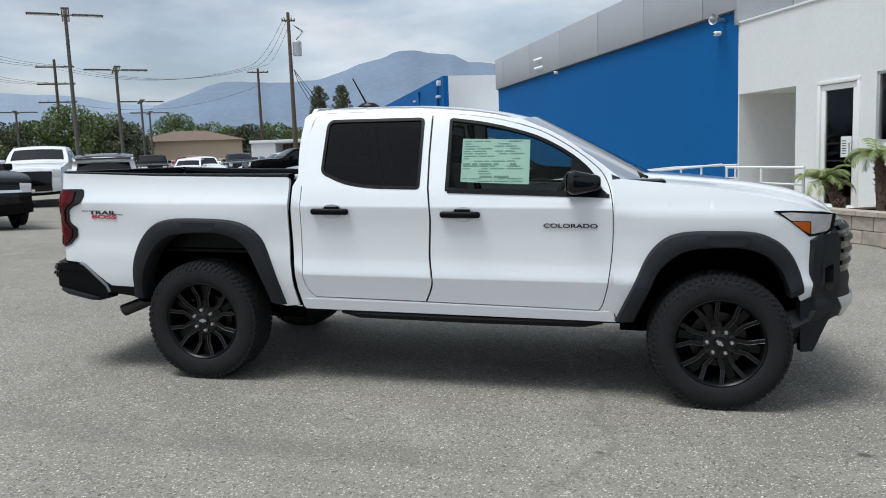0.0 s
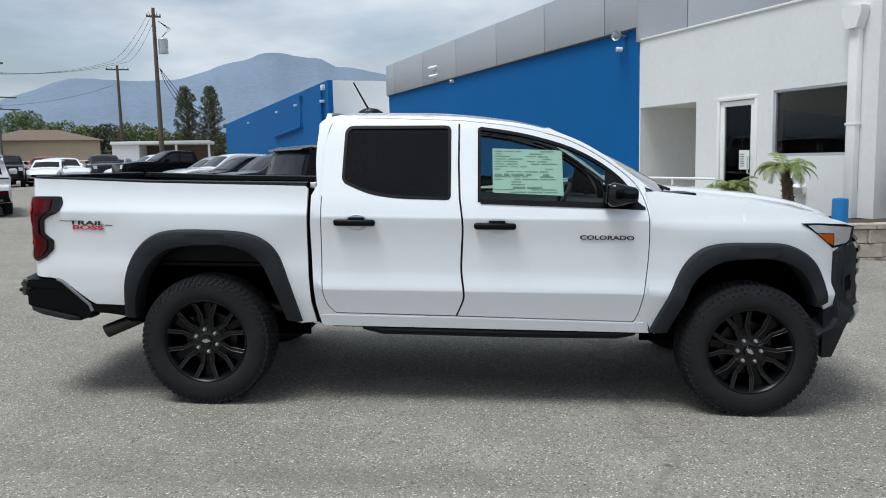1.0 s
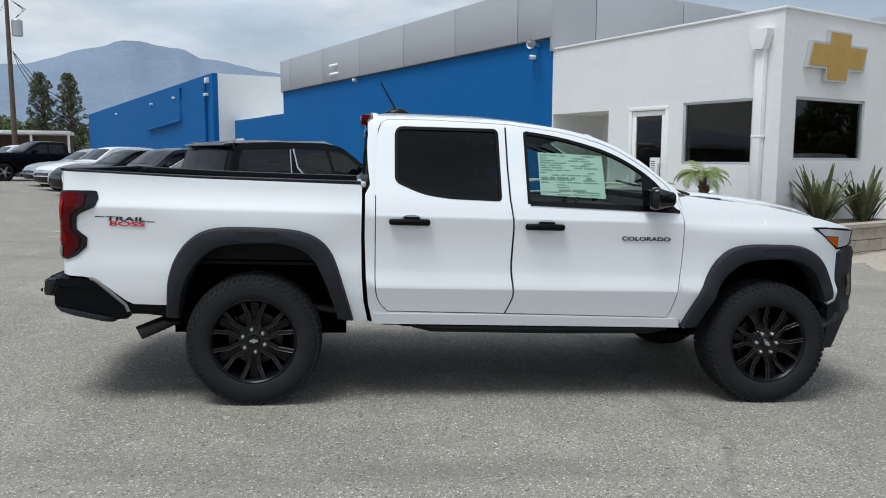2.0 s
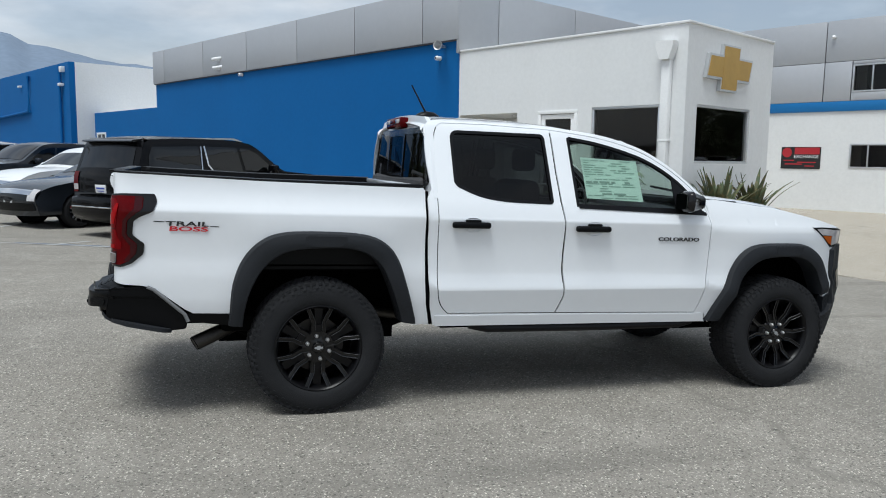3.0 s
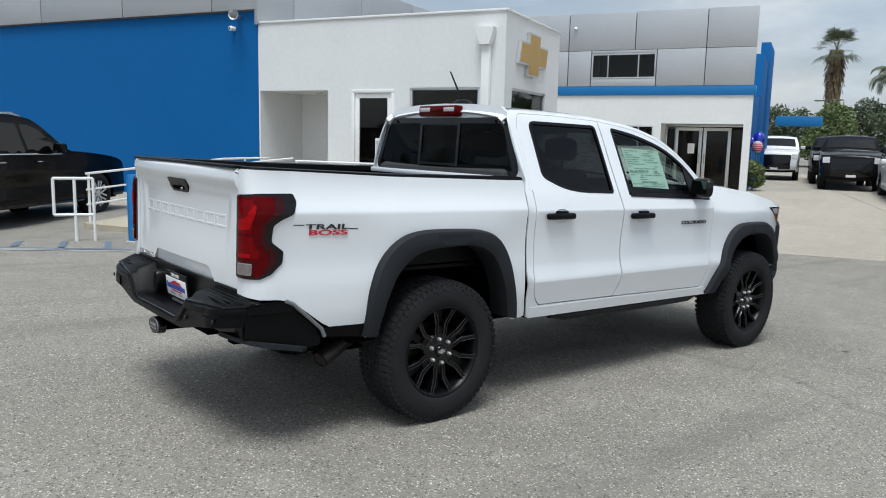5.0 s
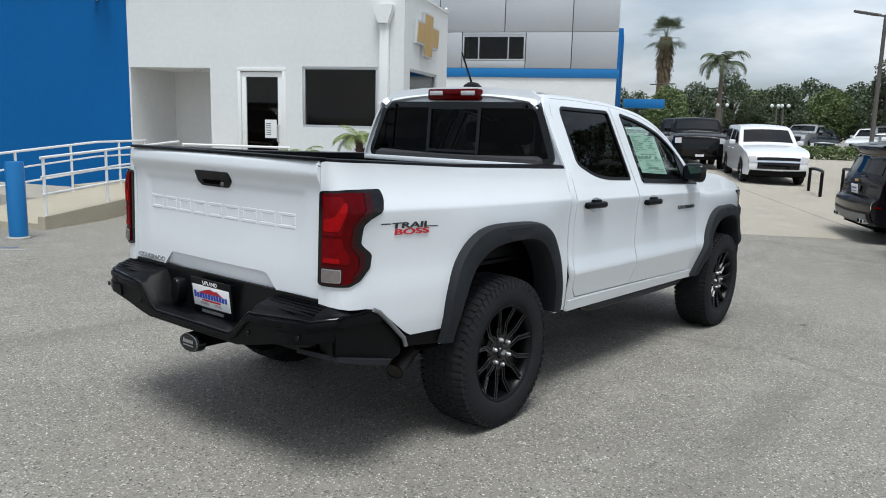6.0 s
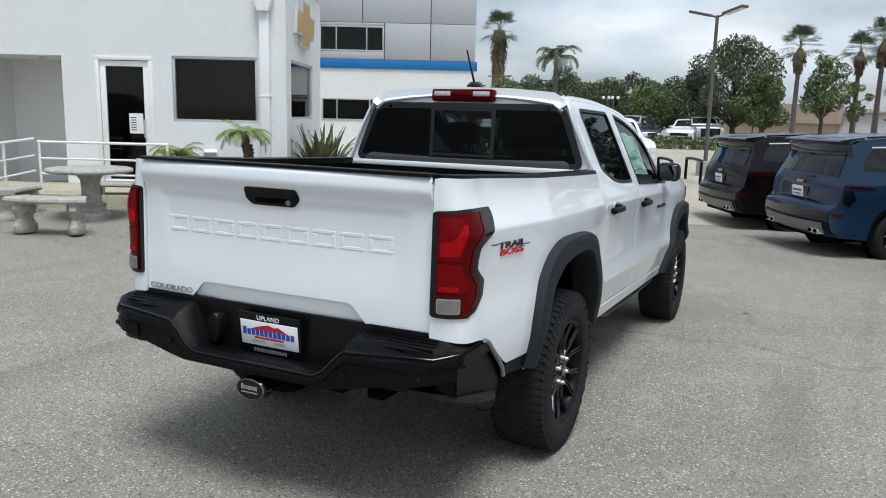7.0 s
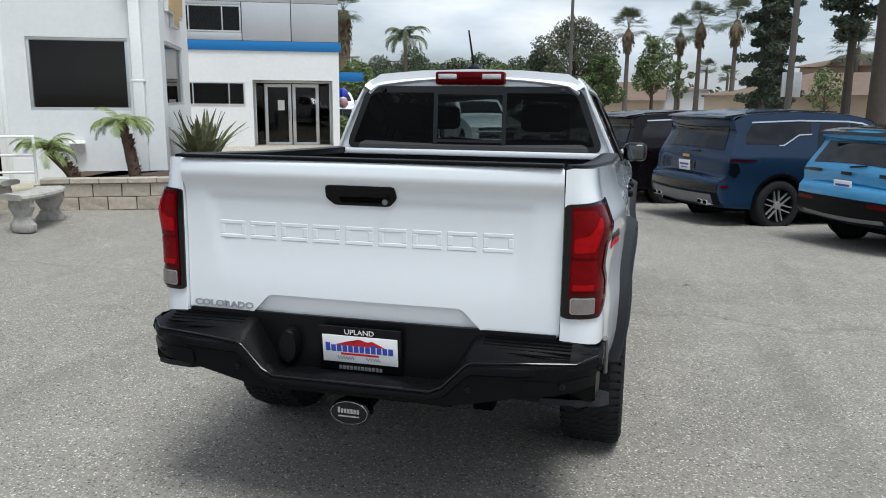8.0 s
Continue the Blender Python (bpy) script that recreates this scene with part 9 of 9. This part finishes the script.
for k, b in enumerate((21.5, 19.6, 17.2, 15.5, 13.9, 12.3, 10.8, 9.4, 8.0)):
    broad_tree(*polar(b, 62 + 3 * (k % 2)), 4.4 + 0.5 * ((k * 7) % 3), 2.5, "leaf_b" if k % 3 else "leaf_a", 40 + k, "rounded dark green magnolia with pale blossoms", 4600, 18, 0.15, 0.15, 0.18, "street trees")
for k, b in enumerate((23.9, 25.2, 26.4, 27.8)):
    broad_tree(*polar(b, 64 + 2 * (k % 2)), 4.3 + 0.4 * (k % 2), 2.3, "leaf_b", 55 + k, "rounded dark green tree behind the entrance pylon", 3000, 16, 0.15, 0.15, 0.12, "street trees")
conifer(*polar(-7.9, 40, -3.7, -1.0), 12.5, 1.4, 71, "tall dark conifer with an irregular crown", 12000, 0.11)
conifer(*polar(-8.95, 46, -3.7, -1.0), 12.0, 1.25, 72, "tall dark conifer with an irregular crown", 11000, 0.11)
conifer(*polar(-13.1, 34, -3.7, -1.0), 12.5, 1.7, 73, "tall dark conifer with a bare lower trunk", 9500, 0.11, low=0.36)
conifer(*polar(-8.4, 50, -3.7, -1.0), 10.0, 1.4, 74, "dark conifer with long side branches", 9000, 0.12)
broad_tree(*polar(-11.9, 52, -3.7, -1.0), 3.7, 1.3, "leaf_a", 76, "pale open street tree beside the houses", 900, 12, 0.13, 0.08, 0.3)
t = thing("old_tree", "thick bare brown tree trunk", "tree", m=Matrix.Translation((*polar(-14.9, 30, -3.7, -1.0), -0.4)))
part("trunk", tube(bmesh.new(), [(0, 0, 0), (0.1, 0, 4), (0.05, 0.1, 9)], [0.34, 0.27, 0.22], 14), M["bark_dark"], t)
broad_tree(*polar(-14.9, 30, -3.7, -1.0), 11.5, 2.4, "leaf_b", 75, "high dark crown over a thick trunk", 4200, 14, 0.16, 0.2, 0.68)

# hedge along the street
hd = thing("hedge", "low clipped green hedge along the street", "hedge")
pts = [(*polar(b, 47), 0.35) for b in [3 + 0.9 * k for k in range(16)]]
leaf_cloud("foliage", [(x, y, zg(x, y) + 0.35) for x, y, _ in pts], [0.55] * len(pts), 5200, 0.09, M["leaf_a"], hd, 80)


def house(x, y, ang, L, W, h, roof_h, wall_mat, label, openings=True, over=0.5, hip=True):
    hs = thing("house", label, "house", "houses", pose(x, y, zg(x, y) - 0.2, 0, 0, ang))
    part("wall", box(bmesh.new(), (-L / 2, -W / 2, 0), (L / 2, W / 2, h)), M[wall_mat], hs, smooth=False)
    bm = bmesh.new()
    a, b = L / 2 + over, W / 2 + over
    rl = L / 2 - W / 2 if hip else L / 2 + over
    v = [bm.verts.new(p) for p in ((-a, -b, h), (a, -b, h), (a, b, h), (-a, b, h), (-rl, 0, h + roof_h), (rl, 0, h + roof_h))]
    for q in ((0, 1, 5, 4), (1, 2, 5), (2, 3, 4, 5), (3, 0, 4), (3, 2, 1, 0)):
        bm.faces.new([v[i] for i in q])
    part("roof", bm, M["roof_brown"], hs, smooth=False)
    part("fascia", box(bmesh.new(), (-a, -b - 0.02, h - 0.14), (a, -b + 0.02, h + 0.02)), M["roof_brown"], hs, smooth=False)
    if openings:
        for k in range(int(L // 3)):
            xx = -L / 2 + 1.4 + 3.0 * k
            w = part("window", frame_of(bmesh.new(), xx, xx + 1.2, 1.1, 2.1, -W / 2 - 0.05, -W / 2 + 0.04, 0.08), M["white_metal"], hs)
            part("pane", box(bmesh.new(), (xx + 0.05, -W / 2 - 0.02, 1.15), (xx + 1.15, -W / 2 - 0.005, 2.05)), M["glass_dark"], w, smooth=False)
    return hs


# across the street
x, y = polar(-13.2, 58, -3.7, -1.0)
house(x, y, 60, 13, 8, 2.3, 1.5, "stucco_tan", "beige house with a brown hipped roof behind trees")
x, y = polar(-15.2, 64, -3.7, -1.0)
house(x, y, 60, 9, 8, 4.3, 1.2, "stucco_tan", "two-storey beige house behind trees")
x, y = polar(1.9, 95, -3.7, -1.0)
house(x, y, 88, 11, 10, 1.9, 2.1, "stucco_tan", "low building with a broad brown roof across the street", False, hip=False)
x, y = polar(-3.0, 100, -3.7, -1.0)
house(x, y, 86, 5.4, 5, 3.2, 0.3, "stucco", "low pale building across the street", False)
x, y = polar(-6.2, 92, -3.7, -1.0)
house(x, y, 84, 6.0, 5, 2.5, 0.6, "stucco_tan", "low beige building across the street", False)


def area_lamp(x, y, h, arms, label, r=0.075, head=0.62, group="car park lamps", ang=0.0, tilt=0.0):
    """A car-park lamp: tapered pole on a concrete foot, with flat heads on arms."""
    t = thing("car_park_lamp", label, "street lamp", group, pose(x, y, zg(x, y) - 0.05, 0, 0, ang))
    part("foot", lathe(bmesh.new(), [(0.28, 0), (0.28, 0.55), (0.001, 0.56)], 20, "Z"), M["cast_stone"], t)
    part("pole", tube(bmesh.new(), [(0, 0, 0.5), (0, 0, h)], [r, r * 0.75], 12), M["pole_metal"], t)
    for k in range(arms):
        a = k * math.tau / arms
        hd = part("lamp_head", box(bmesh.new(), (0.28, -0.17, -0.035), (0.28 + head, 0.17, 0.045), 0.02), M["pole_metal"], t)
        hd.matrix_basis = pose(0, 0, h - 0.05) @ Matrix.Rotation(a, 4, "Z") @ pose(0, 0, 0, 0, -tilt, 0)
        part("arm", rod(bmesh.new(), (0, 0, 0), (0.3, 0, 0), 0.03, n=8), M["pole_metal"], hd)
        part("lens", box(bmesh.new(), (0.33, -0.13, -0.042), (0.23 + head, 0.13, -0.034)), M["clear_lens"], hd, smooth=False)


area_lamp(23.25, 1.45, 5.25, 2, "twin-head car park lamp on a brown pole", 0.07, 0.75, ang=62, tilt=14)
for b, D, h in ((126.5, 40.0, 8.85), (123.8, 46.0, 7.05), (122.6, 63.0, 6.7), (122.2, 74.0, 6.6), (130.4, 72.0, 6.6)):
    x, y = polar(b, D, 2.7, -5.6)
    area_lamp(x, y, h - zg(x, y), 4, "four-head car park lamp on a grey pole", 0.10, 1.35, ang=38)
for b, D in ((18.3, 70), (22.0, 64)):
    area_lamp(*polar(b, D), 5.0, 2, "twin-head car park lamp seen far off", 0.09, 0.8, ang=80)


def utility_pole(x, y, h, bars, label, transformer=False, ang=25):
    t = thing("utility_pole", label, "utility pole", "utility poles", pose(x, y, zg(x, y) - 0.6, 0, 0, ang) @ Matrix.Scale(FAR, 4))
    part("pole", tube(bmesh.new(), [(0, 0, 0), (0, 0, h)], [0.19, 0.12], 12), M["pole_wood"], t)
    for z, w in bars:
        part("crossarm", box(bmesh.new(), (-w, -0.06, z - 0.06), (w, 0.06, z + 0.06), 0.01), M["pole_wood"], t)
        for k in (-0.92, -0.5, 0.5, 0.92):
            part("insulator", lathe(bmesh.new(), [(0.03, z + 0.06), (0.055, z + 0.10), (0.03, z + 0.14), (0.05, z + 0.18), (0.001, z + 0.22)], 8, "Z", Matrix.Translation((k * w, 0, 0))), M["cast_stone"], t)
    if transformer:
        part("transformer", lathe(bmesh.new(), [(0.001, h - 3.2), (0.33, h - 3.2), (0.34, h - 2.2), (0.25, h - 2.1), (0.001, h - 2.08)], 18, "Z", Matrix.Translation((0.55, 0, 0))), M["panel_grey"], t)
        bm = bmesh.new()
        for k in range(3):
            tube(bm, [(0.5, 0.1 * k, h - 2.0), (0.95 + 0.1 * k, 0.1, h - 1.4), (0.3, 0, h - 0.9)], 0.02, 5)
            tube(bm, [(0.2, 0.1, h - 4.2), (0.5 + 0.2 * k, 0.2, h - 5.2), (1.2 + 0.35 * k, 0.4, h - 6.5), (2.6 + 0.4 * k, 1.0, h - 7.4)], 0.022, 5)
        tagged(part("drop_cable", bm, M["wire"], t), kind="stuff")
    return t


ax, ay = polar(112.4, 60 * FAR, 2.7, -5.6)
utility_pole(ax, ay, 12.7, ((12.1, 0.5),), "brown wooden utility pole with a transformer", True)
bx, by = polar(114.9, 85 * FAR, 2.7, -5.6)
utility_pole(bx, by, 11.6, ((11.2, 1.1),), "brown wooden utility pole with a crossarm")
cx_, cy_ = polar(128.1, 82 * FAR, 2.7, -5.6)
utility_pole(cx_, cy_, 11.7, ((11.0, 1.7), (9.4, 1.7), (7.7, 1.7)), "wooden utility pole with three crossarms")
dx_, dy_ = polar(140, 60 * FAR, 2.7, -5.6)
ex_, ey_ = polar(96, 95 * FAR, 2.7, -5.6)


def wire(a, b, sag, name="power_line"):
    t = thing(name, "thin sagging overhead power line", "cable", "overhead wires")
    a, b = Vector(a), Vector(b)
    pts = [a.lerp(b, k / 20) - Vector((0, 0, sag * 4 * (k / 20) * (1 - k / 20))) for k in range(21)]
    part("strand", tube(bmesh.new(), pts, 0.022, 5), M["wire"], t)


for k in (-1.6, 0.0, 1.6):
    wire((cx_ + k, cy_, 17.6), (bx + k, by, 18.3), 2.2)
    wire((bx + k, by, 18.3), (ax + 0.3 * k, ay, 19.2), 1.1)
    wire((cx_ + k, cy_, 17.6), (dx_ + k, dy_, 20.4), 1.9)
    wire((cx_ + k, cy_, 15.0), (dx_ + k, dy_, 17.6), 1.9)
wire((cx_, cy_, 12.3), (bx, by, 15.0), 2.5)

# far side of the yard: fence, house, trees, shed
fn = thing("yard_fence", "pale pipe-and-mesh yard fence", "fence")
for k in range(26):
    b0, b1 = 133 - 1.0 * k, 132 - 1.0 * k
    p, q = polar(b0, 68, 2.7, -5.6), polar(b1, 68, 2.7, -5.6)
    z0, z1 = zg(*p), zg(*q)
    part("post", rod(bmesh.new(), (*p, z0), (*p, z0 + 1.7), 0.05, n=6), M["white_metal"], fn)
    for hh in (0.7, 1.2, 1.65):
        part("rail", rod(bmesh.new(), (*p, z0 + hh), (*q, z1 + hh), 0.035, n=6), M["white_metal"], fn)
x, y = polar(119.9, 82 * FAR, 2.7, -5.6)
house(x, y, 29, 16.0, 11, 5.4, 1.75, "stucco_tan", "tan stucco house with a brown hipped roof", False, 0.6)
x, y = polar(112.2, 64 * FAR, 2.7, -5.6)
sh = thing("shed", "open white shed with a flat roof", "shed", m=pose(x, y, zg(x, y) - 0.6, 0, 0, 15) @ Matrix.Scale(FAR, 4))
part("roof", box(bmesh.new(), (-3.6, -2, 3.05), (3.6, 2, 3.3), 0.02), M["stucco"], sh)
part("wall", box(bmesh.new(), (-3.5, -1.9, 0), (-1.6, 1.9, 3.05)), M["stucco"], sh, smooth=False)
part("back_wall", box(bmesh.new(), (-1.6, 1.7, 0), (3.5, 1.9, 3.05)), M["roof_brown"], sh, smooth=False)
for xx in (1.0, 3.4):
    part("post", box(bmesh.new(), (xx, -1.9, 0), (xx + 0.15, -1.75, 3.05)), M["white_metal"], sh)
for b, sd in ((110.6, 81), (108.95, 82)):
    broad_tree(*polar(b, 76 * FAR, 2.7, -5.6), 14.4, 2.2, "leaf_c", sd, "tall ragged grey-green conifer beside the workshop", 4200, 110, 0.21, 0.24, 0.08, "conifers", tall=0.62)
k = 0
for b, D, h, s in ((134, 72, 5.2, 3.2), (131.5, 74, 5.4, 3.0), (129.6, 76, 5.8, 3.0), (127.6, 75, 7.0, 3.2), (125.6, 76, 6.2, 3.4), (124.0, 74, 5.4, 2.6), (120.8, 92, 7.2, 3.6), (118.6, 95, 6.6, 3.4), (117.2, 90, 6.0, 2.6), (115.8, 88, 6.2, 3.0), (114.2, 90, 6.2, 3.2), (112.6, 92, 5.6, 3.0), (110.6, 95, 5.4, 3.2), (108, 95, 5, 3.2), (105, 98, 5, 3.2)):
    x, y = polar(b, D * FAR, 2.7, -5.6)
    broad_tree(x, y, h * FAR - 1.0, s * FAR, ("leaf_a", "leaf_c", "leaf_a", "leaf_a")[k % 4], 90 + k, "leafy green tree behind the yard fence", 4200, 18, 0.30, 0.25, 0.2, "trees behind the fence")
    k += 1

# distant woods all round the horizon, one mass of leaves
wd = thing("far_woods", "distant belt of dark green trees along the horizon", "woods", kind="stuff")
rr = random.Random(5)
cs = [(*polar(b + rr.uniform(-0.5, 0.5), rr.uniform(125, 150), 0, 0), rr.uniform(0.6, 3.0)) for b in [k * 0.9 - 40 for k in range(230)]]
leaf_cloud("foliage", cs, [rr.uniform(2.2, 3.6) for _ in cs], 26000, 0.5, M["leaf_b"], wd, 99)

# mountains, their distance haze put into the base colours
RIDGE = curve_of([(20, 0.5), (60, 2.0), (80, 4.4), (88, 5.3), (93, 6.0), (96, 6.25), (98.4, 6.8), (100, 7.0), (101.2, 7.5), (102.8, 7.7), (104.2, 7.95), (105.3, 7.9), (106.2, 7.5), (107.8, 7.15), (111, 6.1), (113.5, 5.9), (117.4, 6.0), (121, 4.9), (124, 4.0), (150, 2.2), (175, 0.4)])
RIDGE2 = curve_of([(20, 0.4), (80, 4.0), (100, 5.2), (118, 4.4), (124, 4.5), (128, 5.1), (131, 5.2), (137, 5.6), (145, 4.8), (160, 3.0), (175, 0.4)])


def range_of_hills(name, ridge, D, back, material, seed, label):
    bm = bmesh.new()
    rows = []
    for k in range(311):
        b = 20 + k * 0.5
        top = D * math.tan(radians(ridge(b - 0.45)))
        row = []
        for t, hgt in ((-0.42, -0.02), (-0.30, 0.22), (-0.20, 0.48), (-0.10, 0.76), (0.0, 1.0), (0.2, 0.6), (0.5, -0.02)):
            n1 = noise.noise(Vector((b * 0.22, t * 5, seed)))
            n2 = noise.noise(Vector((b * 0.9, t * 9, seed + 3)))
            dist = D * (1 + t * back + 0.05 * n1 * (t < 0))
            hh = top * (hgt + (0.10 * n1 + 0.06 * n2) * (0 < hgt < 1)) + (top * 0.018 * n2 if hgt == 1.0 else 0)
            row.append((dist * math.cos(radians(b)), dist * math.sin(radians(b)), hh if hgt > 0 else -30))
        rows.append(row)
    grid(bm, rows)
    bmesh.ops.recalc_face_normals(bm, faces=bm.faces)
    for f in bm.faces:
        if f.normal.z < 0:
            f.normal_flip()
    return tagged(part(name, bm, M[material]), label, "mountain", kind="structure")


range_of_hills("backdrop_mountains", RIDGE, 2600, 0.9, "mountain", 2.0, "mountain range on the horizon with blue haze in its colour")
range_of_hills("backdrop_far_mountains", RIDGE2, 3300, 0.3, "mountain_far", 7.0, "mountain range further off, coloured paler for haze")

# balloons by the entrance, street furniture
bl = thing("balloon_cluster", "blue and red-striped foil balloons tied to a weight", "balloons", m=Matrix.Translation(at_b(9.95, 14.2, 0.0)))
for (x, y, z, r, mm) in ((0.12, 0, 1.80, 0.19, "balloon_blue"), (0.02, 0.2, 1.66, 0.17, "balloon_blue"), (-0.12, -0.1, 1.50, 0.18, "stripe_white")):
    bm = bmesh.new()
    bmesh.ops.create_uvsphere(bm, u_segments=16, v_segments=12, radius=r, matrix=Matrix.Translation((x, y, z)) @ Matrix.Diagonal((1, 1, 1.15, 1)))
    part("balloon", bm, M[mm], bl)
bm = bmesh.new()
for x, y, z in ((0.12, 0, 1.59), (0.02, 0.2, 1.47), (-0.12, -0.1, 1.30)):
    tube(bm, [(x, y, z), (x * 0.5, y * 0.5, 0.8), (0, 0, 0.05)], 0.004, 4)
lathe(bm, [(0.001, 0.0), (0.09, 0.0), (0.07, 0.14), (0.001, 0.15)], 10, "Z")
part("ribbon", bm, M["alu"], bl)
for k in range(4):
    bm = bmesh.new()
    z0 = -0.115 + 0.062 * k
    lathe(bm, [(math.sqrt(max(0.0, 0.182 ** 2 - (z0 + j * 0.009) ** 2)), (z0 + j * 0.009) * 1.15) for j in range(4)], 20, "Z", Matrix.Translation((-0.12, -0.1, 1.50)))
    part("red_stripe", bm, M["balloon_red"], bl)
x, y = at_b(10.0, 13.8).x, at_b(10.0, 13.8).y
t = thing("entrance_shrub", "small green shrub beside the pylon", "shrub", m=Matrix.Translation((x, y, zg(x, y))))
leaf_cloud("foliage", [(0, 0, 0.4), (0.2, 0.1, 0.7), (-0.2, 0, 0.8)], [0.35, 0.3, 0.3], 1500, 0.06, M["leaf_a"], t, 12)


def traffic_signal(x, y, label):
    t = thing("traffic_signal", label, "traffic signal", m=Matrix.Translation((x, y, -0.1)))
    bm = bmesh.new()
    tube(bm, [(0, 0, 0), (0, 0, 4.6), (-0.2, 0.6, 4.9), (-1.2, 4.0, 5.0)], [0.09, 0.07, 0.06, 0.04], 8)
    part("mast", bm, M["alu"], t)
    part("sign", box(bmesh.new(), (-0.75, 1.6, 4.4), (-0.7, 3.4, 4.9)), M["leaf_a"], t, "green street sign", smooth=False)
    part("signal_head", box(bmesh.new(), (-1.3, 3.9, 3.9), (-1.0, 4.2, 4.9), 0.03), M["yellow"], t)


traffic_signal(*polar(15.3, 80), "street traffic signal on a curved mast")
for b in (14.1, 13.7, 17.6):
    x, y = polar(b, 52)
    t = thing("street_lamp", "old-style street lamp with pale globes", "street lamp", "globe lamps", Matrix.Translation((x, y, zg(x, y))))
    part("pole", tube(bmesh.new(), [(0, 0, 0), (0, 0, 2.9)], [0.08, 0.05], 8), M["pole_metal"], t)
    for s in (-0.3, 0.3):
        bm = bmesh.new()
        bmesh.ops.create_uvsphere(bm, u_segments=12, v_segments=8, radius=0.11, matrix=Matrix.Translation((0, s, 3.02)))
        part("globe", bm, M["plate_white"], t)
for b, D in ((5.4, 68), (4.2, 64)):
    x, y = polar(b, D)
    t = thing("pole_banner", "pale vertical banner on a pole", "banner", "street banners", pose(x, y, zg(x, y), 0, 0, b))
    part("pole", tube(bmesh.new(), [(0, 0, 0), (0, 0, 3.3)], [0.06, 0.05], 8), M["pole_metal"], t)
    part("cloth", box(bmesh.new(), (-0.01, 0.08, 1.6), (0.01, 0.75, 3.0)), M["stripe_white"], t, smooth=False)
    part("print", box(bmesh.new(), (-0.016, 0.2, 2.1), (-0.0105, 0.6, 2.7)), M["leaf_a"], t, smooth=False)
# short black pipe guard by the drive
for x, y in ((20.3, 2.25), (21.0, 1.5)):
    t = thing("pipe_guard", "low black hooped pipe guard", "barrier", "pipe guards", pose(x, y, zg(x, y), 0, 0, 24))
    part("hoop", tube(bmesh.new(), smooth_line([(-0.8, 0, -0.02), (-0.8, 0, 0.55), (-0.7, 0, 0.7), (0.7, 0, 0.7), (0.8, 0, 0.55), (0.8, 0, -0.02)], 4), 0.045, 10), M["satin_black"], t)
x, y = polar(-9.6, 33, -3.7, -1.0)
t = thing("sign_pole", "grey steel pole with a small sign box", "pole", m=Matrix.Translation((x, y, -0.4)))
part("pole", tube(bmesh.new(), [(0, 0, 0), (0, 0, 9.0)], [0.13, 0.11], 12), M["pole_metal"], t)
part("sign_box", box(bmesh.new(), (0.115, -0.44, 2.25), (0.30, 0.25, 3.20), 0.02), M["alu"], t)
